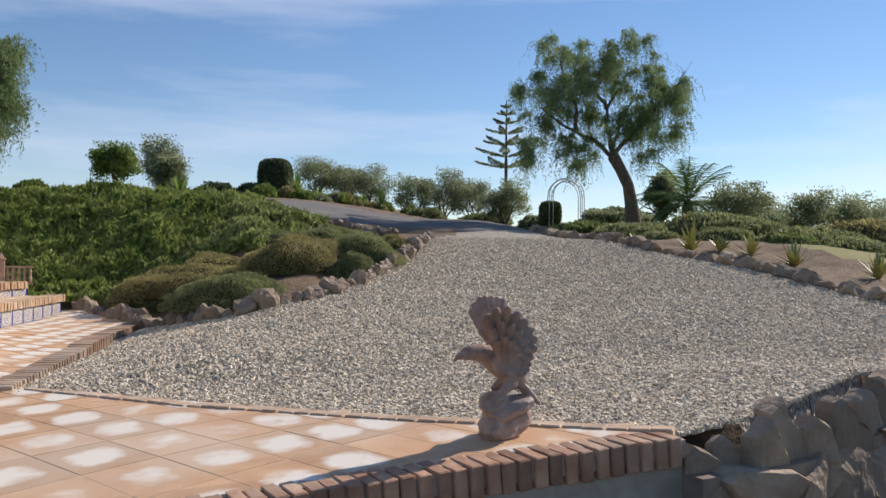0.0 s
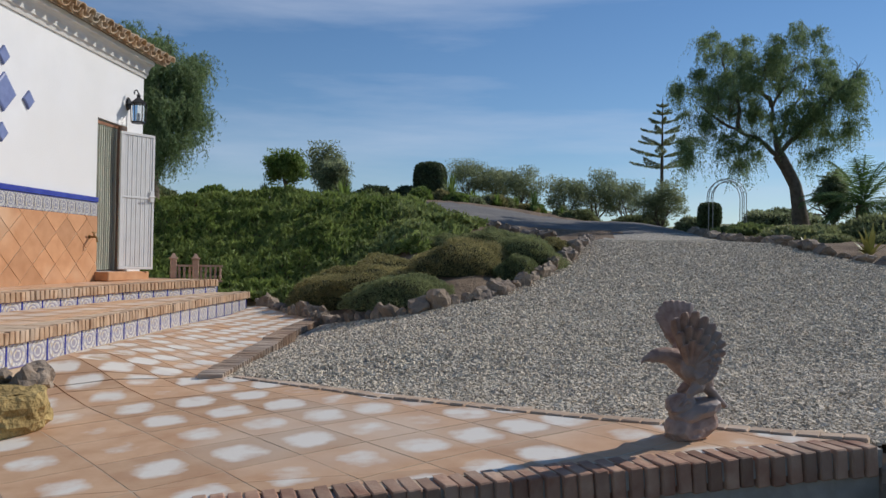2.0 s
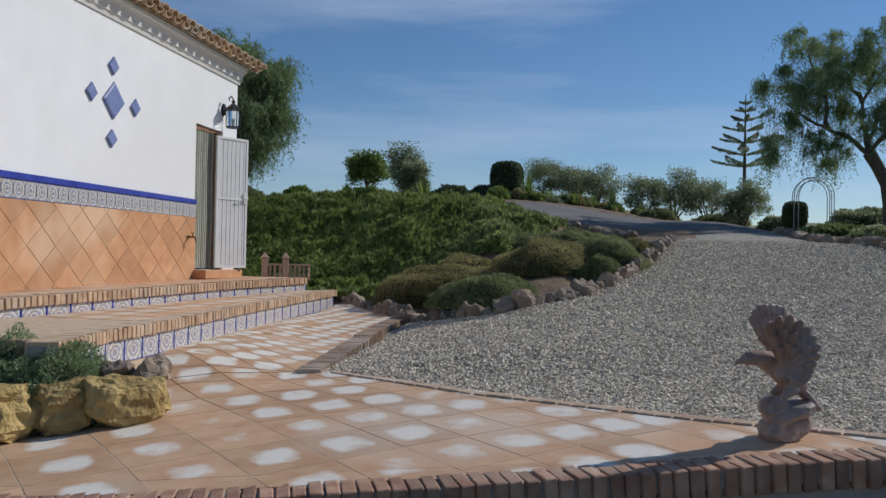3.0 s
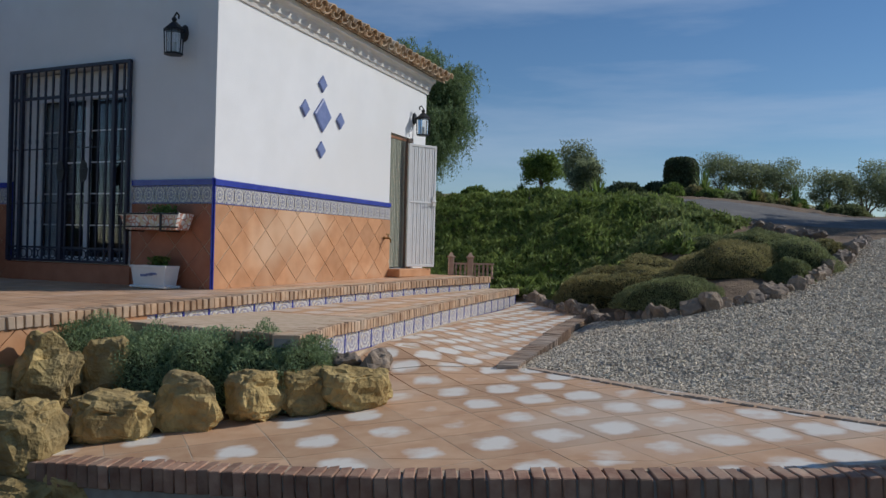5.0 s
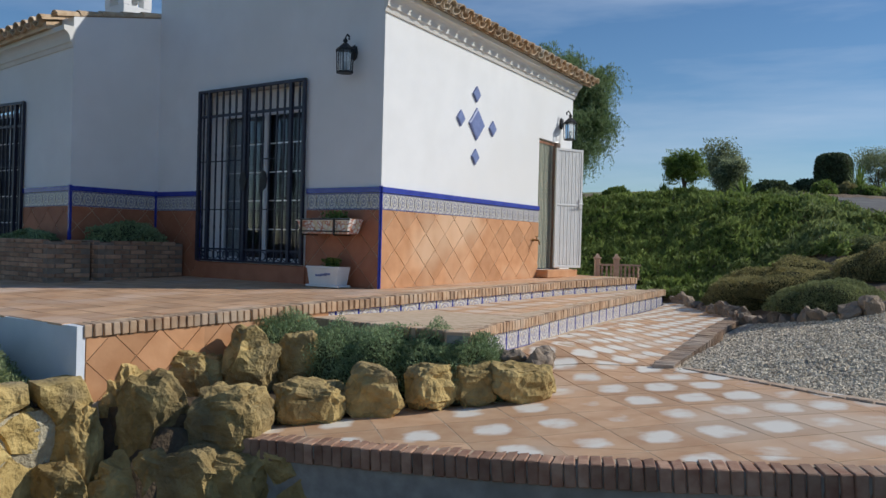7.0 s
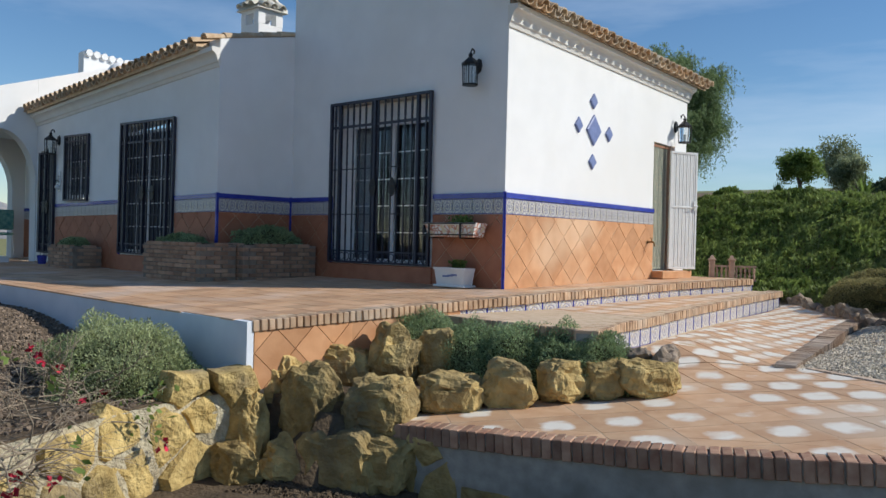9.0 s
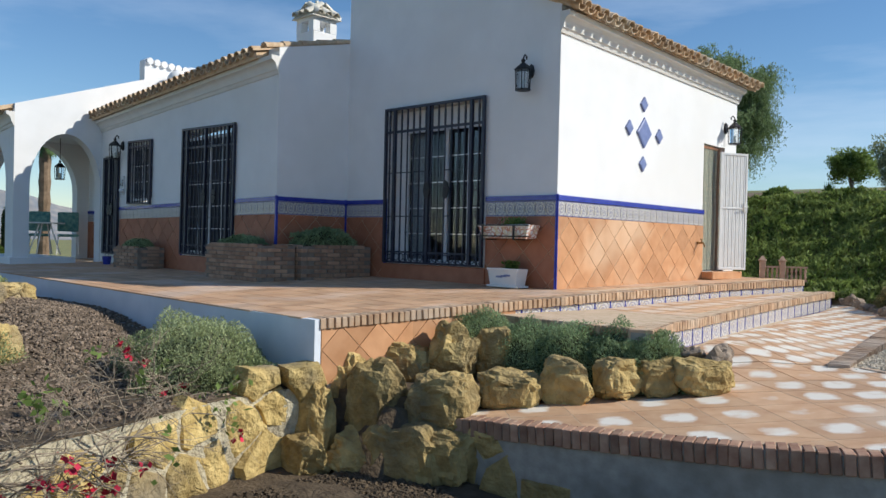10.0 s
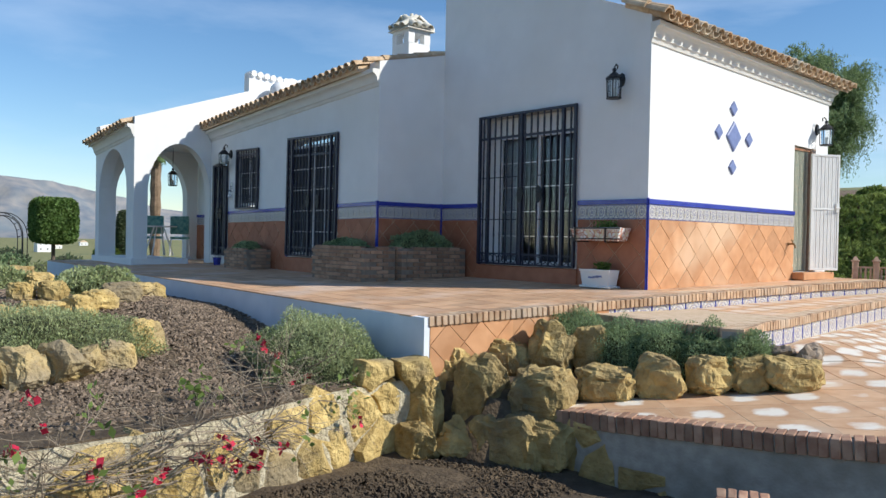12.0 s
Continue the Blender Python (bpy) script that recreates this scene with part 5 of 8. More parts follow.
def block_mesh(seed, material, square=0.42, rough=0.06, slant=0.3, sub=4):
    """A quarried block: near-flat sides and top, broken corners, pitted skin."""
    r = random.Random(seed)
    off = Vector((seed * 2.3, 7.0, seed * 0.9))
    bm = bmesh.new()
    bmesh.ops.create_icosphere(bm, subdivisions=sub, radius=1.0)
    lean = [r.uniform(-slant, slant) for _ in range(4)]
    planes = [(Vector((r.choice((-1, 1)) * r.uniform(0.4, 1), r.choice((-1, 1)) * r.uniform(0.4, 1), r.uniform(-0.2, 1))).normalized(), r.uniform(0.72, 0.95)) for _ in range(5)]
    for v in bm.verts:
        p = Vector([math.copysign(abs(q) ** square, q) for q in v.co.normalized()]) * 0.72
        for n, d in planes:
            k = p.dot(n) - d
            if k > 0:
                p -= n * k
        p.x *= 1 + lean[0] * 0.5 * p.z + 0.12 * lean[2] * p.y
        p.y *= 1 + lean[1] * 0.5 * p.z
        p.z += 0.22 * lean[2] * p.x + 0.22 * lean[3] * p.y
        out = p.normalized()
        step = noise.noise(p * 1.9 + off)
        p += out * rough * (1.6 * step + 1.2 * noise.noise(p * 4.5 - off) + 0.7 * noise.noise(p * 10 + off) + 0.4 * noise.noise(p * 22 - off))
        crack = abs(noise.noise(Vector((p.x, p.y, p.z * 2.2)) * 2.0 - off * 2))
        if crack < 0.06:
            p -= out * rough * 1.1 * (1 - crack / 0.06)
        v.co = p
    me = bpy.data.meshes.new("boulder")
    bm.to_mesh(me)
    bm.free()
    me.materials.append(material)
    return me


ROCKS = [stone_mesh(k, M["rock"], 4, 13, 0.07) for k in range(6)] + [block_mesh(k + 90, M["rock"], 0.6, 0.08, 0.5) for k in range(8)]
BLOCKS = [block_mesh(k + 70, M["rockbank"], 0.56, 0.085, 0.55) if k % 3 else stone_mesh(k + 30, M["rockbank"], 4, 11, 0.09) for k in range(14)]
EDGERS = [stone_mesh(k + 40, M["rockgrey"], 3, 14, 0.11) for k in range(7)]


def boulder(x, y, z, w, h, k, label="ochre sandstone boulder with broken faces", group="planter boulders", d=None, turn=None, meshes=None, name="boulder"):
    """A stone of the given width and height, centred at z."""
    me = (meshes or ROCKS)[k % len(meshes or ROCKS)]
    ob = new(name, me)
    r = random.Random(k * 13 + int(x * 100))
    a = r.uniform(0, 360) if turn is None else turn
    ob.matrix_world = pose(x, y, z, 0, 0, a) @ Matrix.Diagonal(((d or w * r.uniform(0.8, 1.0)) / 2 * 1.42, w / 2 * 1.42, h / 2 * 1.35, 1))
    return tagged(ob, label, "rock", group)


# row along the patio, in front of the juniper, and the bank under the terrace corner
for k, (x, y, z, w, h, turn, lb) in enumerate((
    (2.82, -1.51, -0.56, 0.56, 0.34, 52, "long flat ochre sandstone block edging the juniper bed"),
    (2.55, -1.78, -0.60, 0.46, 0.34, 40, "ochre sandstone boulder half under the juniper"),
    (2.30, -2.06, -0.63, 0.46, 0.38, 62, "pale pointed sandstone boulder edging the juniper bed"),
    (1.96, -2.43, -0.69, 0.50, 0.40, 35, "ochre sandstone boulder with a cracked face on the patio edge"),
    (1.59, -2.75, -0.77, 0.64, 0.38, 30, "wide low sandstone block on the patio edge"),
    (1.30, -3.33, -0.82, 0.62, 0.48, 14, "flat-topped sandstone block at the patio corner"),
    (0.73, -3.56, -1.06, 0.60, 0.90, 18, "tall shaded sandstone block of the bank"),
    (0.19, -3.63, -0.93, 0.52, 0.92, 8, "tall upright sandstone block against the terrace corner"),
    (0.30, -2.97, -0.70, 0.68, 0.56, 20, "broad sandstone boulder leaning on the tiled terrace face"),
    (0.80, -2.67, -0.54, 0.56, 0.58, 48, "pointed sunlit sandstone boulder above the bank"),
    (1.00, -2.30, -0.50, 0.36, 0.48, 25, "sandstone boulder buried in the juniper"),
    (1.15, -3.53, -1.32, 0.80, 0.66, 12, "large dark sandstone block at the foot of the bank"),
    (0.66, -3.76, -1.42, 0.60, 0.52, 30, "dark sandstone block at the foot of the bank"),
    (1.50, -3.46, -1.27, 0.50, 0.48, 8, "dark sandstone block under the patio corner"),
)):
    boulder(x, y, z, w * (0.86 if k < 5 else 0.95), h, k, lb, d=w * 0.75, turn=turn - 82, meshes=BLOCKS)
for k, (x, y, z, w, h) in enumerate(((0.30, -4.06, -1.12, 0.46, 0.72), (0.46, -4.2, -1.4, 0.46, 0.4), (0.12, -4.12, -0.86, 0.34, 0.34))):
    boulder(x, y, z, w, h, k + 5, "mossy sandstone block with shade in its colour closing the retaining wall's end", "wall end stones", d=w * 0.6, turn=-70, meshes=BLOCKS)
for k, (x, y, z, w) in enumerate(((2.93, -1.33, -0.40, 0.22), (2.70, -1.42, -0.42, 0.2))):
    boulder(x, y, z, w, w * 0.85, k + 20, "small dark stone on the juniper bed's end", meshes=EDGERS)
for k, (x, y, w, h) in enumerate(((-1.28, -7.75, 0.4, 0.34), (-1.25, -7.39, 0.42, 0.4), (-1.3, -7.02, 0.5, 0.46), (-1.44, -6.72, 0.36, 0.34), (-1.53, -6.45, 0.36, 0.32), (-1.92, -6.06, 0.42, 0.42))):
    boulder(x, y, bed_z(x, y) + h * 0.28, w, h, k + 2, "ochre sandstone boulder ringing a grey shrub", "bed boulders", d=w * 0.8)
for k, (x, y, w, h) in enumerate(((-3.16, -7.06, 0.4, 0.24), (-3.3, -6.75, 0.46, 0.26), (-3.3, -6.32, 0.44, 0.3), (-3.6, -6.0, 0.4, 0.28), (-3.97, -5.62, 0.5, 0.3), (-4.3, -5.3, 0.4, 0.24), (-4.6, -5.0, 0.36, 0.26), (-4.25, -6.35, 0.34, 0.3), (-4.35, -6.7, 0.3, 0.28), (-6.4, -6.0, 0.36, 0.3), (-8.3, -5.9, 0.5, 0.34), (-8.9, -5.76, 0.5, 0.34), (-7.6, -6.2, 0.4, 0.3))):
    boulder(x, y, bed_z(x, y) + h * 0.28, w, h, k + 4, "ochre sandstone boulder round a far planting pocket", "bed boulders")


# ---- masonry of broken stones set in mortar ----
def half_cut(poly, p, n):
    """The part of the polygon where (q - p) . n < 0."""
    out = []
    for a, b in zip(poly, poly[1:] + poly[:1]):
        da, db = (a[0] - p[0]) * n[0] + (a[1] - p[1]) * n[1], (b[0] - p[0]) * n[0] + (b[1] - p[1]) * n[1]
        if da <= 0:
            out.append(a)
        if da * db < 0:
            t = da / (da - db)
            out.append((a[0] + t * (b[0] - a[0]), a[1] + t * (b[1] - a[1])))
    return out


def rubble(parent, line, zlow, zhigh, size, material, seed, proud=0.07, joint=0.018, crown=0.06, name="wall_stone"):
    """Irregular stones over the face of a wall that follows line; zlow, zhigh take the place along it."""
    pts = [Vector(p) for p in line]
    starts, total = [], 0.0
    for a, b in zip(pts, pts[1:]):
        starts.append(total)
        total += (b - a).length
    def at(u, z, d):
        i = max(k for k in range(len(starts)) if starts[k] <= max(u, 0.0))
        a, b = pts[i], pts[i + 1]
        w = (b - a).normalized()
        q = a + w * (u - starts[i])
        return Vector((q.x + w.y * d, q.y - w.x * d, z))
    r = random.Random(seed)
    sites = []
    rows = int((zhigh(0) - zlow(0)) / size) + 2
    for i in range(-1, int(total / size) + 2):
        for j in range(-1, rows + 1):
            sites.append(((i + 0.5 * (j % 2) + r.uniform(-0.48, 0.48)) * size * 1.1, zlow(0) + (j + 0.5 + r.uniform(-0.46, 0.46)) * size))
    for u, z in sites:
        if not (-0.1 < u < total and zlow(u) - 0.15 < z < zhigh(u)):
            continue
        poly = [(u - size, z - size), (u + size, z - size), (u + size, z + size), (u - size, z + size)]
        for a, b in sites:
            if (a, b) != (u, z) and abs(a - u) < 2.6 * size and abs(b - z) < 2.6 * size:
                n = Vector((a - u, b - z)).normalized()
                poly = half_cut(poly, ((a + u) / 2 - n.x * joint / 2, (b + z) / 2 - n.y * joint / 2), n)
                if len(poly) < 3:
                    break
        top = zhigh(u) + r.uniform(-crown, crown)
        poly = half_cut(poly, (u, top), (0.12 * r.uniform(-1, 1), 1.0)) if len(poly) > 2 else []
        if len(poly) < 3 or area(poly) < 0.006:
            continue
        fine = []
        for a, b in zip(poly, poly[1:] + poly[:1]):
            m = max(1, int(math.hypot(b[0] - a[0], b[1] - a[1]) / 0.07))
            fine += [(a[0] + (b[0] - a[0]) * k / m, a[1] + (b[1] - a[1]) * k / m) for k in range(m)]
        cu, cz = sum(p[0] for p in fine) / len(fine), sum(p[1] for p in fine) / len(fine)
        out, tu, tv = proud * r.uniform(0.5, 1.4), r.uniform(-0.25, 0.25), r.uniform(-0.2, 0.2)
        verts, faces, nf = [], [], len(fine)
        base = at(cu, cz, 0.0)
        for s, d in ((1.0, 0.09), (0.99, -0.35), (0.92, -0.8), (0.66, -1.0), (0.33, -1.05)):
            for k, (a, b) in enumerate(fine):
                g = 1 + 0.13 * noise.noise((a * 8, b * 8, seed))
                a2, b2 = cu + (a - cu) * s * g, cz + (b - cz) * s * g
                dd = 0.12 if d > 0 else d * out + ((a2 - cu) * tu + (b2 - cz) * tv) * (1 if s < 0.95 else 0.3) + 0.022 * noise.noise((a2 * 7, b2 * 7, seed + s)) + 0.012 * noise.noise((a2 * 19, b2 * 19, seed))
                verts.append(at(a2, b2, dd) - base)
        verts.append(at(cu, cz, -1.05 * out) - base)
        for q in range(4):
            for k in range(nf):
                faces.append((q * nf + k, q * nf + (k + 1) % nf, (q + 1) * nf + (k + 1) % nf, (q + 1) * nf + k))
        faces += [(4 * nf + k, 4 * nf + (k + 1) % nf, 5 * nf) for k in range(nf)]
        ob = quick_mesh(name, [tuple(v) for v in verts], faces, material, parent)
        ob.location = base


M["palemortar"] = mat("pale_lime_mortar", (0.43, 0.37, 0.245), (0.59, 0.525, 0.375), 9, 0.95, 1.0, 22, stain=(0.34, 0.28, 0.18), dist=0.04)
wall_rim = lambda u: -0.56 - 0.10 * min(u, 2.4)
wl = WALL_LINE[:8]
wall_core = strip_slab("retaining_wall", [(p[0] - 0.42, p[1]) for p in wl], wl, lambda x, y: -0.77 - 0.07 * min(1.0, max(0.0, (-4.05 - y) / 2)), 1.2, M["palemortar"], "retaining wall of ochre sandstone set in pale mortar", "wall")
strip_slab("bed_rim", [(p[0] - 0.55, p[1]) for p in wl], [(p[0] - 0.03, p[1]) for p in wl], lambda x, y: -0.755 - 0.07 * min(1.0, max(0.0, (-4.05 - y) / 2)), 0.2, M["soil"], "dark soil rim behind the retaining wall", "soil")
rubble(wall_core, [(p[0] - 0.03, p[1]) for p in wl[:7]], lambda u: -1.6, wall_rim, 0.42, M["rock"], 4, 0.075, 0.032, 0.12)

# rough stones that carry on from the patio's tip
DRY = [(8.04, -1.95), (8.65, -1.72), (9.45, -1.05), (10.35, -0.1), (12.0, 0.6)]
dry_wall = strip_slab("dry_stone_wall", offset(DRY, -0.34), DRY, lambda x, y: -0.66 + 0.05 * (x - 8), 1.0, M["darkmortar"], "dry wall of grey-brown field stones beside the patio", "wall")
rubble(dry_wall, list(reversed(DRY)), lambda u: -1.6, lambda u: -0.62 + 0.04 * max(0.0, 4.2 - u), 0.34, M["rockgrey"], 21, 0.05, 0.02, 0.08)


def upright_slab(x, y, z, w, h, thick, turn, k):
    """A thin field stone set on end, its top broken to a point."""
    r = random.Random(k * 7 + 1)
    peak = r.uniform(-0.35, 0.1)
    poly = [(-w / 2, 0), (w / 2, 0), (w * 0.5, h * r.uniform(0.5, 0.7)), (w * 0.3, h * r.uniform(0.68, 0.85)), (w * peak, h), (-w * 0.46, h * r.uniform(0.8, 0.95))]
    bm = bmesh.new()
    rows = []
    for yy, sc in ((-thick / 2, 0.86), (-thick * 0.32, 1.0), (thick * 0.32, 1.0), (thick / 2, 0.86)):
        rows.append([bm.verts.new((px * sc, yy, 0.02 + pz * (1 - 0.14 * (1 - sc) * 2))) for px, pz in poly])
    for a, b in zip(rows, rows[1:]):
        for i in range(len(poly)):
            bm.faces.new((a[i], a[(i + 1) % len(poly)], b[(i + 1) % len(poly)], b[i]))
    bm.faces.new(rows[0])
    bm.faces.new(list(reversed(rows[-1])))
    bmesh.ops.recalc_face_normals(bm, faces=bm.faces)
    bmesh.ops.subdivide_edges(bm, edges=list(bm.edges), cuts=2, use_grid_fill=True)
    for v in bm.verts:
        q = v.co * 7 + Vector((k * 3.7, 0, 0))
        v.co += Vector((noise.noise(q), noise.noise(q + Vector((9, 0, 0))), noise.noise(q + Vector((0, 9, 0))))) * 0.022
    ob = link("field_stone", bm, M["rockgrey"])
    ob.matrix_world = pose(x, y, z, r.uniform(-9, 6), r.uniform(-10, 6), turn)
    return tagged(ob, "rough grey-brown field stone set upright on a dry wall", "rock", "dry wall stones")


for k, (x, y, top, w) in enumerate(((8.12, -1.86, -0.55, 0.24), (8.30, -1.80, -0.50, 0.22), (8.46, -1.78, -0.40, 0.20), (8.63, -1.70, -0.33, 0.24), (8.80, -1.62, -0.42, 0.22), (8.93, -1.48, -0.35, 0.20), (9.10, -1.36, -0.42, 0.24), (9.24, -1.22, -0.34, 0.26), (9.42, -1.05, -0.28, 0.24), (9.62, -0.86, -0.30, 0.26), (9.84, -0.62, -0.22, 0.26), (10.08, -0.38, -0.24, 0.28), (10.34, -0.12, -0.16, 0.28), (10.7, 0.05, -0.14, 0.28), (11.1, 0.22, -0.1, 0.3))):
    upright_slab(x, y + 0.1, -0.86, w * 1.15, top + 0.86, 0.13, 14 + 3 * (k % 4) + 2 * k, k)
# wall under the patio rim
fl = offset(PATIO_FRONT, -0.03)
patio_wall = strip_slab("patio_retaining_wall", offset(PATIO_FRONT, -0.30), fl, lambda x, y: patio_z(x, y) - 0.09, 1.2, M["mortar"], "grey cement retaining wall under the patio rim", "wall")
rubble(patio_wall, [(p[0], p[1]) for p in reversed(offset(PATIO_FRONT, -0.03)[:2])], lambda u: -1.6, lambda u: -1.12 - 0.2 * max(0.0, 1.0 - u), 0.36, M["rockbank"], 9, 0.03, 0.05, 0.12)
strip_slab("patio_end_wall", [(1.3, -3.36), (1.55, -1.4)], [(1.6, -3.40), (1.9, -1.4)], lambda x, y: -1.0, 0.9, M["mortar"], "cement end of the patio base", "wall")
# white south face of the terrace and tiled east face at its corner
xpl = [-13.95, -9.5, -5.0, -2.5, -1.0, 0.31]
wall_plinth = strip_slab("wall_terrace_south", [(x, -3.96) for x in xpl], [(x, -4.03) for x in xpl], lambda x, y: tz(x, y) - 0.006, 0.95, M["plinth"], "white rendered face of the terrace, bluish shade put into its colour", "wall")
east_face = strip_slab("wall_terrace_east", [(0.24, -3.955), (0.36, -2.9), (0.54, -1.5)], [(0.30, -3.955), (0.415, -2.9), (0.585, -1.5)], lambda x, y: tz(x, y) - 0.1, 0.7, M["grout"], "terrace face with terracotta tiles behind boulders", "wall")
for (ax, ay), (bx, by) in (((0.302, -3.95), (0.417, -2.9)), ((0.417, -2.9), (0.587, -1.5))):
    te_dir = Vector((bx - ax, by - ay, 0))
    te_len = te_dir.length
    te_at = lambda u, z, d: (ax + te_dir.x * u / te_len - d, ay + te_dir.y * u / te_len, z + tz(0, ay + te_dir.y * u / te_len))
    for i in range(-1, 9):
        for j in range(-4, 3):
            if (i + j) % 2 == 0:
                poly = clip_poly([(i * 0.21, j * 0.21 - 0.29), (i * 0.21 + 0.205, j * 0.21 - 0.085), (i * 0.21, j * 0.21 + 0.12), (i * 0.21 - 0.205, j * 0.21 - 0.085)], rect(0.0, te_len, -0.62, -0.105))
                if poly and area(poly) > 0.002:
                    piece("tile", poly, te_at, 0.0, 0.01, M["terracotta"], east_face)

# stones that edge the rockery and the far side of the drive
er = random.Random(5)
for k, (p, a) in enumerate(along(BED_FRONT[3:15], 0.2)):
    z, _ = ground_z(p.x, p.y)
    s = er.uniform(0.12, 0.27)
    boulder(p.x - 0.02, p.y, gravel_z(p.x, p.y) + s * 0.2, s, s * er.uniform(0.75, 1.1), k, "grey-brown stone edging the rockery", "rockery edging", turn=math.degrees(a) + 90 + er.uniform(-25, 25), meshes=EDGERS, name="edging_stone")
for k, (p, a) in enumerate(along([(12.3, 1.6), (11.5, 3.8), (10.97, 5.4), (10.0, 7.0), (9.12, 9.5), (8.95, 15)], 0.36)):
    s = er.uniform(0.16, 0.36)
    boulder(p.x + 0.1, p.y, ground_z(p.x + 0.1, p.y)[0] + s * 0.2, s, s * 0.7, k, "low stone edging the gravel drive", "drive edging", meshes=EDGERS, name="edging_stone")
for k, (p, a) in enumerate(along([(5.9, 9.2), (4.6, 10.7), (3.2, 11.3), (2.2, 11.4)], 0.34)):
    s = er.uniform(0.2, 0.4)
    boulder(p.x, p.y, ground_z(p.x, p.y)[0] + s * 0.25, s, s * 0.8, k, "dark stone on the crest of the bank", "crest stones", meshes=EDGERS, name="edging_stone")


# ---- planting ----
def gz_(x, y):
    return ground_z(x, y)[0]


def mound(name, x, y, z, rx, ry, h, n, size, material, label, category="shrub", group="", rot=0.0, stretch=(1.0, 0.4), up=(0, 0, 0.5), fuzz=(0.86, 1.04)):
    """A low rounded shrub: a solid core coloured as its inner shade, with small leaves over an uneven dome."""
    t = thing(name, label, category, group, at=pose(x, y, z, 0, 0, rot))
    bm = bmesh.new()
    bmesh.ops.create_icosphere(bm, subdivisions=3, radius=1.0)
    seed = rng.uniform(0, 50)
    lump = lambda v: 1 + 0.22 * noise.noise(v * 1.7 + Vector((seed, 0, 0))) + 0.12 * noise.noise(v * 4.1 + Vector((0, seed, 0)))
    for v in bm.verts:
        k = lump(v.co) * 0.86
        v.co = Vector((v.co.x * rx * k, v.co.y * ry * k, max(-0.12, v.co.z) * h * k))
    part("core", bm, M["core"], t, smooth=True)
    d = rng.normal(size=(n, 3))
    d /= np.linalg.norm(d, axis=1, keepdims=True)
    d[:, 2] = np.abs(d[:, 2]) * 1.05 - 0.06
    k = np.array([lump(Vector(q)) for q in d]) * rng.uniform(*fuzz, n)
    c = d * k[:, None] * np.array([rx, ry, h])
    nrm = d / np.array([rx, ry, h])
    nrm /= np.linalg.norm(nrm, axis=1, keepdims=True)
    leaf_cloud(c, size, "foliage", material, t, stretch, up=nrm * 1.0 + np.asarray(up))
    return t


# solid filler inside foliage; the shade between the leaves is put into its colour
M["core"] = mat("shrub_inner_shade", (0.04, 0.045, 0.02), (0.075, 0.08, 0.04), 9, 1.0, 0.5, 20)
# juniper over the planter
for x, y, z, rx, ry, h, lb in ((0.66, -2.14, -0.62, 0.46, 0.36, 0.50, "spreading green juniper shrub tumbling over boulders"), (1.25, -1.98, -0.72, 0.44, 0.38, 0.55, "low green juniper shrub over the planter stones"), (1.64, -1.85, -0.72, 0.48, 0.40, 0.58, "low green juniper shrub over the planter stones"), (2.06, -1.72, -0.72, 0.46, 0.38, 0.60, "green juniper shrub beside the steps"), (2.44, -1.66, -0.72, 0.36, 0.28, 0.54, "green juniper shrub beside the steps")):
    mound("juniper_shrub", x, y, z, rx, ry, h * 0.9, 22000, 0.0155, M["juniper"], lb, group="junipers", rot=45, stretch=(1.0, 0.28), fuzz=(0.76, 1.1))
tagged(link("planter_soil", prism_bm([(0.32, -3.8), (0.9, -3.7), (1.36, -3.3), (1.5, -2.75), (2.05, -2.2), (2.6, -1.6), (2.45, -1.3), (0.6, -1.3)], -1.5, -0.75, zf=lambda x, y: -0.06 * smooth01((-2.0 - y) / 0.6)), M["soil"]), "dark soil of the boulder planter", "soil", kind="structure")
# grey shrubs in the bark bed
mound("grey_shrub", -0.72, -4.68, bed_z(-0.72, -4.68) - 0.08, 0.84, 0.66, 0.66, 42000, 0.0165, M["grey_shrub"], "rounded grey-green shrub above the sandstone wall", group="grey shrubs", stretch=(1.0, 0.3), fuzz=(0.8, 1.08))
mound("grey_shrub", -2.1, -6.95, bed_z(-2.1, -6.95) - 0.05, 0.62, 0.95, 0.46, 30000, 0.0165, M["grey_shrub"], "low grey-green shrub ringed by boulders", group="grey shrubs", rot=-15, stretch=(1.0, 0.3), fuzz=(0.8, 1.08))
mound("grey_shrub", -4.9, -5.65, bed_z(-4.9, -5.65), 0.5, 0.6, 0.36, 4500, 0.03, M["grey_shrub"], "grey-green shrub in a far planting pocket", group="grey shrubs")
mound("grey_shrub", -6.6, -6.5, bed_z(-6.6, -6.5), 0.4, 0.5, 0.36, 3000, 0.03, M["grey_shrub"], "small grey-green shrub on bark mulch", group="grey shrubs")
for x, y, r in ((-8.5, -6.6, 0.5), (-10.2, -6.2, 0.7), (-12.0, -5.6, 0.8), (-15, -6.4, 1.2)):
    mound("low_shrub", x, y, gz_(x, y), r, r, r * 0.6, 2500, 0.05, M["juniper"], "dark green shrub on the slope beyond the bed", group="slope shrubs")
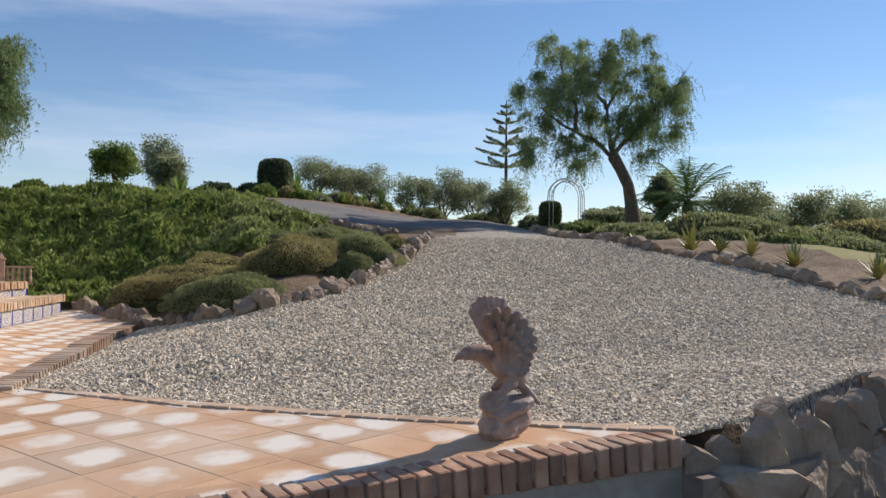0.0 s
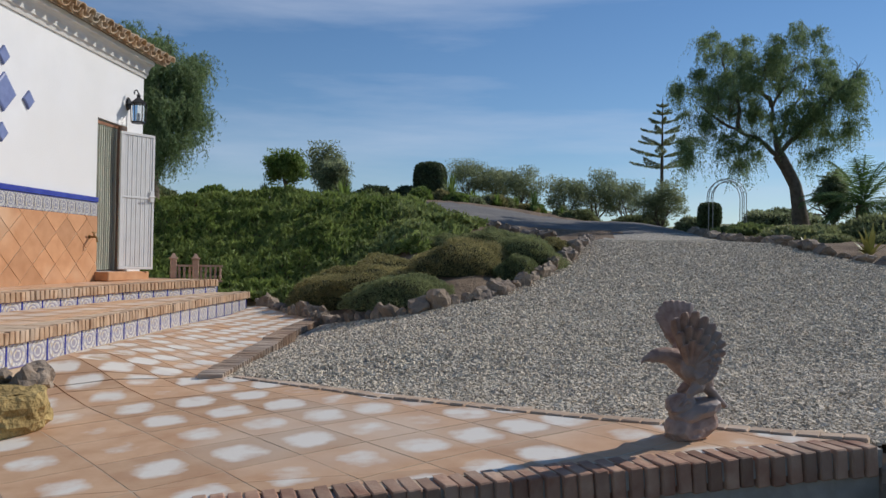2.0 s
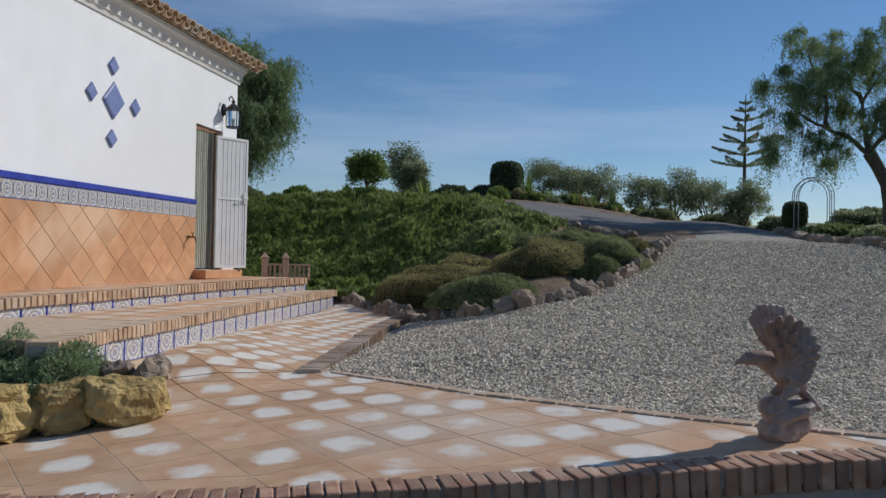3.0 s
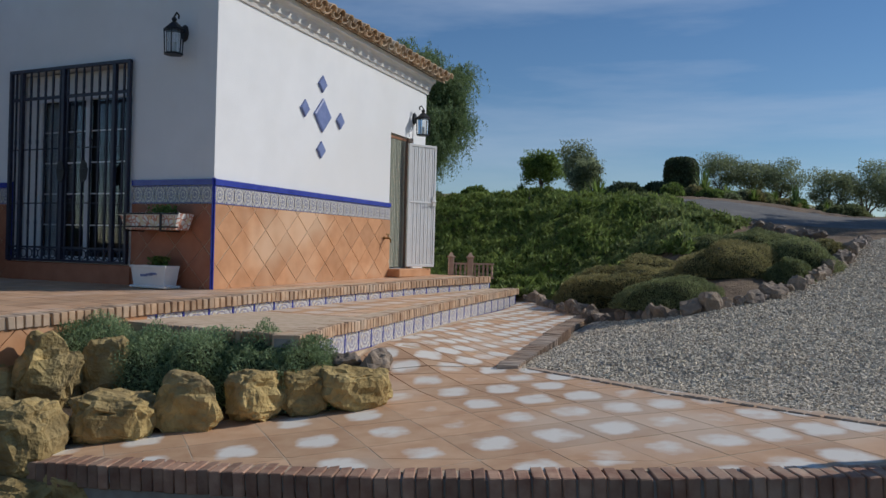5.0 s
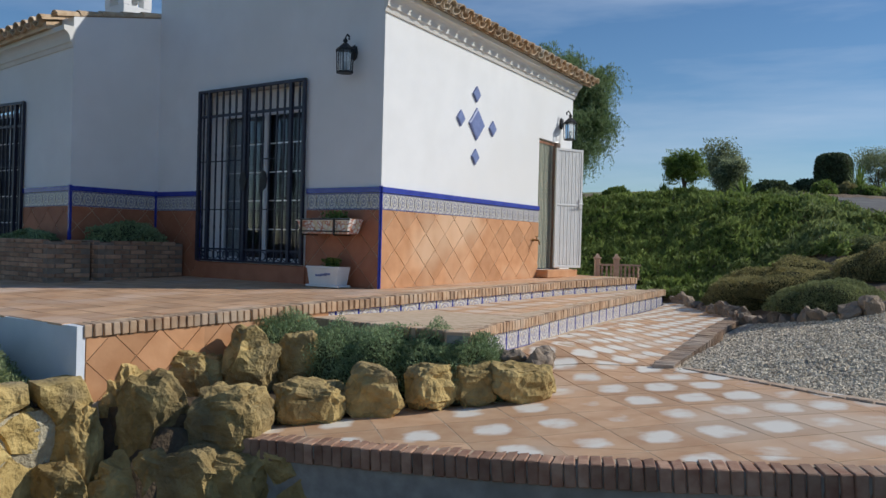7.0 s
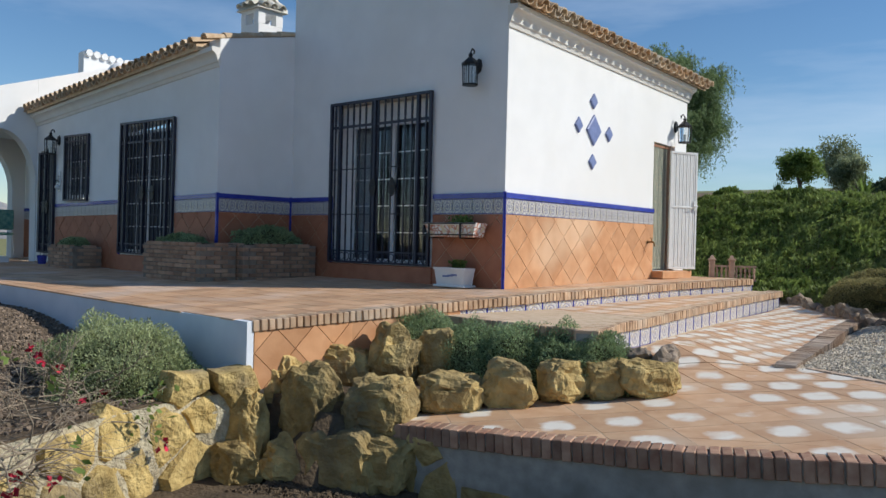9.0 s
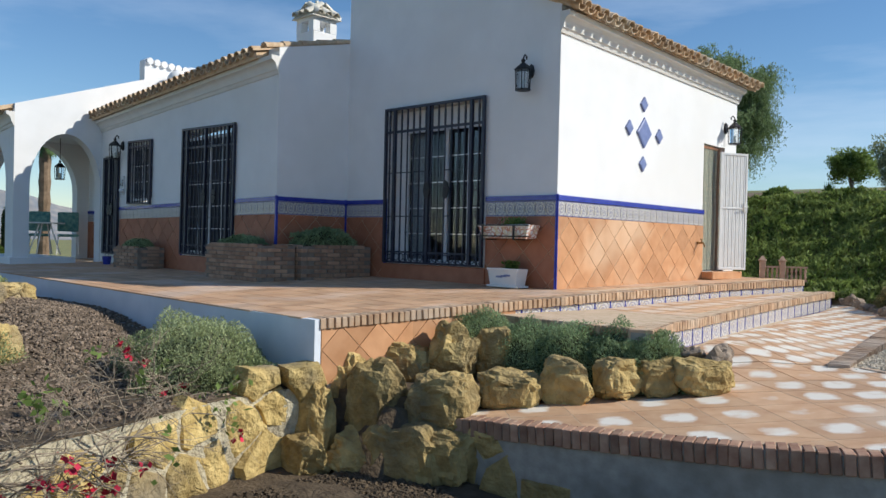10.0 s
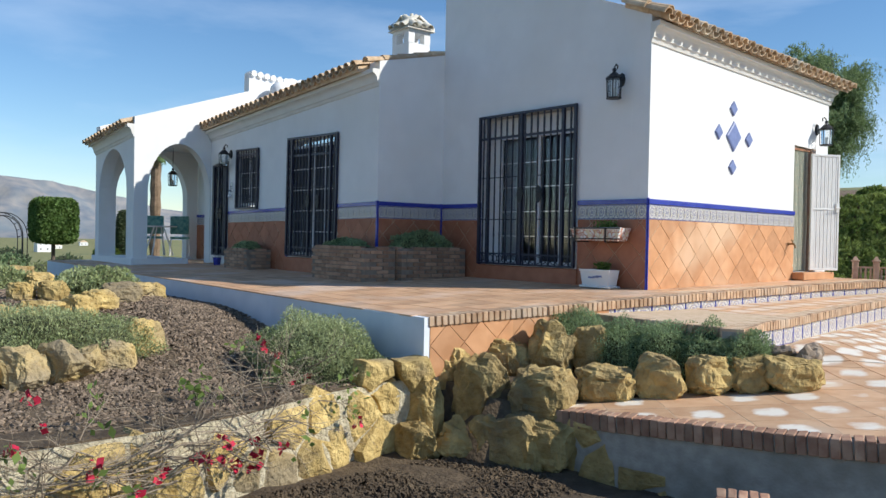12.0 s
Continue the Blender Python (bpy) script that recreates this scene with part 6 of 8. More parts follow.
# rockery cushions
for x, y, rx, ry, h, m, lb in (
    (4.35, 3.55, 0.70, 0.52, 0.42, "mound_g", "dull green cushion shrub at the rockery front"),
    (3.70, 5.05, 0.78, 0.62, 0.44, "mound", "brownish olive cushion shrub in the rockery"),
    (2.95, 5.35, 0.72, 0.62, 0.52, "mound", "brownish olive cushion shrub near the steps"),
    (4.85, 5.00, 0.72, 0.60, 0.50, "mound", "dark olive cushion shrub in the rockery"),
    (5.68, 5.50, 0.55, 0.52, 0.46, "mound_g", "dark green cushion shrub by the drive"),
    (5.62, 4.70, 0.34, 0.34, 0.32, "mound_g", "small green cushion shrub by the drive"),
    (4.25, 7.00, 0.50, 0.44, 0.32, "mound_g", "green cushion shrub high in the rockery"),
    (5.05, 7.10, 0.66, 0.50, 0.36, "mound_g", "green cushion shrub at the rockery crest"),
):
    mound("cushion_shrub", x, y, gz_(x, y) - 0.05, rx * 1.0, ry * 1.0, h * 0.95, int(34000 * rx), 0.015, M[m], lb, group="rockery cushions", rot=20, fuzz=(0.9, 1.02), stretch=(1.0, 0.3), up=(0, 0, 0.9))
for x, y, rx, h in ((2.75, 6.6, 0.6, 0.36), (3.5, 6.2, 0.55, 0.34), (6.05, 6.6, 0.3, 0.3)):
    mound("cushion_shrub", x, y, gz_(x, y) - 0.05, rx * 1.1, rx * 0.9, h, int(22000 * rx), 0.016, M["mound"], "brownish olive cushion shrub between others", group="rockery cushions")


def ice_plants():
    """Fleshy ground cover over the bank behind the steps."""
    pts, lit = [], []
    r = np.random.default_rng(11)
    while len(pts) < 62000:
        x, y = r.uniform(-7, 7.2), r.uniform(5.8, 12.8)
        d, inside = dist_line(x, y, BED_FRONT)
        edge = 0.25 if x < 2.0 else 0.25 + 2.0 * smooth01((x - 2.0) / 1.4)
        if not inside or d < edge + 0.25 * noise.noise((x * 1.3, y * 1.3, 0)) or y > 11.5 + 0.1 * x or (x > 3 and y > 11.0 - 0.55 * (x - 3)):
            continue
        z = gz_(x, y) + 0.10 + 0.17 * noise.noise((x * 1.6, y * 1.6, 7)) + 0.1 * noise.noise((x * 4.3, y * 4.3, 3)) + r.uniform(-0.04, 0.07)
        pts.append((x, y, z))
    p = np.array(pts)
    # place and noise choose which leaves take the lit copy
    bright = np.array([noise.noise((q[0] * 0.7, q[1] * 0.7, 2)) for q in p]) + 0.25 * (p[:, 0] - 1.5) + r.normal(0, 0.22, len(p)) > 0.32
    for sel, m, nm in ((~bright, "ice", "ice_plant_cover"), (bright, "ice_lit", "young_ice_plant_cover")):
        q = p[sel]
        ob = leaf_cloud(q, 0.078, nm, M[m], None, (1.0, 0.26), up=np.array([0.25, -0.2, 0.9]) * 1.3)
        tagged(ob, "dense fleshy green ice plant covering the bank" if m == "ice" else "ice plant along the rockery, sunlight put into its paler colour", "ground cover", kind="stuff")
        ob.location.z = 0.02


ice_plants()


# ---- trees ----
def limb(bm, p, d, length, r0, depth, tips, rr, spread=0.7, rise=0.1):
    """A bent tapering branch that forks."""
    pts, rad, q, way = [p.copy()], [r0], p.copy(), d.normalized()
    n = 5
    for k in range(n):
        way = (way + Vector((rr.gauss(0, 0.16), rr.gauss(0, 0.16), rr.gauss(0, 0.1) + rise * 0.4))).normalized()
        q = q + way * (length / n)
        pts.append(q.copy())
        rad.append(r0 * (1 - 0.5 * (k + 1) / n))
    tube_bm(pts, rad, 7, bm, caps=False)
    tips.append((q.copy(), way.copy()))
    if depth:
        for _ in range(rr.choice((2, 3, 3))):
            a = way + Vector((rr.gauss(0, spread), rr.gauss(0, spread), rr.gauss(0, spread * 0.6) + rise))
            s = pts[rr.choice((3, 4, 5))]
            limb(bm, s, a, length * rr.uniform(0.6, 0.85), r0 * 0.5, depth - 1, tips, rr, spread, rise)


def bough(bm, pts, r0, r1, rr, tips, twigs=5):
    """A crooked limb through the given points with thin twigs along its outer half."""
    fine = [Vector(pts[0])]
    for a, b in zip(pts, pts[1:]):
        a, b = Vector(a), Vector(b)
        for k in (1, 2, 3):
            fine.append(a.lerp(b, k / 3) + (Vector((rr.gauss(0, 1), rr.gauss(0, 1), rr.gauss(0, 1))) * 0.035 if k < 3 else Vector()))
    n = len(fine)
    tube_bm(fine, [r0 + (r1 - r0) * k / (n - 1) for k in range(n)], 9, bm, caps=False)
    for _ in range(twigs):
        k = rr.randrange(n // 3, n)
        d = (fine[min(k + 1, n - 1)] - fine[max(k - 1, 0)]).normalized() + Vector((rr.gauss(0, 0.8), rr.gauss(0, 0.8), rr.gauss(0.25, 0.5)))
        limb(bm, fine[k].copy(), d, rr.uniform(0.35, 0.75), max(0.010, r1 * 0.6), 1, tips, rr, 0.6, 0.1)


def pepper_tree(x, y, z, seed, label, trunk, boughs, lobes, strands, trunk_r, leaf=0.042, depth=0.9, tassels=150, tight=0.13):
    """A weeping pepper tree: bent trunk, crooked boughs, tufts of hanging strands with gaps between them.
    trunk, boughs: points across, in depth and up; lobes: across, up, half width, half height."""
    t = thing("pepper_tree", label, "tree", "pepper trees", at=pose(x, y, z))
    rr, r = random.Random(seed), np.random.default_rng(seed)
    bm, tips = bmesh.new(), []
    tube_bm([Vector(p) for p in trunk], [trunk_r * q for q in (1.55, 1.15, 1.0, 0.98, 1.05)[:len(trunk)]], 12, bm, caps=False)
    for pts in boughs:
        bough(bm, pts, trunk_r * 0.44, 0.016, rr, tips)
    part("trunk", bm, M["trunk"], t, smooth=True)
    tufts = []
    total = sum(a * b for _, _, a, b in lobes)
    for cx, cz, a, b in lobes:
        for _ in range(max(3, round(tassels * a * b / total))):
            q = r.normal(size=3)
            q = q / np.linalg.norm(q) * r.uniform(0.35, 1.0) ** 0.6
            tufts.append(np.array([cx + q[0] * a, r.normal(0, depth) + q[1] * a, cz + abs(q[2]) ** 0.8 * math.copysign(1, q[2]) * b]))
    pts = []
    for k in range(strands):
        c = tufts[rr.randrange(len(tufts))]
        p0 = c + r.normal(size=3) * np.array([1.0, 1.0, 0.7]) * tight
        n = int(r.integers(14, 40))
        length = r.uniform(0.18, 0.78)
        tt = np.linspace(0, 1, n)[:, None]
        away = r.normal(size=3) * np.array([1, 1, 0]) * 0.16
        q = p0 + away * tt ** 0.6 + np.array([0, 0, 0.1]) * np.sin(tt * 2.4) - np.array([0, 0, 1]) * length * tt ** 1.5 + r.normal(size=(n, 3)) * 0.024
        pts.append(q)
    leaf_cloud(np.concatenate(pts), leaf, "crown", M["pepper"], t, (1.0, 0.2), droop=1.0, spread=0.75)
    return t


def crown_tree(name, x, y, z, height, width, seed, material, label, n=5200, trunk=0.25, size=0.07, flat=1.0, group="background trees", clumps=26, trunk_r=0.07):
    t = thing(name, label, "tree", group, at=pose(x, y, z))
    rr, r = random.Random(seed), np.random.default_rng(seed)
    bm, tips = bmesh.new(), []
    tube_bm([Vector((0, 0, -0.2)), Vector((0.03, 0, height * trunk * 0.5)), Vector((0, 0.02, height * trunk))], [trunk_r, trunk_r * 0.8, trunk_r * 0.75], 8, bm, caps=False)
    for k in range(4):
        a = 1.57 * k + rr.uniform(-0.4, 0.4)
        limb(bm, Vector((0, 0.02, height * trunk)), Vector((math.cos(a), math.sin(a), 1.3)), height * 0.3, trunk_r * 0.55, 1, tips, rr)
    part("trunk", bm, M["trunk"], t, smooth=True)
    cz, rx, rz = height * (trunk + 1) / 2, width / 2, height * (1 - trunk) / 2 * flat
    pts = []
    for k in range(clumps):
        d = r.normal(size=3)
        d /= np.linalg.norm(d)
        c = d * np.array([rx, rx, rz]) * r.uniform(0.3, 0.85) + np.array([0, 0, cz])
        m = n // clumps
        pts.append(c + np.clip(r.normal(size=(m, 3)), -1.7, 1.7) * np.array([rx, rx, rz]) * r.uniform(0.11, 0.2))
    leaf_cloud(np.concatenate(pts), size, "crown", material, t, (1.0, 0.35))
    return t


pepper_tree(11.83, 16.0, gz_(11.83, 16.0), 4, "tall weeping pepper tree with a bent dark trunk",
            [(0.08, 0, -0.2), (0.0, 0, 0.5), (-0.08, 0.02, 1.0), (-0.3, 0.0, 1.45), (-0.5, 0.0, 1.8)],
            [[(-0.5, 0, 1.75), (-1.0, -0.2, 2.15), (-1.5, -0.3, 2.35), (-2.0, -0.4, 2.6), (-2.5, -0.5, 3.0)],
             [(-0.5, 0, 1.8), (-0.62, 0.2, 2.5), (-0.6, 0.3, 3.1), (-0.3, 0.4, 3.6), (0.1, 0.5, 4.2)],
             [(-0.6, 0.3, 3.1), (-0.95, 0.1, 3.6), (-0.8, 0.0, 4.2)],
             [(-0.5, 0, 1.8), (0.1, -0.3, 2.5), (0.6, -0.4, 3.1), (1.2, -0.5, 3.7)],
             [(-1.5, -0.3, 2.35), (-1.55, -0.2, 3.2), (-1.95, -0.2, 4.2)],
             [(-0.5, 0, 1.85), (-0.2, 0.7, 2.8), (0.4, 1.0, 3.8)]],
            [(-0.15, 4.62, 0.72, 0.28), (-2.05, 4.7, 0.5, 0.36), (-1.35, 4.3, 0.5, 0.35), (-2.75, 3.7, 0.5, 0.5), (-0.8, 3.75, 0.8, 0.55), (0.5, 4.15, 0.55, 0.45), (1.0, 3.95, 0.38, 0.4), (1.28, 3.2, 0.32, 0.55), (0.85, 2.5, 0.5, 0.45), (0.35, 2.1, 0.28, 0.4), (-1.35, 3.0, 0.6, 0.4), (-0.2, 3.0, 0.7, 0.5), (0.7, 3.4, 0.6, 0.5), (-2.4, 2.8, 0.5, 0.55), (-2.6, 2.0, 0.35, 0.5), (-1.9, 2.0, 0.35, 0.45), (-1.0, 1.95, 0.3, 0.4), (-1.45, 1.75, 0.2, 0.25), (-1.6, 3.7, 0.6, 0.45), (-2.1, 3.2, 0.5, 0.4), (-0.5, 4.4, 0.6, 0.35), (0.1, 2.6, 0.35, 0.4)],
            4700, 0.15, 0.038, 0.6, 120, 0.085)
pepper_tree(-3.4, 10.7, gz_(-3.4, 10.7) - 0.2, 9, "weeping pepper tree behind the white house",
            [(0.3, 0, -0.1), (0.35, 0, 0.6), (0.3, 0, 1.2), (0.35, 0, 1.6)],
            [[(0.35, 0, 1.6), (-0.1, 0, 2.3), (-0.1, 0.1, 3.0)], [(0.35, 0, 1.6), (0.5, -0.1, 2.4), (0.7, -0.1, 3.2)], [(0.35, 0, 1.6), (0.8, 0.1, 2.1), (1.0, 0.0, 2.5)]],
            [(a - 0.42, 0.9 * b, 0.85 * c, 0.85 * d) for a, b, c, d in ((0.65, 4.15, 0.65, 0.5), (1.3, 3.75, 0.5, 0.55), (0.3, 3.8, 0.55, 0.5), (0.9, 3.1, 0.75, 0.7), (1.6, 2.95, 0.3, 0.65), (0.55, 2.4, 0.55, 0.7), (1.15, 2.25, 0.42, 0.6), (0.85, 1.65, 0.35, 0.4), (1.45, 2.3, 0.25, 0.55))],
            4200, 0.16, 0.042, 0.4)


def norfolk(x, y, z, h):
    """A young araucaria: flat tiers of rising, fan-shaped branches."""
    t = thing("norfolk_pine", "slender Norfolk Island pine with level tiers", "tree", "background trees", at=pose(x, y, z))
    part("trunk", tube_bm([(0, 0, -0.2), (0, 0, h * 0.5), (0, 0, h)], [0.07, 0.05, 0.012], 8), M["trunk"], t)
    r = np.random.default_rng(3)
    pts = []
    for k, (zf, ln) in enumerate(((0.46, 1.1), (0.55, 1.05), (0.64, 0.9), (0.73, 0.7), (0.81, 0.5), (0.88, 0.34), (0.94, 0.2))):
        for a in np.linspace(0, 2 * math.pi, 6)[:-1] + 0.5 * k + 0.3:
            m = int(520 * ln)
            u = r.uniform(0.08, 1, m) ** 0.8
            w = 0.17 * ln * np.sin(np.pi * np.clip(u, 0, 1) ** 1.4) * r.uniform(-1, 1, m)
            rise = 0.26 * ln * u - 0.09 * ln * np.abs(w) / (0.2 * ln) * u
            pts.append(np.stack([np.cos(a) * ln * u - np.sin(a) * w, np.sin(a) * ln * u + np.cos(a) * w, h * zf + rise + r.normal(0, 0.012, m)], 1))
    leaf_cloud(np.concatenate(pts), 0.042, "crown", M["olive"], t, (1.0, 0.25))


norfolk(8.95, 22.0, gz_(8.95, 22.0), 4.35)
for nm, x, y, h, w, sd, m, lb in (
    ("olive_tree", -1.17, 17.6, 2.0, 1.4, 21, "olive", "grey olive tree behind the bank"),
    ("round_tree", -1.05, 13.7, 1.45, 1.35, 22, "bright", "small round-headed green tree on the bank"),
    ("olive_tree", -0.4, 15.6, 1.3, 0.95, 23, "olive", "thin olive tree on the bank"),
    ("olive_tree", 1.65, 27.7, 1.95, 2.2, 24, "olive", "broad olive tree at the end of the drive"),
    ("olive_tree", 2.71, 27.8, 1.75, 2.0, 25, "olive", "small olive tree along the drive"),
    ("olive_tree", 3.95, 26.8, 1.8, 2.1, 26, "olive", "olive tree with pale leaves by the drive"),
    ("olive_tree", 5.75, 26.0, 1.85, 1.9, 27, "olive", "grey-green olive tree at the drive bend"),
    ("olive_tree", 6.9, 27.0, 2.15, 2.2, 28, "olive", "dense olive tree behind the drive"),
    ("olive_tree", 8.0, 26.0, 1.95, 2.0, 29, "olive", "wide olive tree behind the drive"),
    ("dark_tree", 8.85, 21.2, 1.8, 1.9, 30, "olive", "dull green bushy tree below the pine"),
    ("dark_tree", 12.38, 15.0, 1.5, 0.95, 31, "olive", "grey bushy tree beside the palm"),
    ("olive_tree", 14.0, 14.2, 1.35, 1.6, 32, "olive", "low olive bush beyond the agaves"),
    ("olive_tree", 16.6, 16.3, 1.6, 1.9, 33, "olive", "broad olive tree on the slope beyond the agaves"),
    ("olive_tree", 18.2, 16.6, 1.7, 1.6, 34, "olive", "olive tree on the lower slope"),
    ("olive_tree", 20.5, 20.5, 1.8, 2.6, 35, "olive", "far olive tree on the lower slope"),
):
    crown_tree(nm, x, y, gz_(x, y) - 0.1, h, w * (1.18 if nm == "olive_tree" else 1.0), sd, M[m], lb, trunk=0.08 if nm != "round_tree" else 0.35, size=0.042, n=8200, clumps=38)


def topiary(x, y, z, w, h, stem, label, m="topiary", n=9000, square=0.5):
    t = thing("topiary", label, "topiary", "clipped topiary", at=pose(x, y, z))
    part("trunk", tube_bm([(0, 0, -0.2), (0, 0, stem + 0.2)], [0.06, 0.05], 8), M["trunk"], t)
    d = rng.normal(size=(n, 3))
    d /= np.linalg.norm(d, axis=1, keepdims=True)
    p = 2 / square + 1
    s = d / (np.abs(d) ** p).sum(1, keepdims=True) ** (1 / p)
    c = s * np.array([w / 2, w / 2, h / 2]) * rng.uniform(0.9, 1.0, (n, 1)) + np.array([0, 0, stem + h / 2])
    leaf_cloud(c, 0.05, "crown", M[m], t, (1.0, 0.5))
    # solid filler coloured as the crown's inner shade
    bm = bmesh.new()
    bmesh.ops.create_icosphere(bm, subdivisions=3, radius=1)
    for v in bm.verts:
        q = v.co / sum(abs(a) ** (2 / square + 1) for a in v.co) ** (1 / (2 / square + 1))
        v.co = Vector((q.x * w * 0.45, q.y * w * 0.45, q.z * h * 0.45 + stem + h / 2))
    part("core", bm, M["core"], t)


topiary(0.78, 23.7, gz_(0.78, 23.7) - 0.25, 1.2, 1.5, 0.1, "dark rounded clipped cypress by the drive", "darkleaf", 6000, 0.75)
topiary(9.93, 18.0, gz_(9.93, 18.0) + 0.1, 0.62, 0.7, 0.02, "small dark dome of clipped cypress", "darkleaf", 3000, 0.75)
topiary(-18.5, -2.75, -0.55, 1.18, 1.3, 0.82, "large clipped box cube on a short trunk", "topiary", 16000, 0.45)
topiary(-19.3, -0.5, -0.5, 0.42, 1.7, 0.1, "narrow dark clipped cypress beyond the porch", "darkleaf", 5000, 0.6)
topiary(-19.5, -0.9, -0.5, 0.8, 0.6, 0.05, "low clipped green bush beyond the porch", "bright", 4000, 0.6)


def sword_plant(name, x, y, z, r, h, n, material, label, edge=None, category="plant", group="sword plants", droop=0.3, w=0.035):
    """A rosette of long pointed leaves; edge: the colour of their margins."""
    t = thing(name, label, category, group, at=pose(x, y, z))
    rr = random.Random(int(x * 100))
    for m, shrink, lift in ((edge, 1.0, 0.0), (material, 0.62 if edge else 1.0, 0.004)):
        if m is None:
            continue
        bm = bmesh.new()
        rs = random.Random(int(x * 77))
        for k in range(n):
            a, e = rs.uniform(0, 6.28), rs.uniform(0.25, 1.45)
            ln = rs.uniform(0.75, 1.1)
            d = Vector((math.cos(a) * math.cos(e) * r, math.sin(a) * math.cos(e) * r, math.sin(e) * h)) * ln
            side = Vector((-math.sin(a), math.cos(a), 0)) * w * shrink
            rows = []
            for s, q in ((0.0, 0.7), (0.35, 1.0), (0.7, 0.65), (1.0, 0.04)):
                p = d * s - Vector((0, 0, droop * h * s * s * math.cos(e))) + Vector((0, 0, lift))
                rows.append((bm.verts.new(p - side * q), bm.verts.new(p + side * q)))
            for u, v in zip(rows, rows[1:]):
                bm.faces.new((u[0], u[1], v[1], v[0]))
        tagged(part("leaf_margin" if m is edge and edge else "foliage", bm, m, t), kind="stuff")
    return t


for x, y, r, h in ((10.75, 7.15, 0.34, 0.52), (11.95, 6.1, 0.4, 0.45), (11.6, 6.9, 0.3, 0.4), (12.75, 5.3, 0.36, 0.4), (11.25, 7.3, 0.28, 0.3), (10.0, 7.75, 0.22, 0.26)):
    sword_plant("agave", x, y, gz_(x, y), r, h, 26, M["agave"], "variegated agave with yellow margins beside the drive", M["agave_y"], "agave", "agaves", 0.15, 0.035)
for x, y, r, h, m in ((0.5, 13.7, 0.6, 0.7, "bright"), (-1.5, 13.4, 0.35, 0.5, "bright"), (4.66, 22.9, 0.5, 0.8, "palm"), (1.88, 21.8, 0.55, 1.2, "bright"), (3.4, 22.5, 0.5, 0.5, "bright"), (2.6, 22.2, 0.5, 0.5, "bright"), (4.0, 23.4, 0.4, 0.5, "bright"), (5.6, 24, 0.4, 0.4, "bright")):
    sword_plant("yucca", x, y, gz_(x, y), r, h, 70, M[m], "spiky green yucca on the skyline" if m == "bright" else "dark spiky yucca beside the drive", None, "yucca", "yuccas", 0.25, 0.03)
for x, y, rx, h, m, lb in ((-2.3, 12.3, 0.45, 0.42, "bright", "round green bush on the crest"), (-3.6, 12.0, 0.5, 0.4, "mound_g", "green bush on the crest"), (6.2, 23.6, 0.7, 0.4, "mound_g", "low hedge beyond the drive"), (8.2, 22.4, 0.9, 0.35, "mound_g", "low green planting beyond the drive"), (10.0, 13.0, 0.8, 0.3, "ice_lit", "bright green low planting beside the drive"), (10.8, 11.0, 1.0, 0.28, "mound_g", "green low planting beside the drive"), (12.4, 11.0, 1.3, 0.4, "mound_g", "green low planting under the pepper tree"), (13.6, 9.2, 1.2, 0.35, "mound_g", "green low planting on the slope beyond the agaves"), (0.2, 23.2, 0.9, 0.5, "darkleaf", "dark low bush by the drive"), (-0.6, 21.0, 0.8, 0.5, "darkleaf", "dark bush on the skyline"), (15.6, 11.5, 1.3, 0.6, "mound", "olive bush on the slope beyond the agaves"), (12.0, 18.5, 1.2, 0.5, "olive", "grey bush beyond the pepper tree"), (9.9, 21.0, 0.7, 0.5, "olive", "grey bush below the garden arch"), (16.0, 19.0, 2.0, 0.9, "olive", "grey bushes on the skyline")):
    mound("low_bush", x, y, gz_(x, y) - 0.05, rx, rx * 0.8, h, int(2600 * rx) + 800, 0.055, M[m], lb, "bush", "low bushes")


def palm(x, y, z, stem, r, n, label, old=0.0, seed=1, trunk_r=0.13):
    t = thing("palm_tree", label, "palm", "palms", at=pose(x, y, z))
    bm = tube_bm([(0, 0, -0.2)] + [(0, 0, stem * k / 14) for k in range(15)], [trunk_r] + [trunk_r * (1.0 + 0.16 * (k % 2)) for k in range(15)], 10)
    part("trunk", bm, M["palmtrunk"], t)
    rr = random.Random(seed)
    pts_v, faces = [], []
    bm = bmesh.new()
    for k in range(n):
        a, e = rr.uniform(0, 6.28), rr.uniform(-0.2 - old, 1.25)
        prev, d = Vector((0, 0, stem)), Vector((math.cos(a) * math.cos(e), math.sin(a) * math.cos(e), math.sin(e)))
        spine = [prev]
        for s in range(9):
            d = (d + Vector((0, 0, -0.13))).normalized()
            prev = prev + d * r / 9
            spine.append(prev)
        tube_bm(spine, 0.012, 4, bm, caps=False)
        for s in range(24):
            u = 1 + s / 24 * 8
            i = min(8, int(u))
            p = spine[i].lerp(spine[i + 1], u - i)
            ax = (spine[i + 1] - spine[i]).normalized()
            sd = ax.cross(Vector((0, 0, 1))).normalized()
            for g in (-1, 1):
                tip = p + (sd * g * 0.8 + ax * 0.6 + Vector((0, 0, -0.25 + rr.uniform(-0.1, 0.1)))).normalized() * r * 0.3 * (1 - abs(s / 24 - 0.45))
                wv = ax * 0.014
                i0 = len(pts_v)
                pts_v.extend([p - wv, p + wv, tip])
                faces.append((i0, i0 + 1, i0 + 2))
    part("frond_ribs", bm, M["palm"], t)
    quick_mesh("fronds", [tuple(v) for v in pts_v], faces, M["palm"], t)


palm(12.85, 14.4, gz_(12.85, 14.4), 0.5, 1.45, 44, "young date palm with arching grey-green fronds", 0.0, 3)
palm(-16.9, -0.42, -0.5, 3.8, 0.75, 26, "tall palm trunk seen through the porch arch", 0.9, 5, 0.14)


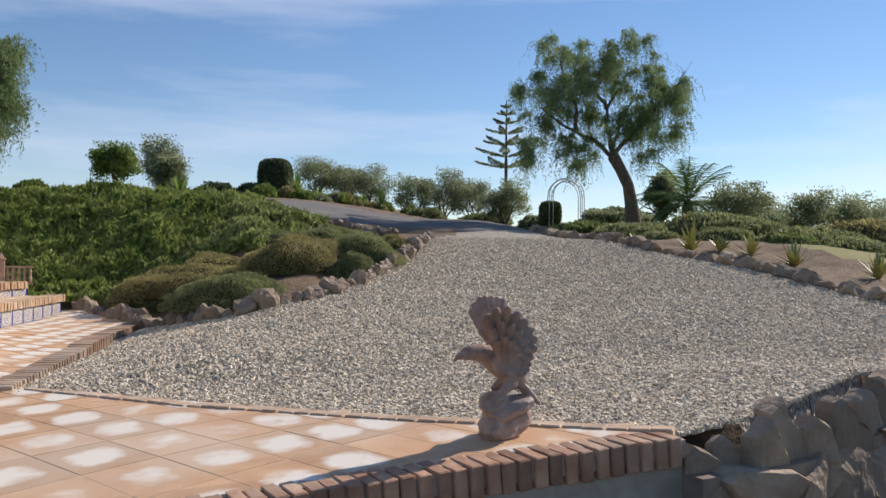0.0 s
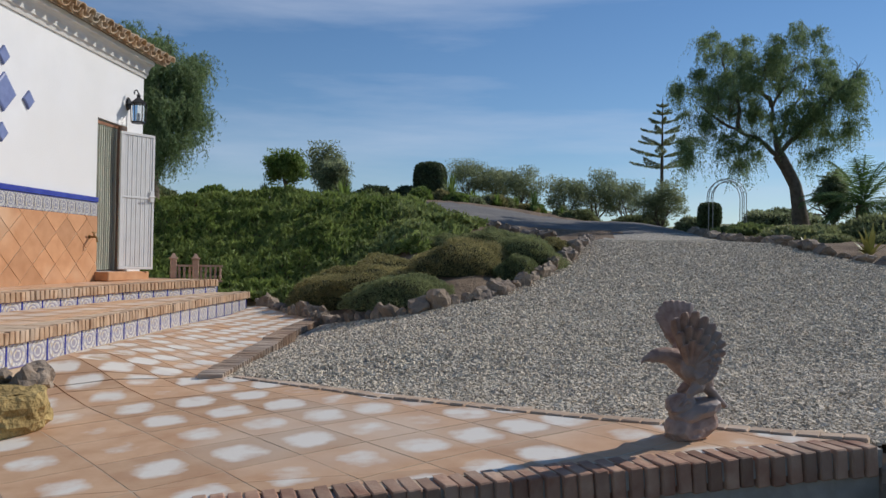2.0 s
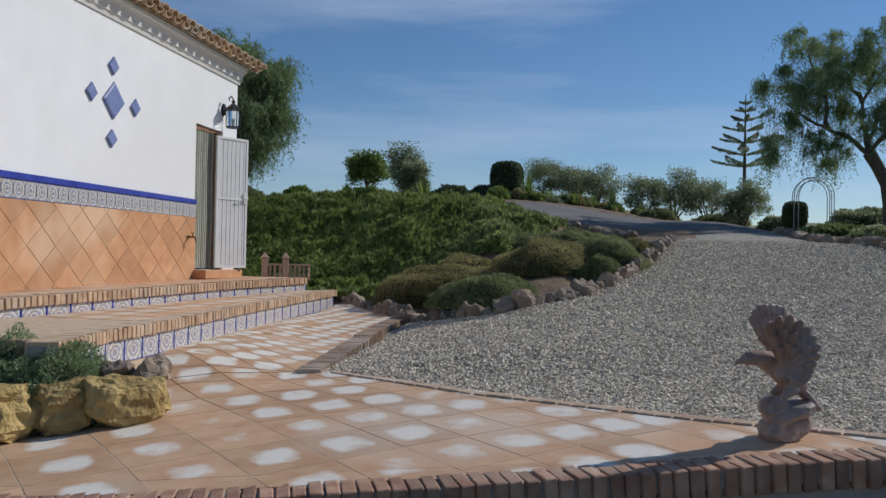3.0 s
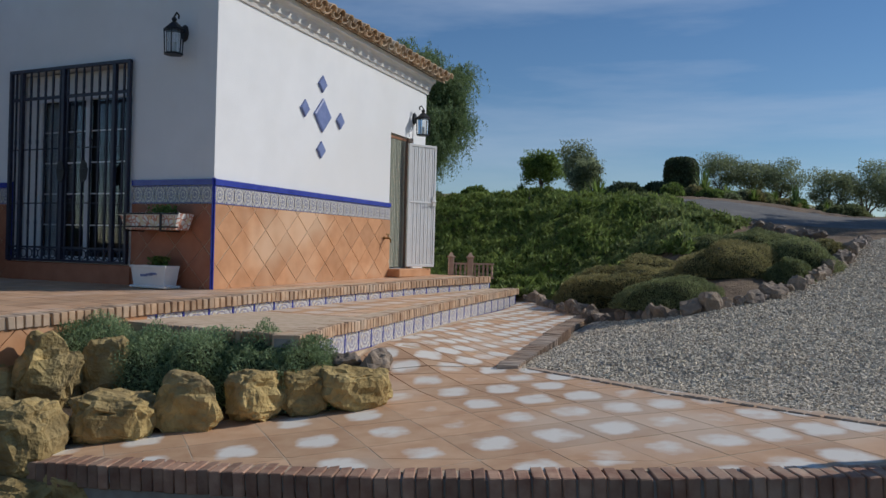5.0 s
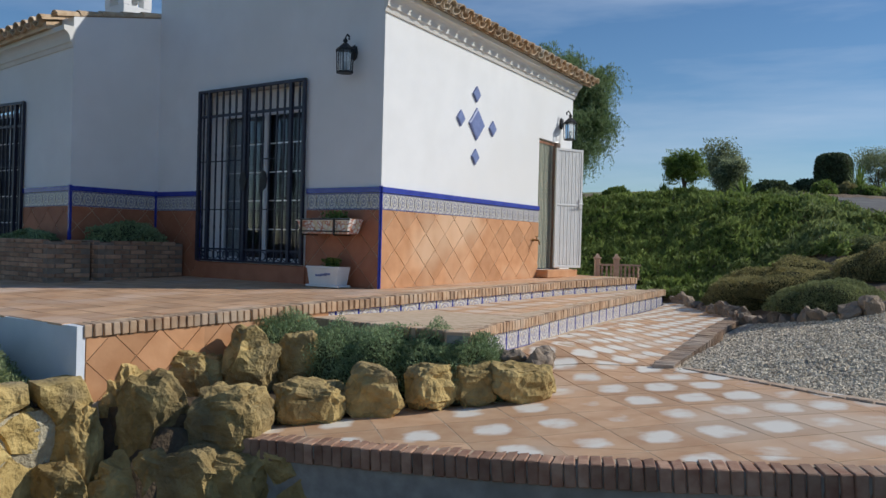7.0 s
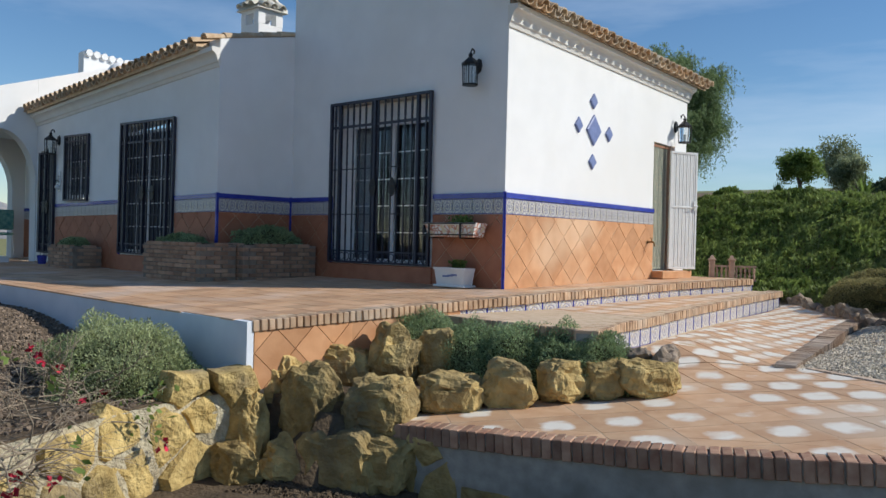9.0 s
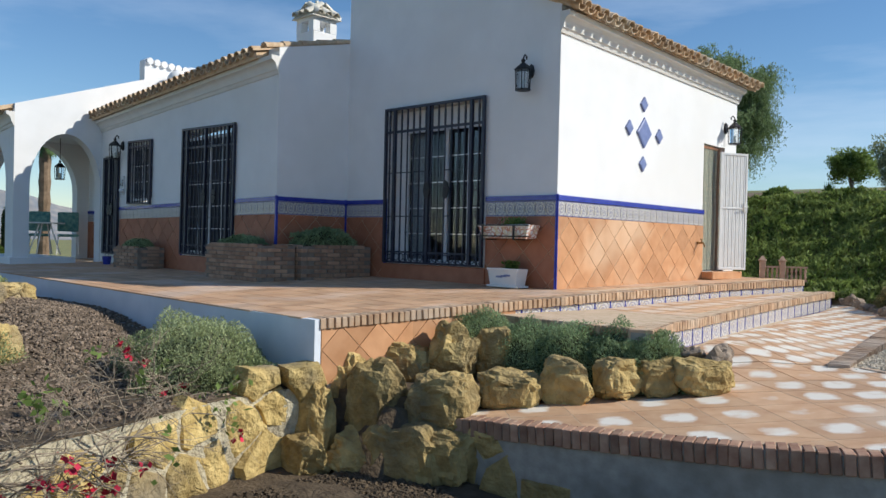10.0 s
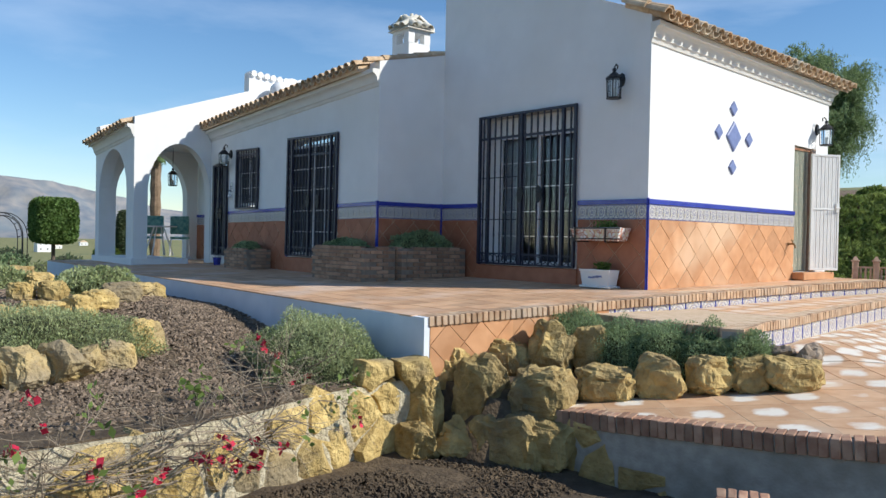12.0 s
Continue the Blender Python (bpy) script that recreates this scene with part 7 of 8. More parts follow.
def garden_arch(x, y, z, w, h, turn, label, d=0.35):
    t = thing("garden_arch", label, "arch", "garden arches", at=pose(x, y, z, 0, 0, turn))
    shape = [(-w / 2, 0), (-w / 2, h - w / 2)] + [(-w / 2 * math.cos(a), h - w / 2 + w / 2 * math.sin(a)) for a in (math.pi * k / 10 for k in range(1, 10))] + [(w / 2, h - w / 2), (w / 2, 0)]
    for k, (s, yy) in enumerate(((1.0, 0), (0.78, 0), (1.0, d), (0.78, d))):
        part("hoop", tube_bm([(px * s, yy, pz * (1 if s == 1 else 0.95)) for px, pz in shape], 0.012, 6), M["hoop"] if "pale" in label else M["black"], t)
    for k in range(1, len(shape) - 1):
        part("rung", tube_bm([(shape[k][0], 0, shape[k][1]), (shape[k][0] * 0.78, 0, shape[k][1] * 0.95)], 0.008, 5), M["hoop"] if "pale" in label else M["black"], t)


garden_arch(10.35, 17.6, gz_(10.35, 17.6), 1.0, 1.45, 0, "pale metal garden arch on the skyline")
garden_arch(-17.3, -4.4, -0.5, 1.2, 1.6, 60, "thin black metal garden arch over the field")


# ---- small things about the house ----
def brick_planter(x0, x1, y0, y1, courses, label, chamfer=0.0):
    """A low brick planter against a wall with bricks laid in courses."""
    t = thing("brick_planter", label, "planter", "brick planters")
    h = courses * 0.062
    part("core", box_bm(x0 + 0.02, x1 - 0.02, y0 + 0.014, y1, -0.1, h - 0.03), M["darkmortar"], t)
    me = [brick_mesh(0.22, 0.1, 0.05, "planter_brick", M["brick"], k + 60) for k in range(3)]
    r = random.Random(courses)
    for c in range(-1, courses):
        z = 0.03 + c * 0.062
        for (ax, ay), (bx, by), turn in (((x0, y0 + 0.05), (x1, y0 + 0.05), 0), ((x1 - 0.05, y0 + 0.1), (x1 - 0.05, y1), 90)):
            ln = math.hypot(bx - ax, by - ay)
            n = max(1, round(ln / 0.235))
            for k in range(n):
                u = (k + 0.5 + (0.5 if c % 2 else 0.0)) / n
                if u > 1 - 0.3 / n:
                    continue
                ob = new("brick", r.choice(me))
                ob.matrix_world = pose(ax + (bx - ax) * u, ay + (by - ay) * u, z, 0, 0, turn + r.uniform(-1.5, 1.5))
                ob.parent = t
    part("soil", box_bm(x0 + 0.08, x1 - 0.08, y0 + 0.12, y1 - 0.01, h - 0.05, h - 0.02), M["soil"], t)
    return h


h1 = brick_planter(-5.35, -3.75, -2.02, -1.42, 8, "low brick planter wrapping the wing corner")
h2 = brick_planter(-4.33, -3.62, -1.40, -0.06, 8, "low brick planter in the corner of the walls")
h3 = brick_planter(-8.95, -7.9, -1.95, -1.43, 6, "low brick planter under the small window")
mound("trailing_rosemary", -4.75, -1.7, h1 - 0.05, 0.55, 0.25, 0.16, 2600, 0.03, M["juniper"], "low dark rosemary in a brick planter", group="planter rosemary")
mound("trailing_rosemary", -3.95, -0.75, h2 - 0.05, 0.28, 0.6, 0.3, 3400, 0.03, M["juniper"], "bushy dark rosemary in the corner planter", group="planter rosemary")
mound("trailing_rosemary", -8.43, -1.68, h3 - 0.03, 0.45, 0.2, 0.16, 1600, 0.03, M["juniper"], "low dark rosemary under the window", group="planter rosemary")


def bucket():
    t = thing("bucket", "small cobalt blue bucket beside the door", "bucket", at=pose(-9.98, -1.62, tz(-9.98, -1.62)) @ Matrix.Scale(0.75, 4))
    bm = bmesh.new()
    bmesh.ops.create_cone(bm, cap_ends=True, segments=14, radius1=0.09, radius2=0.12, depth=0.22, matrix=Matrix.Translation((0, 0, 0.11)))
    part("pail", bm, M["blue"], t)
    part("handle", tube_bm([(-0.12, 0, 0.22), (-0.08, 0, 0.3), (0, 0, 0.33), (0.08, 0, 0.3), (0.12, 0, 0.22)], 0.006, 5), M["iron"], t)


bucket()


def wall_ornament(x, z):
    t = thing("wall_ornament", "small white ceramic font with dark painting on the wall", "ornament", at=pose(x, -1.385, w2(x, z)))
    bm = bmesh.new()
    outline = [(math.cos(a) * 0.075 * (1 + 0.14 * math.cos(6 * a)), math.sin(a) * 0.2 * (1 + 0.08 * math.cos(6 * a))) for a in (k * math.pi / 24 for k in range(48))]
    lo, hi = [bm.verts.new((u, 0.0, w)) for u, w in outline], [bm.verts.new((u * 0.94, -0.022, w * 0.96)) for u, w in outline]
    bm.faces.new(hi)
    for k in range(48):
        bm.faces.new((lo[k], lo[(k + 1) % 48], hi[(k + 1) % 48], hi[k]))
    part("backplate", bm, M["ceramic"], t)
    bm = bmesh.new()
    bmesh.ops.create_uvsphere(bm, u_segments=14, v_segments=9, radius=0.07, matrix=Matrix.Translation((0, -0.045, -0.10)) @ Matrix.Diagonal((1, 0.75, 0.7, 1)))
    part("basin", bm, M["ceramic"], t, smooth=True)
    for w in (0.1, 0.05, 0.0):
        part("painted_band", box_bm(-0.035, 0.035, -0.026, -0.022, w - 0.012, w + 0.012), M["iron"], t)
    part("tap", tube_bm([(0, -0.02, 0.02), (0, -0.07, 0.02), (0, -0.075, -0.01)], 0.009, 6), M["iron"], t)


wall_ornament(-9.8, 1.72)


def patio_set():
    t = thing("garden_table", "round white garden table in the porch", "table", at=pose(-12.9, -1.8, 0.09))
    bm = bmesh.new()
    bmesh.ops.create_cone(bm, cap_ends=True, segments=24, radius1=0.42, radius2=0.42, depth=0.03, matrix=Matrix.Translation((0, 0, 0.7)))
    part("tabletop", bm, M["gatewhite"], t)
    for k in range(4):
        a = math.pi / 4 + k * math.pi / 2
        part("leg", tube_bm([(math.cos(a) * 0.12, math.sin(a) * 0.12, 0.69), (math.cos(a) * 0.36, math.sin(a) * 0.36, 0.0)], 0.018, 6), M["gatewhite"], t)
    for x, y, turn in ((-12.6, -1.4, 70), (-13.35, -1.75, 250)):
        c = thing("garden_chair", "white garden chair with a green-blue patterned cushion", "chair", "porch chairs", at=pose(x, y, 0.09, 0, 0, turn))
        part("seat", box_bm(-0.22, 0.22, -0.22, 0.22, 0.4, 0.46, 0.02), M["tablecloth"], c)
        part("backrest", box_bm(-0.22, 0.22, 0.2, 0.25, 0.52, 0.96, 0.02), M["tablecloth"], c)
        for sx in (-1, 1):
            for sy in (-1, 1):
                part("leg", tube_bm([(sx * 0.2, sy * 0.2, 0.42), (sx * 0.23, sy * 0.24, 0)], 0.014, 6), M["gatewhite"], c)


patio_set()


def baluster_fence():
    t = thing("clay_fence", "low terracotta fence with two posts and pierced panels", "fence", at=pose(0.55, 5.34, 0.02, 0, 0, 32))
    for x in (-0.16, 0.16):
        bm = box_bm(x - 0.045, x + 0.045, -0.045, 0.045, 0, 0.36, 0.008)
        box_bm(x - 0.06, x + 0.06, -0.06, 0.06, 0.36, 0.39, 0.006, bm)
        bmesh.ops.create_cone(bm, cap_ends=True, segments=4, radius1=0.06, radius2=0.02, depth=0.06, matrix=pose(x, 0, 0.42, 0, 0, 45))
        part("post", bm, M["clay"], t)
    for x0, x1 in ((-0.115, 0.115), (0.205, 0.56)):
        part("rail", box_bm(x0, x1, -0.02, 0.02, 0.02, 0.05), M["clay"], t)
        part("rail", box_bm(x0, x1, -0.02, 0.02, 0.25, 0.28), M["clay"], t)
        n = max(3, int((x1 - x0) / 0.07))
        for k in range(n):
            x = x0 + (x1 - x0) * (k + 0.5) / n
            part("baluster", tube_bm([(x, 0, 0.05), (x, 0, 0.1), (x, 0, 0.15), (x, 0, 0.2), (x, 0, 0.25)], [0.012, 0.024, 0.013, 0.024, 0.012], 6), M["clay"], t)


baluster_fence()


def eagle():
    """A garden statue of an eagle with raised wings on a rock; one plain mesh."""
    bm = bmesh.new()

    def blob(c, s, sub=2, turn=(0, 0, 0)):
        bmesh.ops.create_icosphere(bm, subdivisions=sub, radius=1.0, matrix=pose(*c, *turn) @ Matrix.Diagonal((*s, 1)))

    # rock: a rounded foot and a twisted upper ledge
    for seed, sx, sy, sz, cx, cz in ((77, 0.165, 0.15, 0.085, 0.02, 0.07), (31, 0.15, 0.135, 0.06, 0.03, 0.155), (52, 0.085, 0.1, 0.055, -0.055, 0.19)):
        base = rock_bm(seed, 4, 0.06, 3)
        for v in base.verts:
            v.co = Vector((cx + v.co.x * sx, v.co.y * sy, cz + v.co.z * sz + 0.25 * v.co.x * sx))
        scratch = bpy.data.meshes.new("statue_base")
        base.to_mesh(scratch)
        base.free()
        bm.from_mesh(scratch)
        bpy.data.meshes.remove(scratch)
    # body, neck, head
    tube_bm([(0.10, 0, 0.27), (0.06, 0, 0.33), (0.0, 0, 0.385), (-0.07, 0, 0.425), (-0.14, 0, 0.45), (-0.195, 0, 0.452), (-0.235, 0, 0.437)], [0.045, 0.075, 0.083, 0.068, 0.048, 0.04, 0.03], 14, bm)
    tube_bm([(-0.225, 0, 0.441), (-0.265, 0, 0.431), (-0.287, 0, 0.406)], [0.026, 0.016, 0.004], 8, bm)
    blob((-0.2, 0, 0.466), (0.035, 0.03, 0.018), 2, (0, 12, 0))
    # long tail of flat feathers
    for y in (-0.036, -0.012, 0.012, 0.036):
        tube_bm([(0.05, y * 0.6, 0.31), (0.12, y, 0.25), (0.185, y * 1.3, 0.175)], [0.022, 0.02, 0.014], 8, bm)
    # legs and claws
    for y in (-0.05, 0.05):
        tube_bm([(0.03, y * 0.7, 0.35), (0.02, y, 0.28), (-0.03, y * 1.2, 0.245), (-0.02, y * 1.2, 0.2)], [0.045, 0.04, 0.022, 0.017], 9, bm)
        for k in (-1, 0, 1):
            tube_bm([(-0.02, y * 1.2, 0.205), (-0.062, y * 1.2 + k * 0.03, 0.215), (-0.09, y * 1.2 + k * 0.036, 0.185)], [0.014, 0.012, 0.004], 6, bm)
    # wings: fans of ridged feathers, three rows deep
    for side, root, lean, spread in ((-1, Vector((-0.035, -0.06, 0.385)), -0.16, ((114, 0.29), (95, 0.315), (66, 0.255), (38, 0.205), (14, 0.135), (-40, 0.085))), (1, Vector((-0.035, 0.05, 0.46)), 0.1, ((118, 0.23), (104, 0.275), (74, 0.27)))):
        angles, reach = [q[0] for q in reversed(spread)], [q[1] for q in reversed(spread)]
        a0, a1 = spread[0][0], spread[-1][0]
        for row, (count, ln, wd) in enumerate(((14 if side < 0 else 7, 1.0, 0.031), (11 if side < 0 else 6, 0.72, 0.029), (9 if side < 0 else 5, 0.46, 0.027))):
            for k in range(count):
                f = k / (count - 1)
                deg = a0 + (a1 - a0) * f
                a = radians(deg)
                d = Vector((math.cos(a), lean, math.sin(a))).normalized()
                l = ln * float(np.interp(deg, angles, reach))
                p0 = root + Vector((0.02 * math.cos(a), side * 0.011 * row, 0.02 * math.sin(a)))
                across = d.cross(Vector((0, 1, 0))).normalized() * wd
                out = Vector((0, side, 0))
                rings = []
                for q, wq in ((0.05, 0.45), (0.45, 0.75), (0.86, 1.0), (0.97, 0.8), (1.0, 0.3)):
                    c = p0 + d * l * q + out * 0.035 * q * q
                    rings.append([bm.verts.new(c + across * wq * h + out * o) for h, o in ((-1, -0.004), (-0.45, 0.009), (0, 0.016), (0.45, 0.009), (1, -0.004), (0, -0.010))])
                for u, v in zip(rings, rings[1:]):
                    for i in range(6):
                        bm.faces.new((u[i], u[(i + 1) % 6], v[(i + 1) % 6], v[i]))
                bm.faces.new(list(reversed(rings[0])))
                bm.faces.new(rings[-1])
        blob((root.x + 0.0, root.y * 1.02, root.z), (0.05, 0.03, 0.07), 2, (0, -20, 0))
    bmesh.ops.recalc_face_normals(bm, faces=bm.faces)
    for v in bm.verts:
        v.co += Vector([noise.noise(v.co * 22 + Vector((k * 9, 0, 0))) for k in range(3)]) * 0.003
    ob = link("eagle_statue", bm, M["statue"])
    fuse = ob.modifiers.new("fuse", "REMESH")
    fuse.mode, fuse.voxel_size, fuse.use_smooth_shade = "VOXEL", 0.0042, True
    whole = bpy.data.meshes.new_from_object(ob.evaluated_get(bpy.context.evaluated_depsgraph_get()))
    ob.modifiers.clear()
    ob.data = whole
    for f in ob.data.polygons:
        f.use_smooth = True
    ob.matrix_world = pose(7.09, -1.62, patio_z(7.09, -1.62) - 0.004, 0, 0, 18) @ Matrix.Diagonal((0.98, 0.98, 0.98, 1))
    return tagged(ob, "bronzed stone eagle statue with raised wings on a rock", "statue")


eagle()


# ---- red flowering branches along the sandstone wall ----
def bougainvillea(x, y, z, w, d, seed, label, canes=30):
    t = thing("bougainvillea", label, "shrub", "bougainvillea", at=pose(x, y, z))
    rr, r = random.Random(seed), np.random.default_rng(seed)
    bm, tips = bmesh.new(), []
    for k in range(canes):
        p = Vector((rr.uniform(-0.15, 0.15), rr.uniform(-d, d), rr.uniform(-0.2, 0.1)))
        limb(bm, p, Vector((rr.uniform(0.0, 1.0) * w, rr.gauss(0, 1), rr.uniform(-0.1, 0.6))), rr.uniform(0.25, 0.5), 0.007, 2, tips, rr, 0.6, 0.0)
    tagged(part("branchwork", bm, M["twig"], t), kind="stuff")
    ends = [np.array(p) for p, _ in tips if rr.random() < 0.35]
    q = np.concatenate([e + r.normal(size=(7, 3)) * 0.022 for e in ends[: 6 + len(ends) // 24]])
    tagged(leaf_cloud(q, 0.03, "blossom", M["red"], t, (1.0, 0.8)), kind="stuff")
    q = np.concatenate([e + r.normal(size=(5, 3)) * 0.05 for e in ends[len(ends) // 4: len(ends) // 3]])
    leaf_cloud(q, 0.035, "foliage", M["bright"], t, (1.0, 0.6))


bougainvillea(0.1, -5.5, -0.66, 0.5, 0.4, 2, "red bougainvillea sprays above the sandstone wall")
bougainvillea(0.86, -6.5, -0.90, 0.6, 0.5, 5, "twiggy bougainvillea with sparse red flowers over the wall", 38)
bougainvillea(0.98, -7.35, -0.98, 0.6, 0.5, 8, "bare twiggy bougainvillea with a few red flowers", 42)


def chips(name, n, place, size, material, label, category, flat=0.35):
    """Loose pieces strewn on the ground: small uneven blocks in one mesh."""
    r = np.random.default_rng(n)
    base = np.array([(-1, -1, -1), (1, -1, -1), (1, 1, -1), (-1, 1, -1), (-0.7, -0.8, 1), (0.8, -0.6, 1), (0.7, 0.7, 1), (-0.8, 0.6, 1)], float)
    quads = np.array([(3, 2, 1, 0), (4, 5, 6, 7), (0, 1, 5, 4), (1, 2, 6, 5), (2, 3, 7, 6), (3, 0, 4, 7)])
    pts = place(r, n)
    n = len(pts)
    s = size * r.uniform(0.55, 1.25, (n, 1)) * np.stack([r.uniform(0.7, 1.3, n), r.uniform(0.6, 1.0, n), r.uniform(0.7, 1.3, n) * flat], 1)
    a, b = r.uniform(0, 6.28, n), r.normal(0, 0.35, n)
    v = base[None] * s[:, None] + r.normal(0, 0.16, (n, 8, 3)) * s[:, None]
    cb, sb = np.cos(b)[:, None], np.sin(b)[:, None]
    v = np.stack([v[..., 0] * cb - v[..., 2] * sb, v[..., 1], v[..., 0] * sb + v[..., 2] * cb], -1)
    ca, sa = np.cos(a)[:, None], np.sin(a)[:, None]
    v = np.stack([v[..., 0] * ca - v[..., 1] * sa, v[..., 0] * sa + v[..., 1] * ca, v[..., 2]], -1) + pts[:, None]
    f = (quads[None] + 8 * np.arange(n)[:, None, None]).reshape(-1, 4)
    return tagged(quick_mesh(name, v.reshape(-1, 3).tolist(), f.tolist(), material), label, category, kind="stuff")


def on_gravel(r, n):
    out = []
    while len(out) < n:
        x, y = r.uniform(3.2, 13.0), -1.7 + 14.0 * r.uniform() ** 2.1
        if y > 2.4 and x < 6.5 and dist_line(x, y, BED_FRONT)[1]:
            continue
        if x > edge_x(DRIVE_EDGE, y) or y < front_y(x) + 0.15 or y < back_y(x) + 0.03 and x < 8 or (x < edge_x(KERB, y) + 0.09 and y < 4.2):
            continue
        out.append((x, y, gravel_z(x, y) + 0.004))
    return np.array(out)


chips("gravel", 96000, on_gravel, 0.0135, M["stone"], "loose pale grey gravel on the drive", "gravel", 0.65)


def on_bed(r, n):
    out = []
    while len(out) < n:
        x, y = r.uniform(-8.5, 0.4), r.uniform(-9.5, -4.05)
        if x > edge_x(WALL_LINE, y) - 0.1:
            continue
        rim = -0.76 - 0.07 * min(1.0, max(0.0, (-4.05 - y) / 2)) if x > edge_x(WALL_LINE, y) - 0.43 else -9
        out.append((x, y, max(rim, bed_z(x, y)) + 0.015))
    return np.array(out)


chips("bark_mulch", 46000, on_bed, 0.0185, M["bark"], "brown bark mulch on the planting bed", "mulch", 0.45)


def on_soil(r, n):
    x, y = 0.7 + np.abs(r.normal(0, 1.4, n)), -3.5 - np.abs(r.normal(0, 2.0, n))
    x = np.where((y > -3.3 - 0.25 * x) & (x > 1.4), 1.3, x)
    return np.stack([x, y, np.full(n, -1.48)], 1)


chips("soil_clods", 6500, on_soil, 0.019, M["soil"], "loose clods of brown soil", "soil", 0.8)


# ---- distance ----
def mountains(name, x, y0, y1, peaks, seed, label):
    verts, faces = [], []
    n, m = 170, 15
    for i in range(n + 1):
        y = y0 + (y1 - y0) * i / n
        t = i / n
        h = sum(a * math.exp(-((t - c) / w) ** 2) for c, a, w in peaks) + 10 * noise.noise((t * 14, seed, 0)) + 5 * noise.noise((t * 40, seed, 3)) + 2.5 * noise.noise((t * 120, seed, 5))
        for k in range(m):
            s = k / (m - 1)
            verts.append((x + 500 * (1 - s) - 60 * noise.noise((t * 20, s * 4, seed)) - 45 * noise.noise((t * 75, s * 5, seed + 3)), y, -60 + (h + 60) * s ** 1.3 + 10 * noise.noise((t * 30, s * 6, seed)) * (1 - s)))
    for i in range(n):
        for k in range(m - 1):
            a = i * m + k
            faces.append((a, a + 1, a + m + 1, a + m))
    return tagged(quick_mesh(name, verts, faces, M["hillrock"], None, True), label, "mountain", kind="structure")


mountains("mountain_backdrop", -2700, -1500, 2600, ((0.47, 92, 0.1), (0.52, 52, 0.09), (0.62, 40, 0.12), (0.35, 62, 0.1), (0.8, 36, 0.2)), 2.0, "mountain ridge far across the valley, blue-grey haze painted into its colour")

br = random.Random(12)
for k in range(14):
    u = br.random()
    x, y = 0.8 + 5.6 * u + br.uniform(-0.5, 0.5), 20.4 + 4.2 * u + br.uniform(-0.5, 1.6)
    kind = br.choice(("olive", "mound_g", "bright", "mound"))
    mound("low_bush", x, y, gz_(x, y) - 0.05, br.uniform(0.3, 0.6), br.uniform(0.3, 0.6), br.uniform(0.25, 0.5), 1500, 0.05, M[kind], {"olive": "grey-green low bush beside the upper drive", "mound_g": "dull green low bush beside the upper drive", "bright": "bright green low bush beside the upper drive", "mound": "brownish low bush beside the upper drive"}[kind], group="drive bushes")
for k in range(12):
    x, y = 10.2 + 0.45 * k + br.uniform(-0.2, 0.2), 9.6 - 0.42 * k + br.uniform(-0.3, 1.2)
    mound("low_bush", x + 0.9, y + 0.6, gz_(x + 0.9, y + 0.6) - 0.06, br.uniform(0.35, 0.75), br.uniform(0.35, 0.6), br.uniform(0.14, 0.3), 1800, 0.035, M[br.choice(("ice_lit", "mound_g"))], "low green ground cover plant among the agaves", group="agave bed plants")


# ---- brick step below the patio and a car behind the bank ----
def brick_step():
    t = thing("brick_step", "low step of worn red bricks on edge below the patio", "step", at=pose(3.80, -3.98, -1.42, 0, 0, 30))
    part("core", box_bm(-0.17, 0.17, -0.2, 0.2, 0.0, 0.24, 0.01), M["mortar"], t)
    me = [brick_mesh(0.061, 0.22, 0.1, "step_brick", M["brick_red"], k + 80) for k in range(3)]
    r = random.Random(4)
    for row in (-0.12, 0.12):
        for k in range(5):
            ob = new("brick", r.choice(me))
            ob.parent = t
            ob.location = (-0.145 + 0.072 * k, row, 0.27 + r.uniform(-0.004, 0.004))
            ob.rotation_euler = (0, 0, r.uniform(-0.03, 0.03))


brick_step()


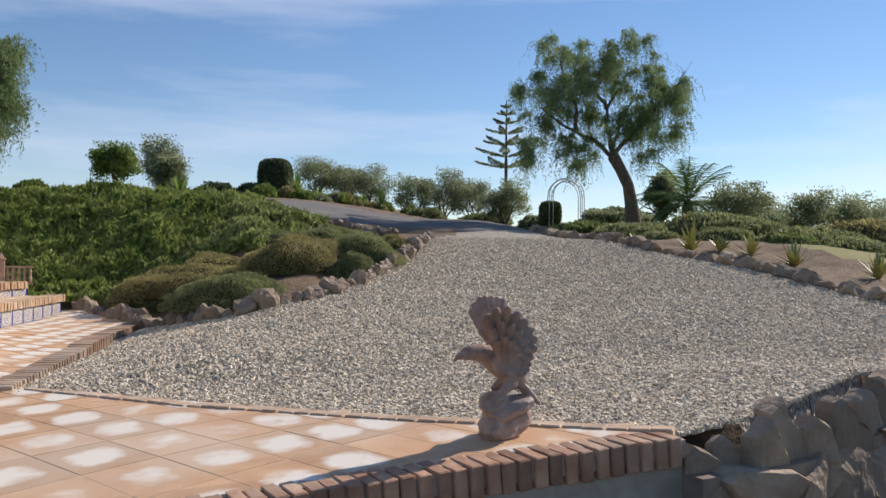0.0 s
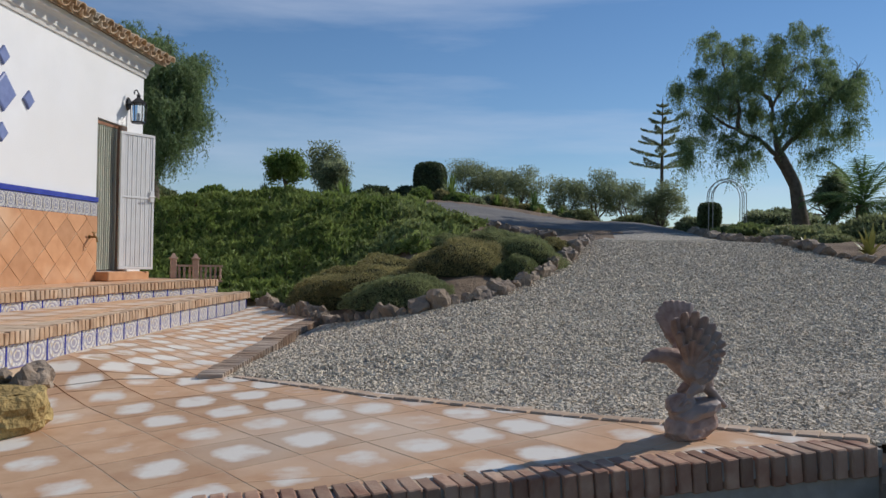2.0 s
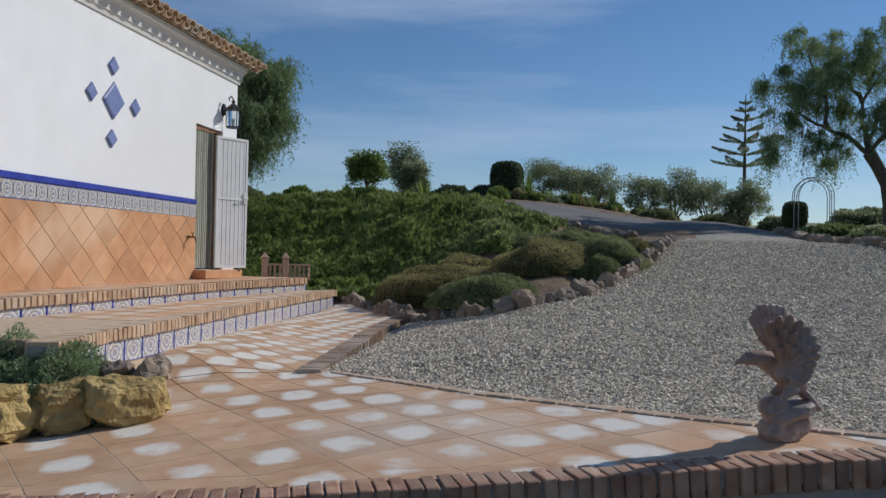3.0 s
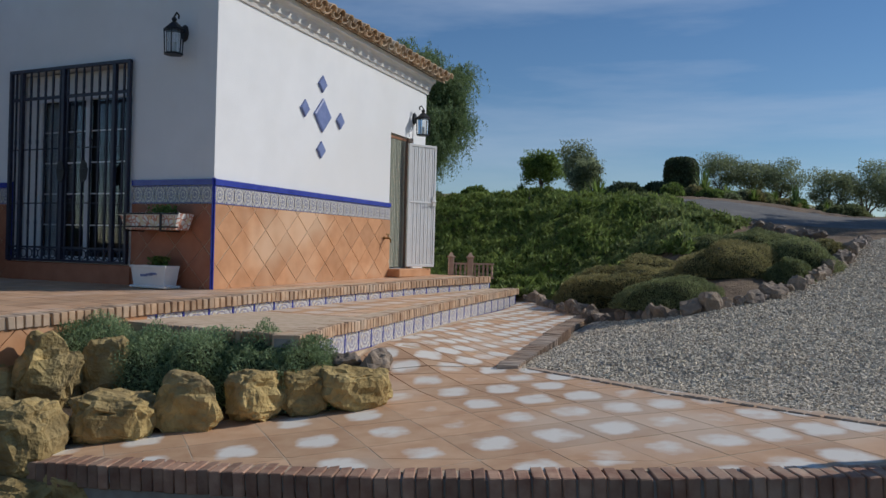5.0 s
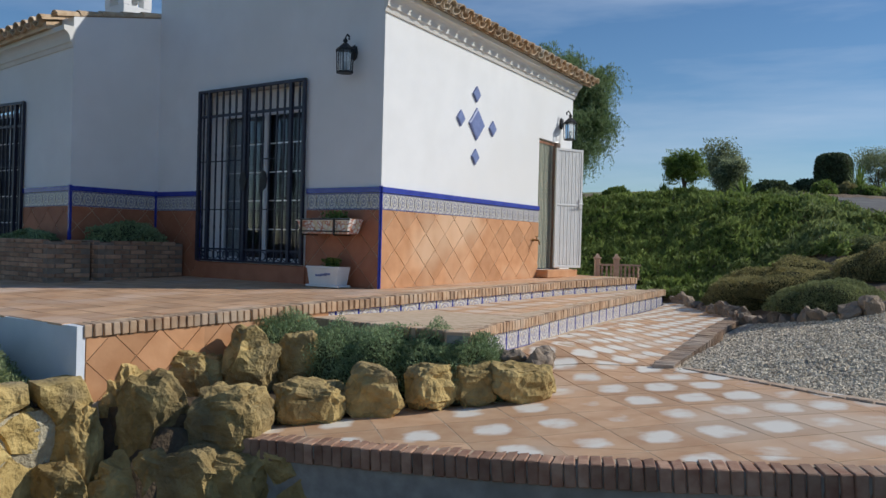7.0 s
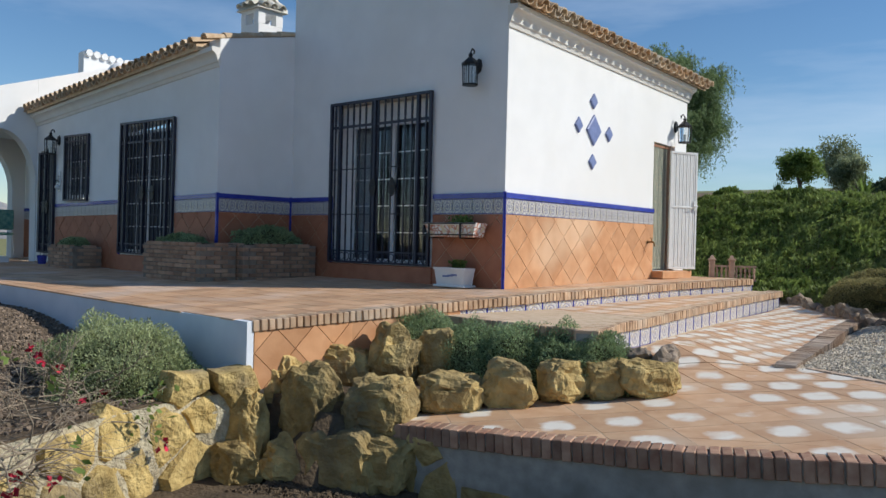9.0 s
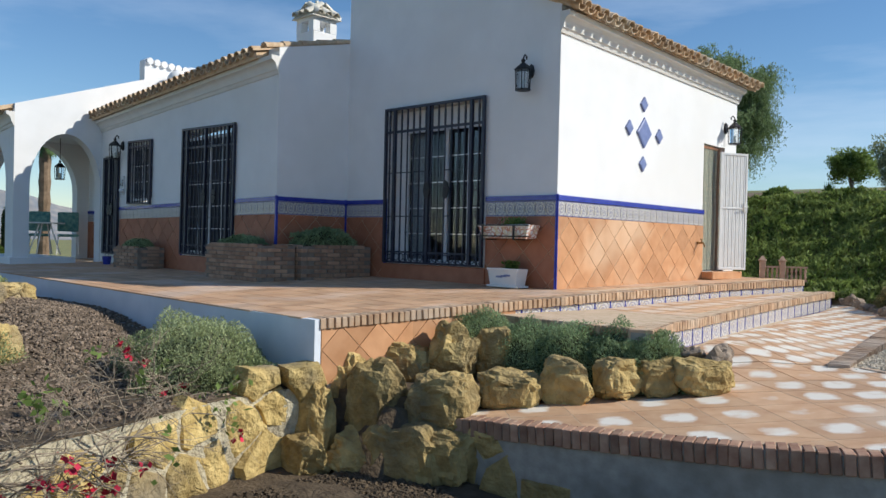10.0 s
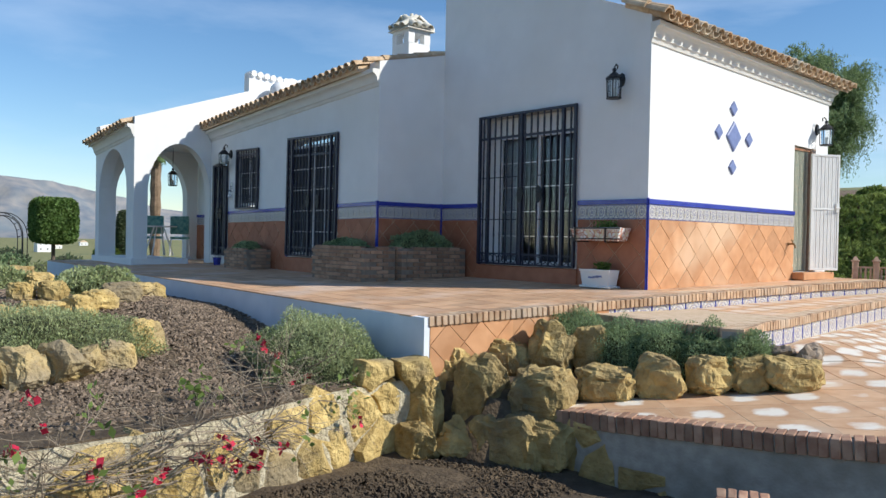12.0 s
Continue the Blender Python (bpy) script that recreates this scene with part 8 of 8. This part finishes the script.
def parked_car(x, y, z, turn):
    t = thing("parked_car", "pale blue metallic car parked behind the planted bank", "car", at=pose(x, y, z, 0, 0, turn))

    def shell(prof, w, name, material, parent, inset=0.0):
        bm = bmesh.new()
        rings = [[bm.verts.new((px_, s * (w / 2 - (0.12 * max(0.0, pz_ - 0.85) if inset == 0 else inset)), pz_)) for px_, pz_ in prof] for s in (-1, 1)]
        for k in range(len(prof)):
            j = (k + 1) % len(prof)
            bm.faces.new((rings[0][k], rings[0][j], rings[1][j], rings[1][k]))
        bm.faces.new(list(reversed(rings[0])))
        bm.faces.new(rings[1])
        bmesh.ops.recalc_face_normals(bm, faces=bm.faces)
        bmesh.ops.bevel(bm, geom=list(bm.edges), offset=0.04, segments=2, affect="EDGES")
        return part(name, bm, material, parent, smooth=True)

    body = shell([(-2.0, 0.3), (2.0, 0.3), (2.05, 0.6), (1.9, 0.82), (1.0, 0.95), (-1.7, 0.98), (-2.0, 0.8)], 1.7, "body", M["carpaint"], t)
    shell([(0.95, 0.93), (0.25, 1.42), (-1.0, 1.46), (-1.6, 1.2), (-1.75, 0.93)], 1.6, "cabin", M["carpaint"], t)
    for sy in (-1, 1):
        part("side_window", box_bm(-1.3, 0.3, sy * 0.74 - 0.01, sy * 0.74 + 0.01, 1.03, 1.33, 0.004), M["dark"], t)
        for wx in (-1.25, 1.3):
            w = part("wheel", tube_bm([(wx, sy * 0.62, 0.31), (wx, sy * 0.84, 0.31)], 0.31, 20), M["black"], t)
            part("rim", tube_bm([(wx, sy * 0.83, 0.31), (wx, sy * 0.85, 0.31)], 0.2, 14), M["hoop"], w)
    bm = bmesh.new()
    v = [bm.verts.new(q) for q in ((1.0, -0.62, 0.97), (1.0, 0.62, 0.97), (0.33, 0.56, 1.42), (0.33, -0.56, 1.42))]
    bm.faces.new(v)
    bmesh.ops.solidify(bm, geom=list(bm.faces), thickness=0.012)
    part("windscreen", bm, M["dark"], t)


parked_car(-9.25, 17.6, gz_(-9.25, 17.6) + 0.02, -20)


# ---- the far slope beyond the porch ----
fr = random.Random(31)
for k in range(34):
    x = -24 - 70 * fr.random() ** 1.5
    y = -9 + 0.3 * (-x - 14) * fr.random() + fr.uniform(-4, 5)
    w = fr.uniform(0.5, 1.6) * (1 + (-x - 24) / 50)
    mound("far_bush", x, y, gz_(x, y) - 0.1, w, w, w * fr.uniform(0.5, 0.9), 260, 0.12 * w, M[fr.choice(("olive", "mound_g", "darkleaf"))], "distant bush on the slope of the valley", group="far bushes")


def far_house(x, y, w, d, h):
    z = gz_(x, y)
    t = thing("far_house", "distant white house with a tiled roof", "house", "far houses", at=pose(x, y, z, 0, 0, fr.uniform(-20, 20)))
    part("wall", box_bm(-w / 2, w / 2, -d / 2, d / 2, -0.5, h), M["white"], t)
    bm = bmesh.new()
    v = [bm.verts.new(q) for q in ((-w / 2 - 0.3, -d / 2 - 0.3, h + 0.01), (w / 2 + 0.3, -d / 2 - 0.3, h + 0.01), (w / 2 + 0.3, d / 2 + 0.3, h + 0.01), (-w / 2 - 0.3, d / 2 + 0.3, h + 0.01), (-w / 2, 0, h + d * 0.25), (w / 2, 0, h + d * 0.25))]
    for f in ((0, 1, 5, 4), (2, 3, 4, 5), (1, 2, 5), (3, 0, 4), (3, 2, 1, 0)):
        bm.faces.new([v[i] for i in f])
    part("roof", bm, M["roof"], t)
    for k in (-1, 1):
        part("window", box_bm(w / 2 - 0.02, w / 2 + 0.03, k * d * 0.25 - 0.4, k * d * 0.25 + 0.4, 1.0, 2.1), M["dark"], t)


for x, y, w, d, h in ((-420, 62, 9, 8, 3.6), (-560, 128, 9, 8, 5.5), (-640, 56, 10, 8, 3.5), (-700, 172, 9, 7, 3.4), (-860, 144, 11, 9, 6), (-900, 250, 10, 8, 3.6)):
    far_house(x, y, w, d, h)


# ---- bricks and tiles laid piece by piece ----
brick_row(terr_edge, TERR, lambda x, y: tz(x, y) - 0.05, 0.074, edge_meshes, 0.115)
brick_row(step_edge, STEP2, lambda x, y: 0.017 * max(0.0, y) - 0.246, 0.074, edge_meshes, 0.115)
brick_row(patio_edge, PATIO_FRONT, lambda x, y: patio_z(x, y) - 0.0695, 0.081, red_meshes, 0.105, lean=10)
brick_row(step_edge, [(0.8, -1.77), (2.45, -1.77)], lambda x, y: -0.246, 0.074, edge_meshes, 0.115)
brick_row(kerb_bed, KERB, lambda x, y: patio_z(x, y) - 0.032 + 0.016 * smooth01((y - 1.9) / 0.1) - 0.06 * smooth01((y - 2.2) / 2.0), 0.062, kerb_meshes, 0.0, 0.006, lean=14)
brick_row(back_bed, PATIO_BACK, lambda x, y: patio_z(x, y) - 0.016, 0.118, flat_meshes, 0.0)


def riser(parent, line, ztop, h):
    """Painted tiles with blue dividers on the face of a step."""
    pts = along(line, 0.31)
    bm = box_bm(-0.141, 0.141, -0.006, 0.006, -h, 0.0, 0.003)
    tile = bpy.data.meshes.new("riser_tile")
    bm.to_mesh(tile)
    bm.free()
    tile.materials.append(M["riser"])
    bm = box_bm(-0.01, 0.01, -0.008, 0.008, -h, 0.0, 0.002)
    bar = bpy.data.meshes.new("riser_bar")
    bm.to_mesh(bar)
    bm.free()
    bar.materials.append(M["blue"])
    for p, a in pts:
        c, s = math.cos(a), math.sin(a)
        for me, u, nm in ((tile, 0.0, "riser_tile"), (bar, 0.155, "blue_divider")):
            ob = new(nm, me)
            x, y = p.x + c * u, p.y + s * u
            ob.matrix_world = pose(x, y, ztop(x, y), 0, -math.degrees(0.017 if y > 0 else 0), math.degrees(a))
            ob.parent = parent


riser(tread, offset([(edge_x(TERR, y), y) for y in (-1.7, -0.4, 0.4, 1.6, 3.2, 5.3)], -0.045), lambda x, y: tz(x, y) - 0.098, 0.1)
riser(step_edge, offset([(edge_x(STEP2, y), y) for y in (-1.7, -0.8, 1.5, 3.6, 5.65)], -0.045), lambda x, y: 0.017 * max(0.0, y) - 0.294, 0.2)


def floor_tiles(parent, regions, origin, u, v, lu, lv, zf, material, gap, limit, name="tile", thick=0.016):
    """Tiles of lu x lv on a sloping floor, cut by the regions; the nearest stay single, the rest are joined."""
    o, u, v = Vector(origin), Vector(u).normalized(), Vector(v).normalized()
    rest_v, rest_f, count = [], [], 0
    r = random.Random(17)
    cells = []
    for region in regions:
        cs = [((Vector(p) - o).dot(u) / lu, (Vector(p) - o).dot(v) / lv) for p in region]
        for i in range(int(min(c[0] for c in cs)) - 2, int(max(c[0] for c in cs)) + 3):
            for j in range(int(min(c[1] for c in cs)) - 2, int(max(c[1] for c in cs)) + 3):
                cells.append((region, i, j))
    cells.sort(key=lambda c: -(o + u * lu * c[1] + v * lv * c[2]).x * 0.6 + (o + u * lu * c[1] + v * lv * c[2]).y)
    for region, i, j in cells:
        c = o + u * lu * i + v * lv * j
        hu, hv = u * (lu - gap) / 2, v * (lv - gap) / 2
        quad = [c - hu - hv, c + hu - hv, c + hu + hv, c - hu + hv]
        poly = [(p.x, p.y) for p in quad]
        if (poly[1][0] - poly[0][0]) * (poly[2][1] - poly[0][1]) - (poly[1][1] - poly[0][1]) * (poly[2][0] - poly[0][0]) < 0:
            poly.reverse()
        poly = clip_poly(poly, region)
        if not poly or area(poly) < 0.004:
            continue
        dz = r.uniform(0.0, 0.0025)
        k = len(poly)
        hi = [(x, y, zf(x, y) + dz) for x, y in poly]
        lo = [(x, y, z - thick) for x, y, z in hi]
        faces = [tuple(range(k))] + [(q, k + q, k + (q + 1) % k, (q + 1) % k) for q in range(k)]
        if count < limit:
            origin_v = Vector((c.x, c.y, zf(c.x, c.y)))
            ang = math.atan2(u.y, u.x)
            inv = (Matrix.Translation(origin_v) @ Matrix.Rotation(ang, 4, "Z")).inverted()
            me = bpy.data.meshes.new(name)
            me.from_pydata([tuple(inv @ Vector(p)) for p in hi + lo], [], faces)
            me.materials.append(material)
            ob = new(name, me)
            ob.matrix_world = inv.inverted()
            ob.parent = parent
            count += 1
        else:
            n0 = len(rest_v)
            rest_v += hi + lo
            rest_f += [tuple(n0 + q for q in f) for f in faces]
    if rest_v:
        tagged(quick_mesh(name + "_rest", rest_v, rest_f, material, parent), kind="stuff")


def lime_tile(name, amount):
    """Clay tile with a bleached lime patch in the middle, different on every tile."""
    m = mat(name, (0.51, 0.295, 0.16), (0.62, 0.405, 0.24), 5, 0.65, 0.12, 35, vary=0.12, stain=(0.62, 0.48, 0.35))
    n, l = m.node_tree.nodes, m.node_tree.links
    b = n["Principled BSDF"]
    src = b.inputs["Base Color"].links[0].from_socket
    tc, oi = n.new("ShaderNodeTexCoord"), n.new("ShaderNodeObjectInfo")
    sep = n.new("ShaderNodeSeparateXYZ")
    l.new(tc.outputs["Object"], sep.inputs[0])

    def math_node(op, a, bb):
        q = n.new("ShaderNodeMath")
        q.operation = op
        for i, w in enumerate((a, bb)):
            if isinstance(w, (int, float)):
                q.inputs[i].default_value = w
            else:
                l.new(w, q.inputs[i])
        return q.outputs[0]

    ax = math_node("ABSOLUTE", math_node("DIVIDE", sep.outputs[0], 0.145), 0)
    ay = math_node("ABSOLUTE", math_node("DIVIDE", sep.outputs[1], 0.175), 0)
    big = math_node("ADD", math_node("POWER", ax, 3.2), math_node("POWER", ay, 3.2))
    ns = n.new("ShaderNodeTexNoise")
    ns.inputs["Scale"].default_value, ns.inputs["Detail"].default_value = 7.0, 9
    geo = n.new("ShaderNodeNewGeometry")
    l.new(geo.outputs["Position"], ns.inputs["Vector"])
    wob = math_node("ADD", big, math_node("MULTIPLY", math_node("SUBTRACT", ns.outputs[0], 0.5), 2.0))
    wob = math_node("ADD", wob, math_node("MULTIPLY", math_node("POWER", oi.outputs["Random"], 4.0), 1.3))
    rp = n.new("ShaderNodeValToRGB")
    rp.color_ramp.elements[0].position, rp.color_ramp.elements[1].position = 0.2, 1.0
    rp.color_ramp.elements[0].color, rp.color_ramp.elements[1].color = (amount, amount, amount, 1), (0, 0, 0, 1)
    l.new(wob, rp.inputs[0])
    mx = n.new("ShaderNodeMix")
    mx.data_type = "RGBA"
    mx.inputs[7].default_value = (0.79, 0.745, 0.65, 1)
    l.new(rp.outputs[0], mx.inputs[0])
    l.new(src, mx.inputs[6])
    l.new(mx.outputs[2], b.inputs["Base Color"])
    return m


M["lime"] = lime_tile("clay_tile_with_lime", 0.95)
M["lime_faint"] = lime_tile("worn_clay_tile", 0.5)
A1 = [(1.5, -3.27), (7.8, -1.70), (3.5, 0.27), (2.15, -0.72)]
A2 = [(1.5, -3.27), (2.75, -3.09), (4.0, -2.88), (5.5, -2.44), (6.95, -1.97), (7.8, -1.70)]
B1 = [(2.15, -0.72), (3.46, 0.3), (2.93, 4.25), (1.5, 5.6)]
B2 = [(1.5, 5.6), (2.93, 4.25), (2.4, 4.95), (1.55, 6.0)]


def laid(i, j):
    """Where the tiler set row i, column j: a lattice that fans out a little."""
    ci, cj = min(6.5, max(-1.0, i)), min(4.5, max(-4.0, j))
    o = Vector((3.083 + 0.3792 * ci + 0.4376 * cj - 0.0081 * ci * ci - 0.0143 * ci * cj + 0.0054 * cj * cj, -1.7647 + 0.3113 * ci - 0.3646 * cj - 0.0161 * ci * ci + 0.0155 * ci * cj - 0.0112 * cj * cj))
    du = Vector((0.3792 - 0.0162 * ci - 0.0143 * cj, 0.3113 - 0.0322 * ci + 0.0155 * cj))
    dv = Vector((0.4376 - 0.0143 * ci + 0.0108 * cj, -0.3646 + 0.0155 * ci - 0.0224 * cj))
    return o + du * (i - ci) + dv * (j - cj)


def patio_tiles(parent, regions, material, gap=0.0055, thick=0.016):
    """One object a tile, cut by the patio's outline."""
    r = random.Random(17)
    for region in regions:
        for i in range(-8, 34):
            for j in range(-34, 9):
                c = laid(i, j)
                poly = []
                for a, b in ((-0.5, 0.5), (0.5, 0.5), (0.5, -0.5), (-0.5, -0.5)):
                    q = laid(i + a, j + b)
                    poly.append(tuple(q + (c - q).normalized() * gap * 1.4))
                if area(poly) < 0.02 or area(poly) > 0.6:
                    continue
                if sum(p[0] * q[1] - q[0] * p[1] for p, q in zip(poly, poly[1:] + poly[:1])) < 0:
                    poly.reverse()
                poly = clip_poly(poly, region)
                if not poly or area(poly) < 0.004:
                    continue
                dz, k = r.uniform(0.0005, 0.002), len(poly)
                hi = [(x, y, patio_z(x, y) + dz) for x, y in poly]
                ax = laid(i + 0.5, j) - laid(i - 0.5, j)
                inv = (Matrix.Translation((c.x, c.y, patio_z(c.x, c.y))) @ Matrix.Rotation(math.atan2(ax.y, ax.x), 4, "Z")).inverted()
                me = bpy.data.meshes.new("tile")
                me.from_pydata([tuple(inv @ Vector(p)) for p in hi + [(x, y, z - thick) for x, y, z in hi]], [], [tuple(range(k))] + [(q, k + q, k + (q + 1) % k, (q + 1) % k) for q in range(k)])
                me.materials.append(material)
                ob = new("tile", me)
                ob.matrix_world = inv.inverted()
                ob.parent = parent


patio_tiles(patio, [A1, A2, B1, B2], M["lime"])
floor_tiles(tread, [[(0.88, -1.4), (2.17, -1.4), (1.74, 1.5), (1.50, 3.6), (1.36, 5.3), (0.9, 3.2), (0.72, 1.0)]], (1.3, 1.0), (1, 0), (0, 1), 0.4, 0.4, lambda x, y: tz(x, y) - 0.192, M["lime_faint"], 0.016, 120)
T1 = [[(-13.9, -4.035), (0.10, -4.035), (0.39, -1.42), (-13.9, -1.42)], [(-4.33, -1.42), (0.39, -1.42), (0.56, 0.0), (-4.33, 0.0)], [(0.02, -0.0), (0.57, 0.0), (0.60, 1.6), (0.60, 3.2), (0.80, 5.3), (0.02, 5.3)]]
floor_tiles(terrace, T1, (0.3, -3.0), (1, -0.035), (0.035, 1), 0.30, 0.30, lambda x, y: tz(x, y), M["floor_tile"], 0.012, 300)
